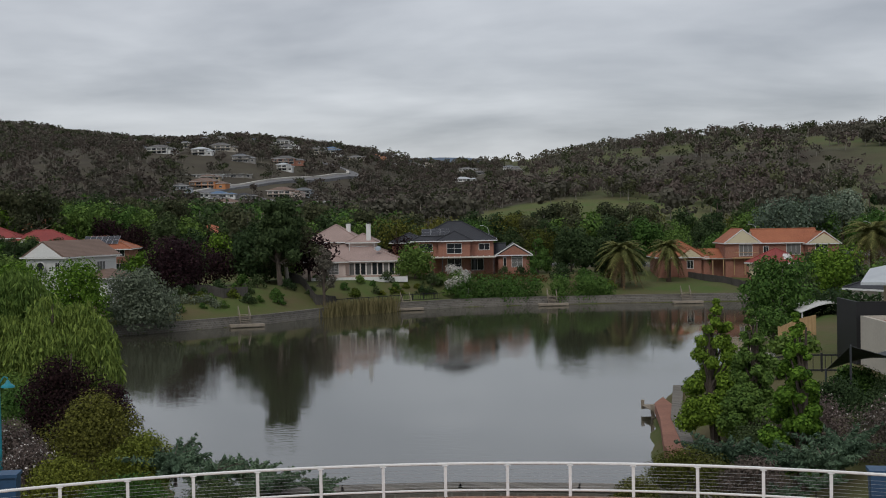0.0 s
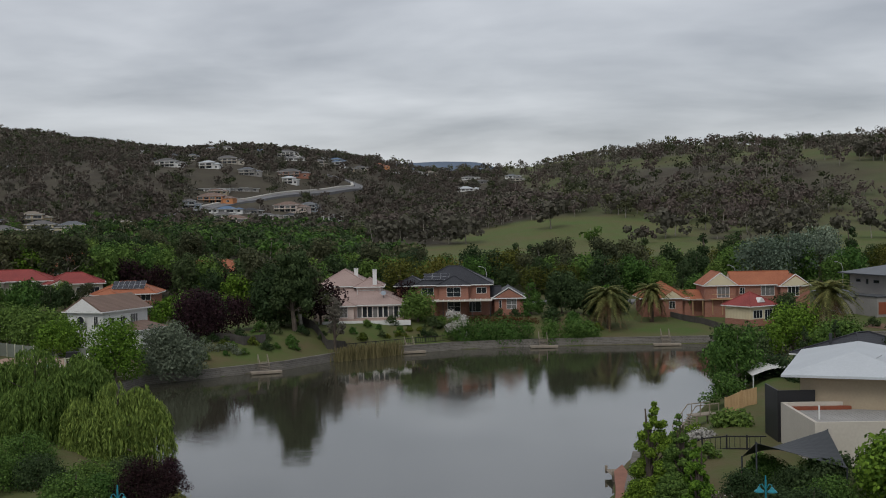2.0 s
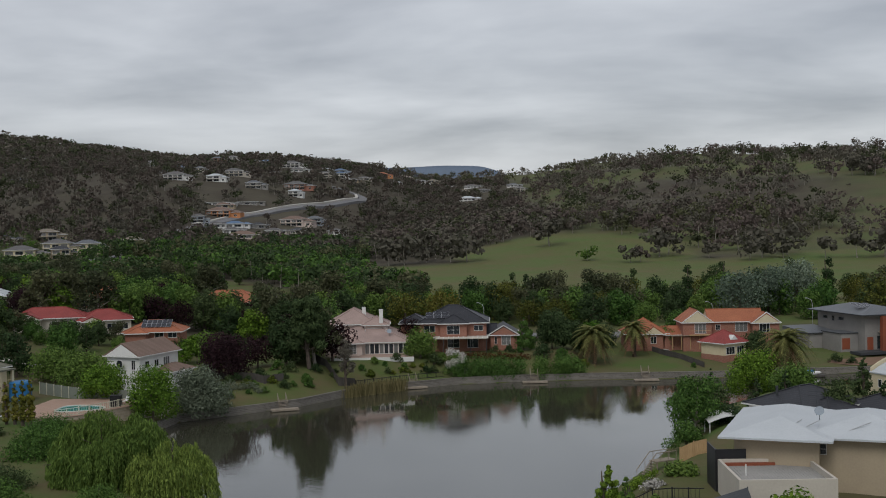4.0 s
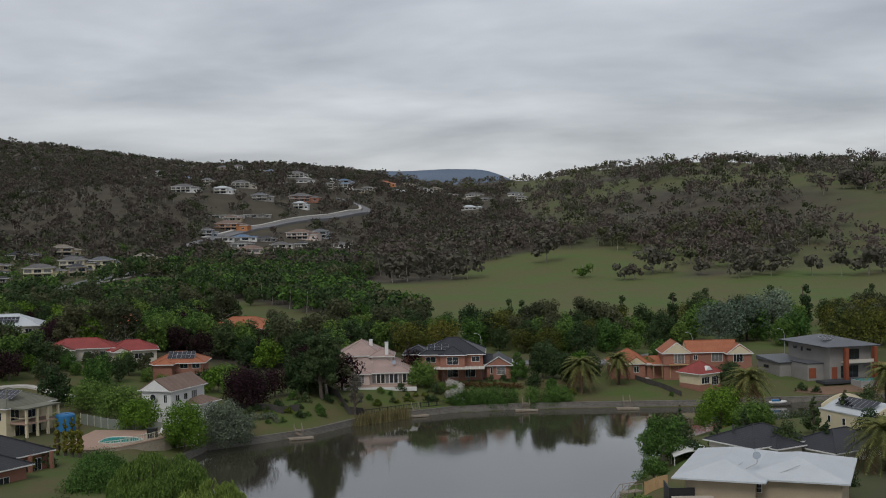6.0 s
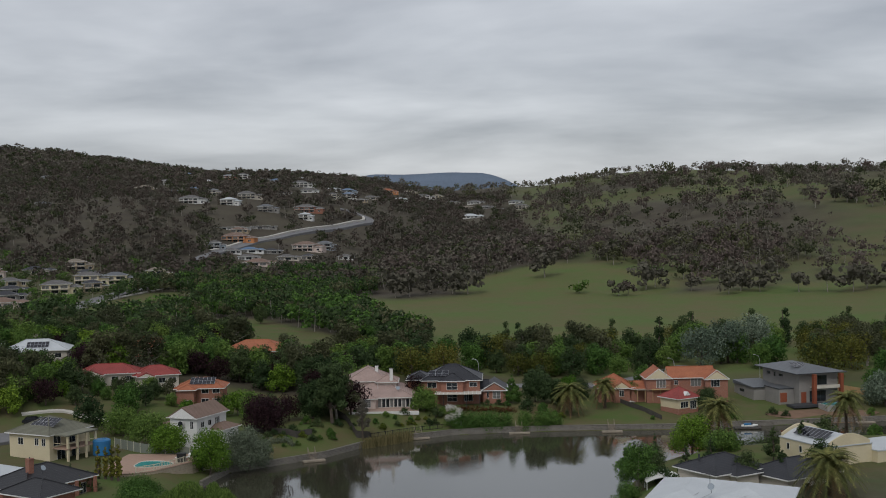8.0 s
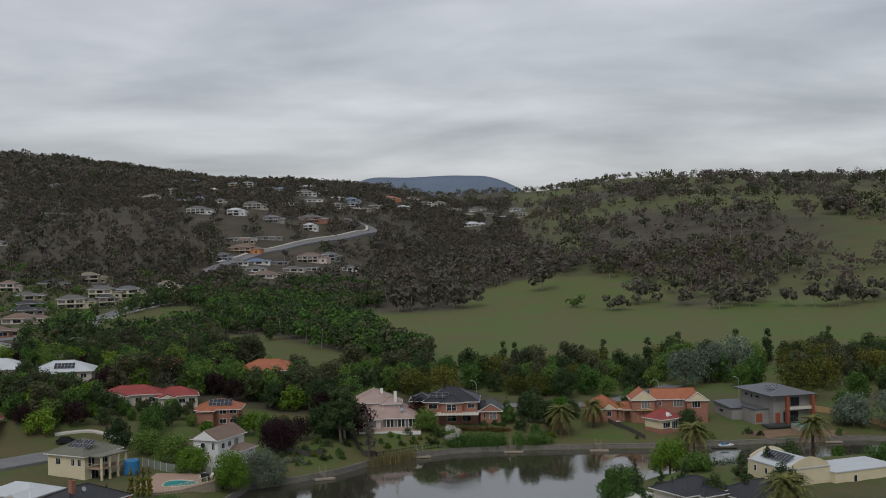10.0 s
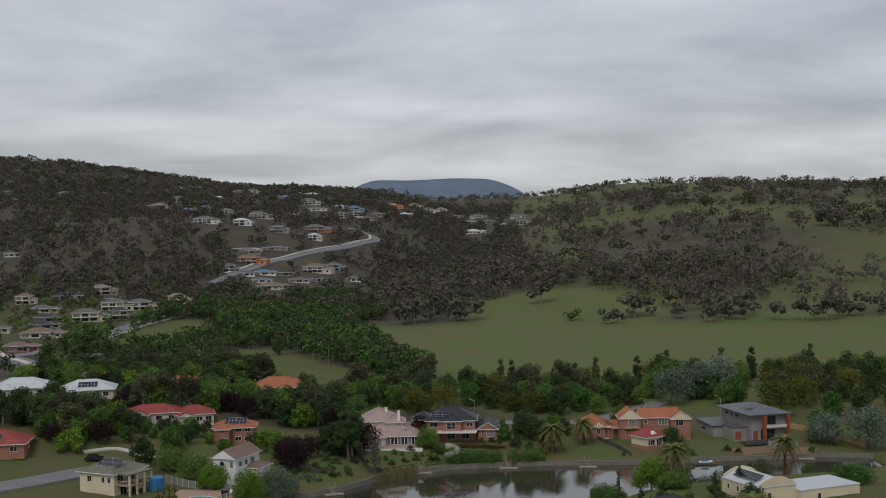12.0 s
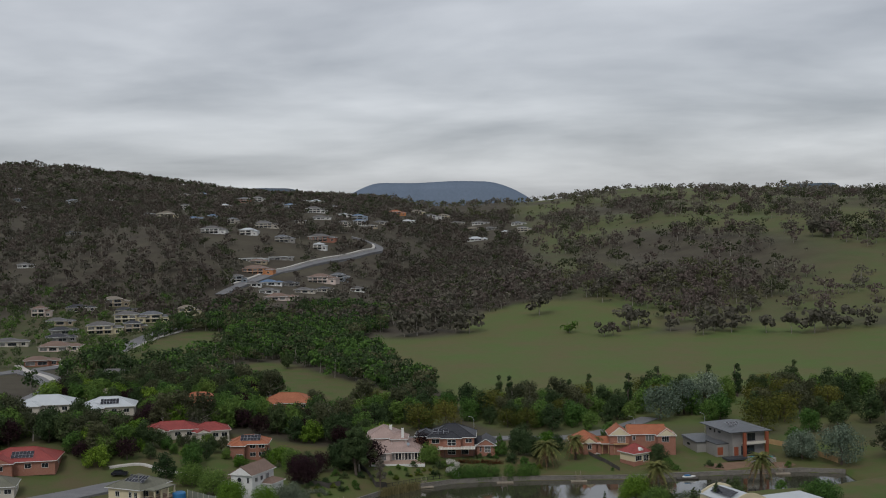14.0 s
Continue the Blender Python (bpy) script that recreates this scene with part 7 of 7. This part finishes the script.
ring_ = [(86 + 13 * math.cos(a) * (1 + 0.12 * math.sin(3 * a)), 204.5 + 5.0 * math.sin(a) + 0.8 * math.cos(a)) for a in np.linspace(0, math.tau, 40)[:-1]]
c_ = bm.verts.new((86, 204.5, ground_at(86, 204.5) + 0.12))
vs = [bm.verts.new((x, y, ground_at(x, y) + 0.08)) for x, y in ring_]
for i in range(len(vs)):
    bm.faces.new((c_, vs[i], vs[(i + 1) % len(vs)]))
part("patch", bm, M["soil"], soil)
bm = bmesh.new()
pts_ = [(11.4, 34.5), (12.6, 35.5), (13.4, 40), (14.4, 44.5), (14.2, 48), (13.2, 46.5), (12.6, 43), (11.4, 38)]
prism(bm, [(x, north(y)) for x, y in pts_], 0.8, 1.45)
part("patch", bm, M["paver"], soil, "red gravel bank")

# ---------------------------------------------------------------- foreground planting


def willow(x, y, top, w, label, strands=420, seed=0, base=None):
    rng = np.random.default_rng(seed)
    x, y = east(x, y), north(y)
    z = ground_at(x, y) if base is None else base
    h = top - z
    ob = thing("weeping_willow", x, y, z, 0, label, "tree")
    cb = crown_balls("dome", h, w, rng, 16)
    part("trunk", limbs(h, 0.3, [b[:3] for b in cb[::2]], 0.4, rng), M["bark"], ob)
    vs = []
    mounds = [(0, 0, w * 0.22, h)] + [(w * (0.16 + 0.27 * rng.random()) * math.cos(q * 2.4), w * (0.16 + 0.27 * rng.random()) * math.sin(q * 2.4), w * (0.08 + 0.09 * rng.random()), h * (0.55 + 0.43 * rng.random())) for q in range(17)]
    for i in range(strands):
        mx, my, mr, mh = mounds[i % len(mounds)]
        a, u = rng.random() * math.tau, math.sqrt(rng.random())
        r0 = mr * u
        z0 = mh * (1.0 - 0.3 * u * u) - rng.random() * 0.5
        ln = min(z0 - 0.2, h * (0.25 + 0.5 * rng.random()))
        n = int(ln / 0.13) + 2
        k = np.arange(n) / n
        px = mx + (r0 + 0.5 * k * ln * 0.25) * math.cos(a) + np.cumsum(rng.normal(size=n)) * 0.02
        py = my + (r0 + 0.5 * k * ln * 0.25) * math.sin(a) + np.cumsum(rng.normal(size=n)) * 0.02
        pz = z0 + 0.25 * np.sin(np.minimum(1, k * 4) * math.pi) - k * ln
        p = np.column_stack([px, py, pz]) + rng.normal(size=(n, 3)) * 0.06
        side = rng.normal(size=(n, 3)) * np.array([1, 1, 0.2])
        side /= np.linalg.norm(side, axis=1)[:, None]
        dn = np.array([0, 0, -1.0]) + rng.normal(size=(n, 3)) * 0.35
        s = 0.04 + 0.035 * rng.random((n, 1))
        vs.append(np.stack([p - dn * 0.0, p + side * s + dn * 0.2, p + dn * 0.46, p - side * s + dn * 0.2], 1).reshape(-1, 3))
    v = np.concatenate(vs)
    put("crown", mesh_np("crown", v, np.arange(len(v)).reshape(-1, 4), L["willow"]), ob)
    return ob


willow(-36.5, 50, 12.2, 13.5, "large weeping willow with trailing light green strands", 3600, 1)
willow(-28.0, 47, 9.8, 8.6, "smaller weeping willow hanging over the water", 1900, 2)


def juniper(seed, label):
    rng = np.random.default_rng(seed)
    ob = thing("juniper", 0, 0, 0, 0, label, "shrub")
    balls, tips = [], []
    for i in range(24):
        a, r_ = i * 2.4 + rng.random(), 0.4 + 1.6 * rng.random()
        lift = 0.2 + 0.8 * rng.random()
        for k in range(7):
            s = (k + 1) / 7
            balls.append((r_ * s * math.cos(a), r_ * s * math.sin(a), 0.25 + lift * s - 0.15 * s * s, 0.30 - 0.24 * s))
        tips.append(balls[-1][:3])
    part("stems", limbs(0.8, 0.07, tips, 0, rng, 0.1), M["bark"], ob)
    put("foliage", leaf_mesh("foliage", balls, 12000, 0.07, L["juniper"], 2.8, 0.0, 0.8, rng=rng), ob)
    return ob


jn = [juniper(5, "spreading blue-green juniper with feathery sprays"), juniper(6, "low blue-green juniper below the railing")]
for i, (x, y, s, z) in enumerate([(-7.2, 24.0, 0.8, 4.75), (-9.2, 24.4, 1.0, 4.8), (-10.9, 25.2, 1.1, 5.0), (-8.4, 25.4, 0.9, 4.5), (-5.6, 23.8, 0.6, 4.8), (8.3, 25.4, 1.0, 5.0), (9.8, 24.9, 0.9, 4.9), (11.2, 24.6, 1.0, 4.9), (12.4, 25.6, 1.1, 5.1), (10.4, 23.4, 0.6, 4.8), (9.2, 22.9, 0.5, 4.7)]):
    plant(jn[i % 2], x, y, s, z=z)


def bush(x, y, z, h, w, foliage, label, n=2600, size=0.14, seed=0, flowers=0, name="shrub"):
    ob = tree(name, label, h, w, "dome", foliage, "bark", int(n * 2.6), size * 0.62, seed, "shrub", 34)
    ob.matrix_world = pose(east(x, y), north(y), z)
    if flowers:
        rng = np.random.default_rng(seed + 1)
        put("blossom", leaf_mesh("blossom", crown_balls("dome", h * 1.02, w * 1.04, rng, 16), flowers, 0.09, L["blossom"], rng=rng), ob)
    return ob


bush(-14.6, 27.2, 4.0, 4.0, 4.2, "olive", "lime-gold maple shrub beside the terrace", 6500, 0.15, 101)
bush(-12.2, 25.6, 4.4, 2.3, 2.8, "lime", "lime-green low shrub beside the junipers", 4000, 0.13, 102)
bush(-14.2, 24.0, 4.6, 1.6, 2.6, "lime", "yellow-green shrub behind the railing", 3200, 0.13, 103)
bush(-19.0, 32.5, 2.4, 6.6, 4.4, "purple", "purple-leaved plum beside the willow", 6500, 0.17, 104, name="plum_tree")
bush(-15.6, 24.6, 4.4, 2.4, 2.4, "brown", "thorny brown rose bush with white flowers", 2400, 0.12, 105, 260)
bush(-17.4, 26.4, 4.0, 3.2, 3.0, "brown", "tangled brown shrub with pale flowers", 2800, 0.13, 106, 220)
bush(-20.4, 27.4, 3.4, 4.4, 4.4, "dark", "dark green laurel by the path", 4800, 0.17, 107)
bush(-22.6, 31.0, 2.8, 5.6, 5.0, "green", "dense green shrub under the willow", 4800, 0.2, 108, 60)
bush(-18.2, 23.2, 4.6, 2.0, 3.0, "brown", "bare brown undergrowth by the bins", 1800, 0.13, 109)
bush(-11.6, 22.9, 4.7, 1.0, 2.8, "green", "low green groundcover along the railing", 2600, 0.12, 110)
bush(-8.6, 22.8, 4.7, 0.9, 2.6, "dark", "low dark groundcover along the railing", 2200, 0.12, 111)
bush(4.6, 23.2, 4.5, 1.0, 1.6, "grass", "tufty green shrub beside the wall", 1600, 0.12, 112)
bush(6.6, 24.3, 4.3, 1.9, 3.0, "olive", "olive-green needle shrub on the bank", 4200, 0.11, 113)
bush(8.4, 23.6, 4.5, 1.5, 2.4, "brown", "olive-brown shrub behind the railing", 2600, 0.12, 114)
bush(13.0, 28.8, 4.0, 2.8, 4.0, "brown", "brown rose thicket dotted with pale flowers", 4200, 0.13, 115, 420)
bush(15.4, 27.4, 4.2, 2.8, 3.6, "brown", "rose thicket with many white flowers", 3600, 0.13, 116, 420)
bush(10.6, 28.0, 3.8, 2.2, 3.0, "dark", "dark shrub below the pear trees", 2600, 0.14, 117)
bush(18.6, 29.8, 3.4, 3.6, 4.4, "dark", "dark leafy hedge shrub by the lamp", 3600, 0.17, 118)
bush(21.6, 33.2, 3.0, 3.2, 4.2, "green", "leafy green shrub beside the picket fence", 3200, 0.2, 119)
bush(-30.5, 40.0, 1.6, 4.0, 6.0, "dark", "dark undergrowth below the willows", 3600, 0.24, 120)
bush(-24.0, 37.0, 1.6, 4.2, 4.6, "green", "green undergrowth at the lake's edge", 3600, 0.22, 121)
bush(-41.5, 42.0, 2.0, 6.0, 8.0, "green", "broad green shrub tree near the willow", 4200, 0.3, 122)
bush(-48, 58, 2.4, 6.0, 9.0, "green", "broad green trees west of the willow", 4200, 0.34, 123)

bush(-31.6, 37.4, 3.8, 3.4, 5.0, "green", "thick green undergrowth before the willow", 3000, 0.22, 131)
bush(-28.4, 37.8, 3.6, 3.0, 4.4, "dark", "dark thicket below the willow", 2800, 0.22, 132)
bush(-25.4, 38.4, 3.0, 3.2, 4.2, "green", "leafy green thicket by the path", 2800, 0.2, 133)
bush(-24.6, 42.0, 1.6, 3.6, 4.0, "dark", "dark green thicket at the water", 2600, 0.2, 134)
bush(-22.6, 44.5, 0.6, 3.8, 3.0, "purple", "purple-leaved shrub at the water", 2200, 0.18, 135)
bush(-32.6, 42.6, 3.6, 3.2, 5.0, "green", "broad green shrub below the willow", 2800, 0.22, 136)
bush(-34, 38, 1.8, 4.2, 7.0, "green", "leafy green shrubs beside the willow", 6000, 0.22, 124)
bush(-46, 48, 2.2, 5.0, 8.0, "dark", "dark green shrubs behind the willow", 6000, 0.26, 125)
bush(-52, 66, 2.4, 4.6, 8.0, "green", "green shrubs along the west bank", 6000, 0.26, 126)
bush(-40, 61, 1.6, 4.0, 6.0, "fresh", "bright green shrubs at the lake's edge", 5000, 0.24, 127)
bush(17.1, 34.6, 3.9, 2.2, 3.2, "dark", "dark leafy shrub on the bank lawn", 2400, 0.18, 141)
bush(19.8, 37.1, 3.8, 2.2, 3.2, "green", "green garden shrub beside the picket fence", 2400, 0.18, 142)
bush(20.0, 34.7, 3.8, 2.2, 3.2, "dark", "dark rounded shrub before the hedge", 2400, 0.18, 143)
bush(22.6, 36.6, 3.9, 2.2, 3.2, "green", "leafy green shrub by the garden hedge", 2400, 0.18, 144)
bush(17.9, 32.0, 3.9, 2.2, 3.2, "dark", "dense dark shrub behind the roses", 2400, 0.18, 145)
# low garden trees before the red-roofed houses
for k in range(17):
    plant(T[["dark", "round", "dark", "gum"][k % 4]], -100 + 2.7 * k, 116.5 + 1.8 * math.sin(2.3 * k), 0.5 + 0.08 * math.sin(5.1 * k))
for k in range(9):
    plant(T[["dark", "round", "round2"][k % 3]], -104 + 5.2 * k, 110.5 + 2.0 * math.sin(3.7 * k), 0.5 + 0.1 * math.sin(4.3 * k))
for x, y, k, s in [(-12.5, 110.4, "dshrub", 0.8), (-16.5, 108.6, "shrub", 0.7), (-18.6, 106.2, "shrub", 0.6), (-11.0, 108.0, "limeshrub", 0.6), (-27, 99, "shrub", 0.9), (-30.5, 101, "dshrub", 0.9), (-33.5, 103, "shrub", 1.0), (-5.2, 110.8, "dshrub", 1.1),
                   (-3.6, 111.8, "shrub", 1.0), (16.5, 114, "dshrub", 1.3), (20, 113.5, "shrub", 1.2), (26, 121, "round", 0.6), (31, 125, "dark", 0.6), (44, 124, "round", 0.6), (28, 128, "round2", 0.7), (20, 126, "dark", 0.8),
                   (48, 130, "round", 0.8), (54, 128, "dark", 0.75), (62, 129, "round", 0.7), (72, 92.5, "conifer", 0.6), (64, 78, "conifer", 0.8), (58, 76, "conifer", 0.75), (70, 82, "dark", 0.7), (46, 74, "conifer", 0.6), (40, 70, "conifer", 0.6),
                   (48, 66, "dark", 0.6), (54, 66, "conifer", 0.65), (62, 68, "dark", 0.7), (-42, 104, "dark", 0.8), (-47, 108, "round", 0.9), (-52, 112, "round2", 0.85), (-75, 106, "round", 0.9), (-80, 100, "dark", 0.9)]:
    plant(T[k], x, y, s)

# low planting on the slopes between the lake wall and the houses
rng_s = np.random.default_rng(61)
for k in range(46):
    u = rng_s.random()
    x, y = -44 + 43 * u + rng_s.normal() * 1.0, 89.5 + 19.5 * u + 4.5 * rng_s.random()
    if dry(x, y) and not kept_clear(x, north(y), -3.0):
        plant(T[["shrub", "dshrub", "dshrub", "shrub", "limeshrub"][k % 5]], x, y, 0.35 + 0.45 * rng_s.random())

# black car in the cul-de-sac
car = site("car", -93.5, 101.2, ground_at(-93.5, north(101.2)) + 0.25, 8, "black parked estate car beside the lawn", "car")
bm = bmesh.new()
prof = [(-2.3, 0.35), (-2.3, 0.85), (-1.9, 0.98), (-1.5, 1.5), (0.5, 1.52), (1.2, 1.0), (2.1, 0.9), (2.3, 0.65), (2.3, 0.35)]
va, vb = [bm.verts.new((x, -0.9, z)) for x, z in prof], [bm.verts.new((x, 0.9, z)) for x, z in prof]
bm.faces.new(va), bm.faces.new(vb[::-1])
for i in range(len(prof)):
    bm.faces.new((va[i], vb[i], vb[(i + 1) % len(prof)], va[(i + 1) % len(prof)]))
part("body", bm, M["car"], car)
for sy in (-0.91, 0.905):
    part("side_window", boxes((-1.3, 0.6, sy, sy + 0.006, 1.02, 1.42)), M["glass"], car)
for sx in (-1.45, 1.45):
    for sy in (-0.92, 0.74):
        part("wheel", rod((sx, sy, 0.34), (sx, sy + 0.18, 0.34), 0.34, 14), M["rubber"], car)

# tall street lights behind the gardens
for x, y in ((56, 131), (79, 133), (5, 131)):
    ob = site("street_light", x, y, ground_at(x, north(y)), 0, "tall slim grey street light with curved arm", "street light", "street lights")
    bm = bmesh.new()
    tube(bm, [(0, 0, -0.3), (0, 0, 6.5), (-0.3, 0, 7.6), (-1.2, 0, 8.0)], [0.08, 0.06, 0.05, 0.04], 6)
    part("pole", bm, M["alu"], ob)
    part("lantern", boxes((-1.7, -1.1, -0.12, 0.12, 7.93, 8.05)), M["alu"], ob)

# scree in the gully
rs = np.random.default_rng(9)
vs_, fs_ = [], []
for i in range(700):
    x, y = rs.normal(2, 22), rs.normal(465, 45)
    if paddock(np.array([x]), np.array([y]))[0] > 0.2:
        continue
    y = north(y)
    z, s = ground_at(x, y), 0.5 + 1.4 * rs.random() ** 2
    b = len(vs_)
    for k in range(6):
        d = [(1, 0, 0), (-1, 0, 0), (0, 1, 0), (0, -1, 0), (0, 0, 1), (0, 0, -1)][k]
        vs_.append((x + d[0] * s * (0.7 + 0.6 * rs.random()), y + d[1] * s * (0.7 + 0.6 * rs.random()), z + d[2] * s * (0.5 + 0.5 * rs.random())))
    for a, b2, c in ((0, 2, 4), (2, 1, 4), (1, 3, 4), (3, 0, 4), (2, 0, 5), (1, 2, 5), (3, 1, 5), (0, 3, 5)):
        fs_.append((b + a, b + b2, b + c))
tagged(put("scree", mesh("scree", vs_, fs_, M["rock"])), "tumbled grey boulders in the gully", "rocks", kind="stuff")
drop_template(*T.values(), *jn)
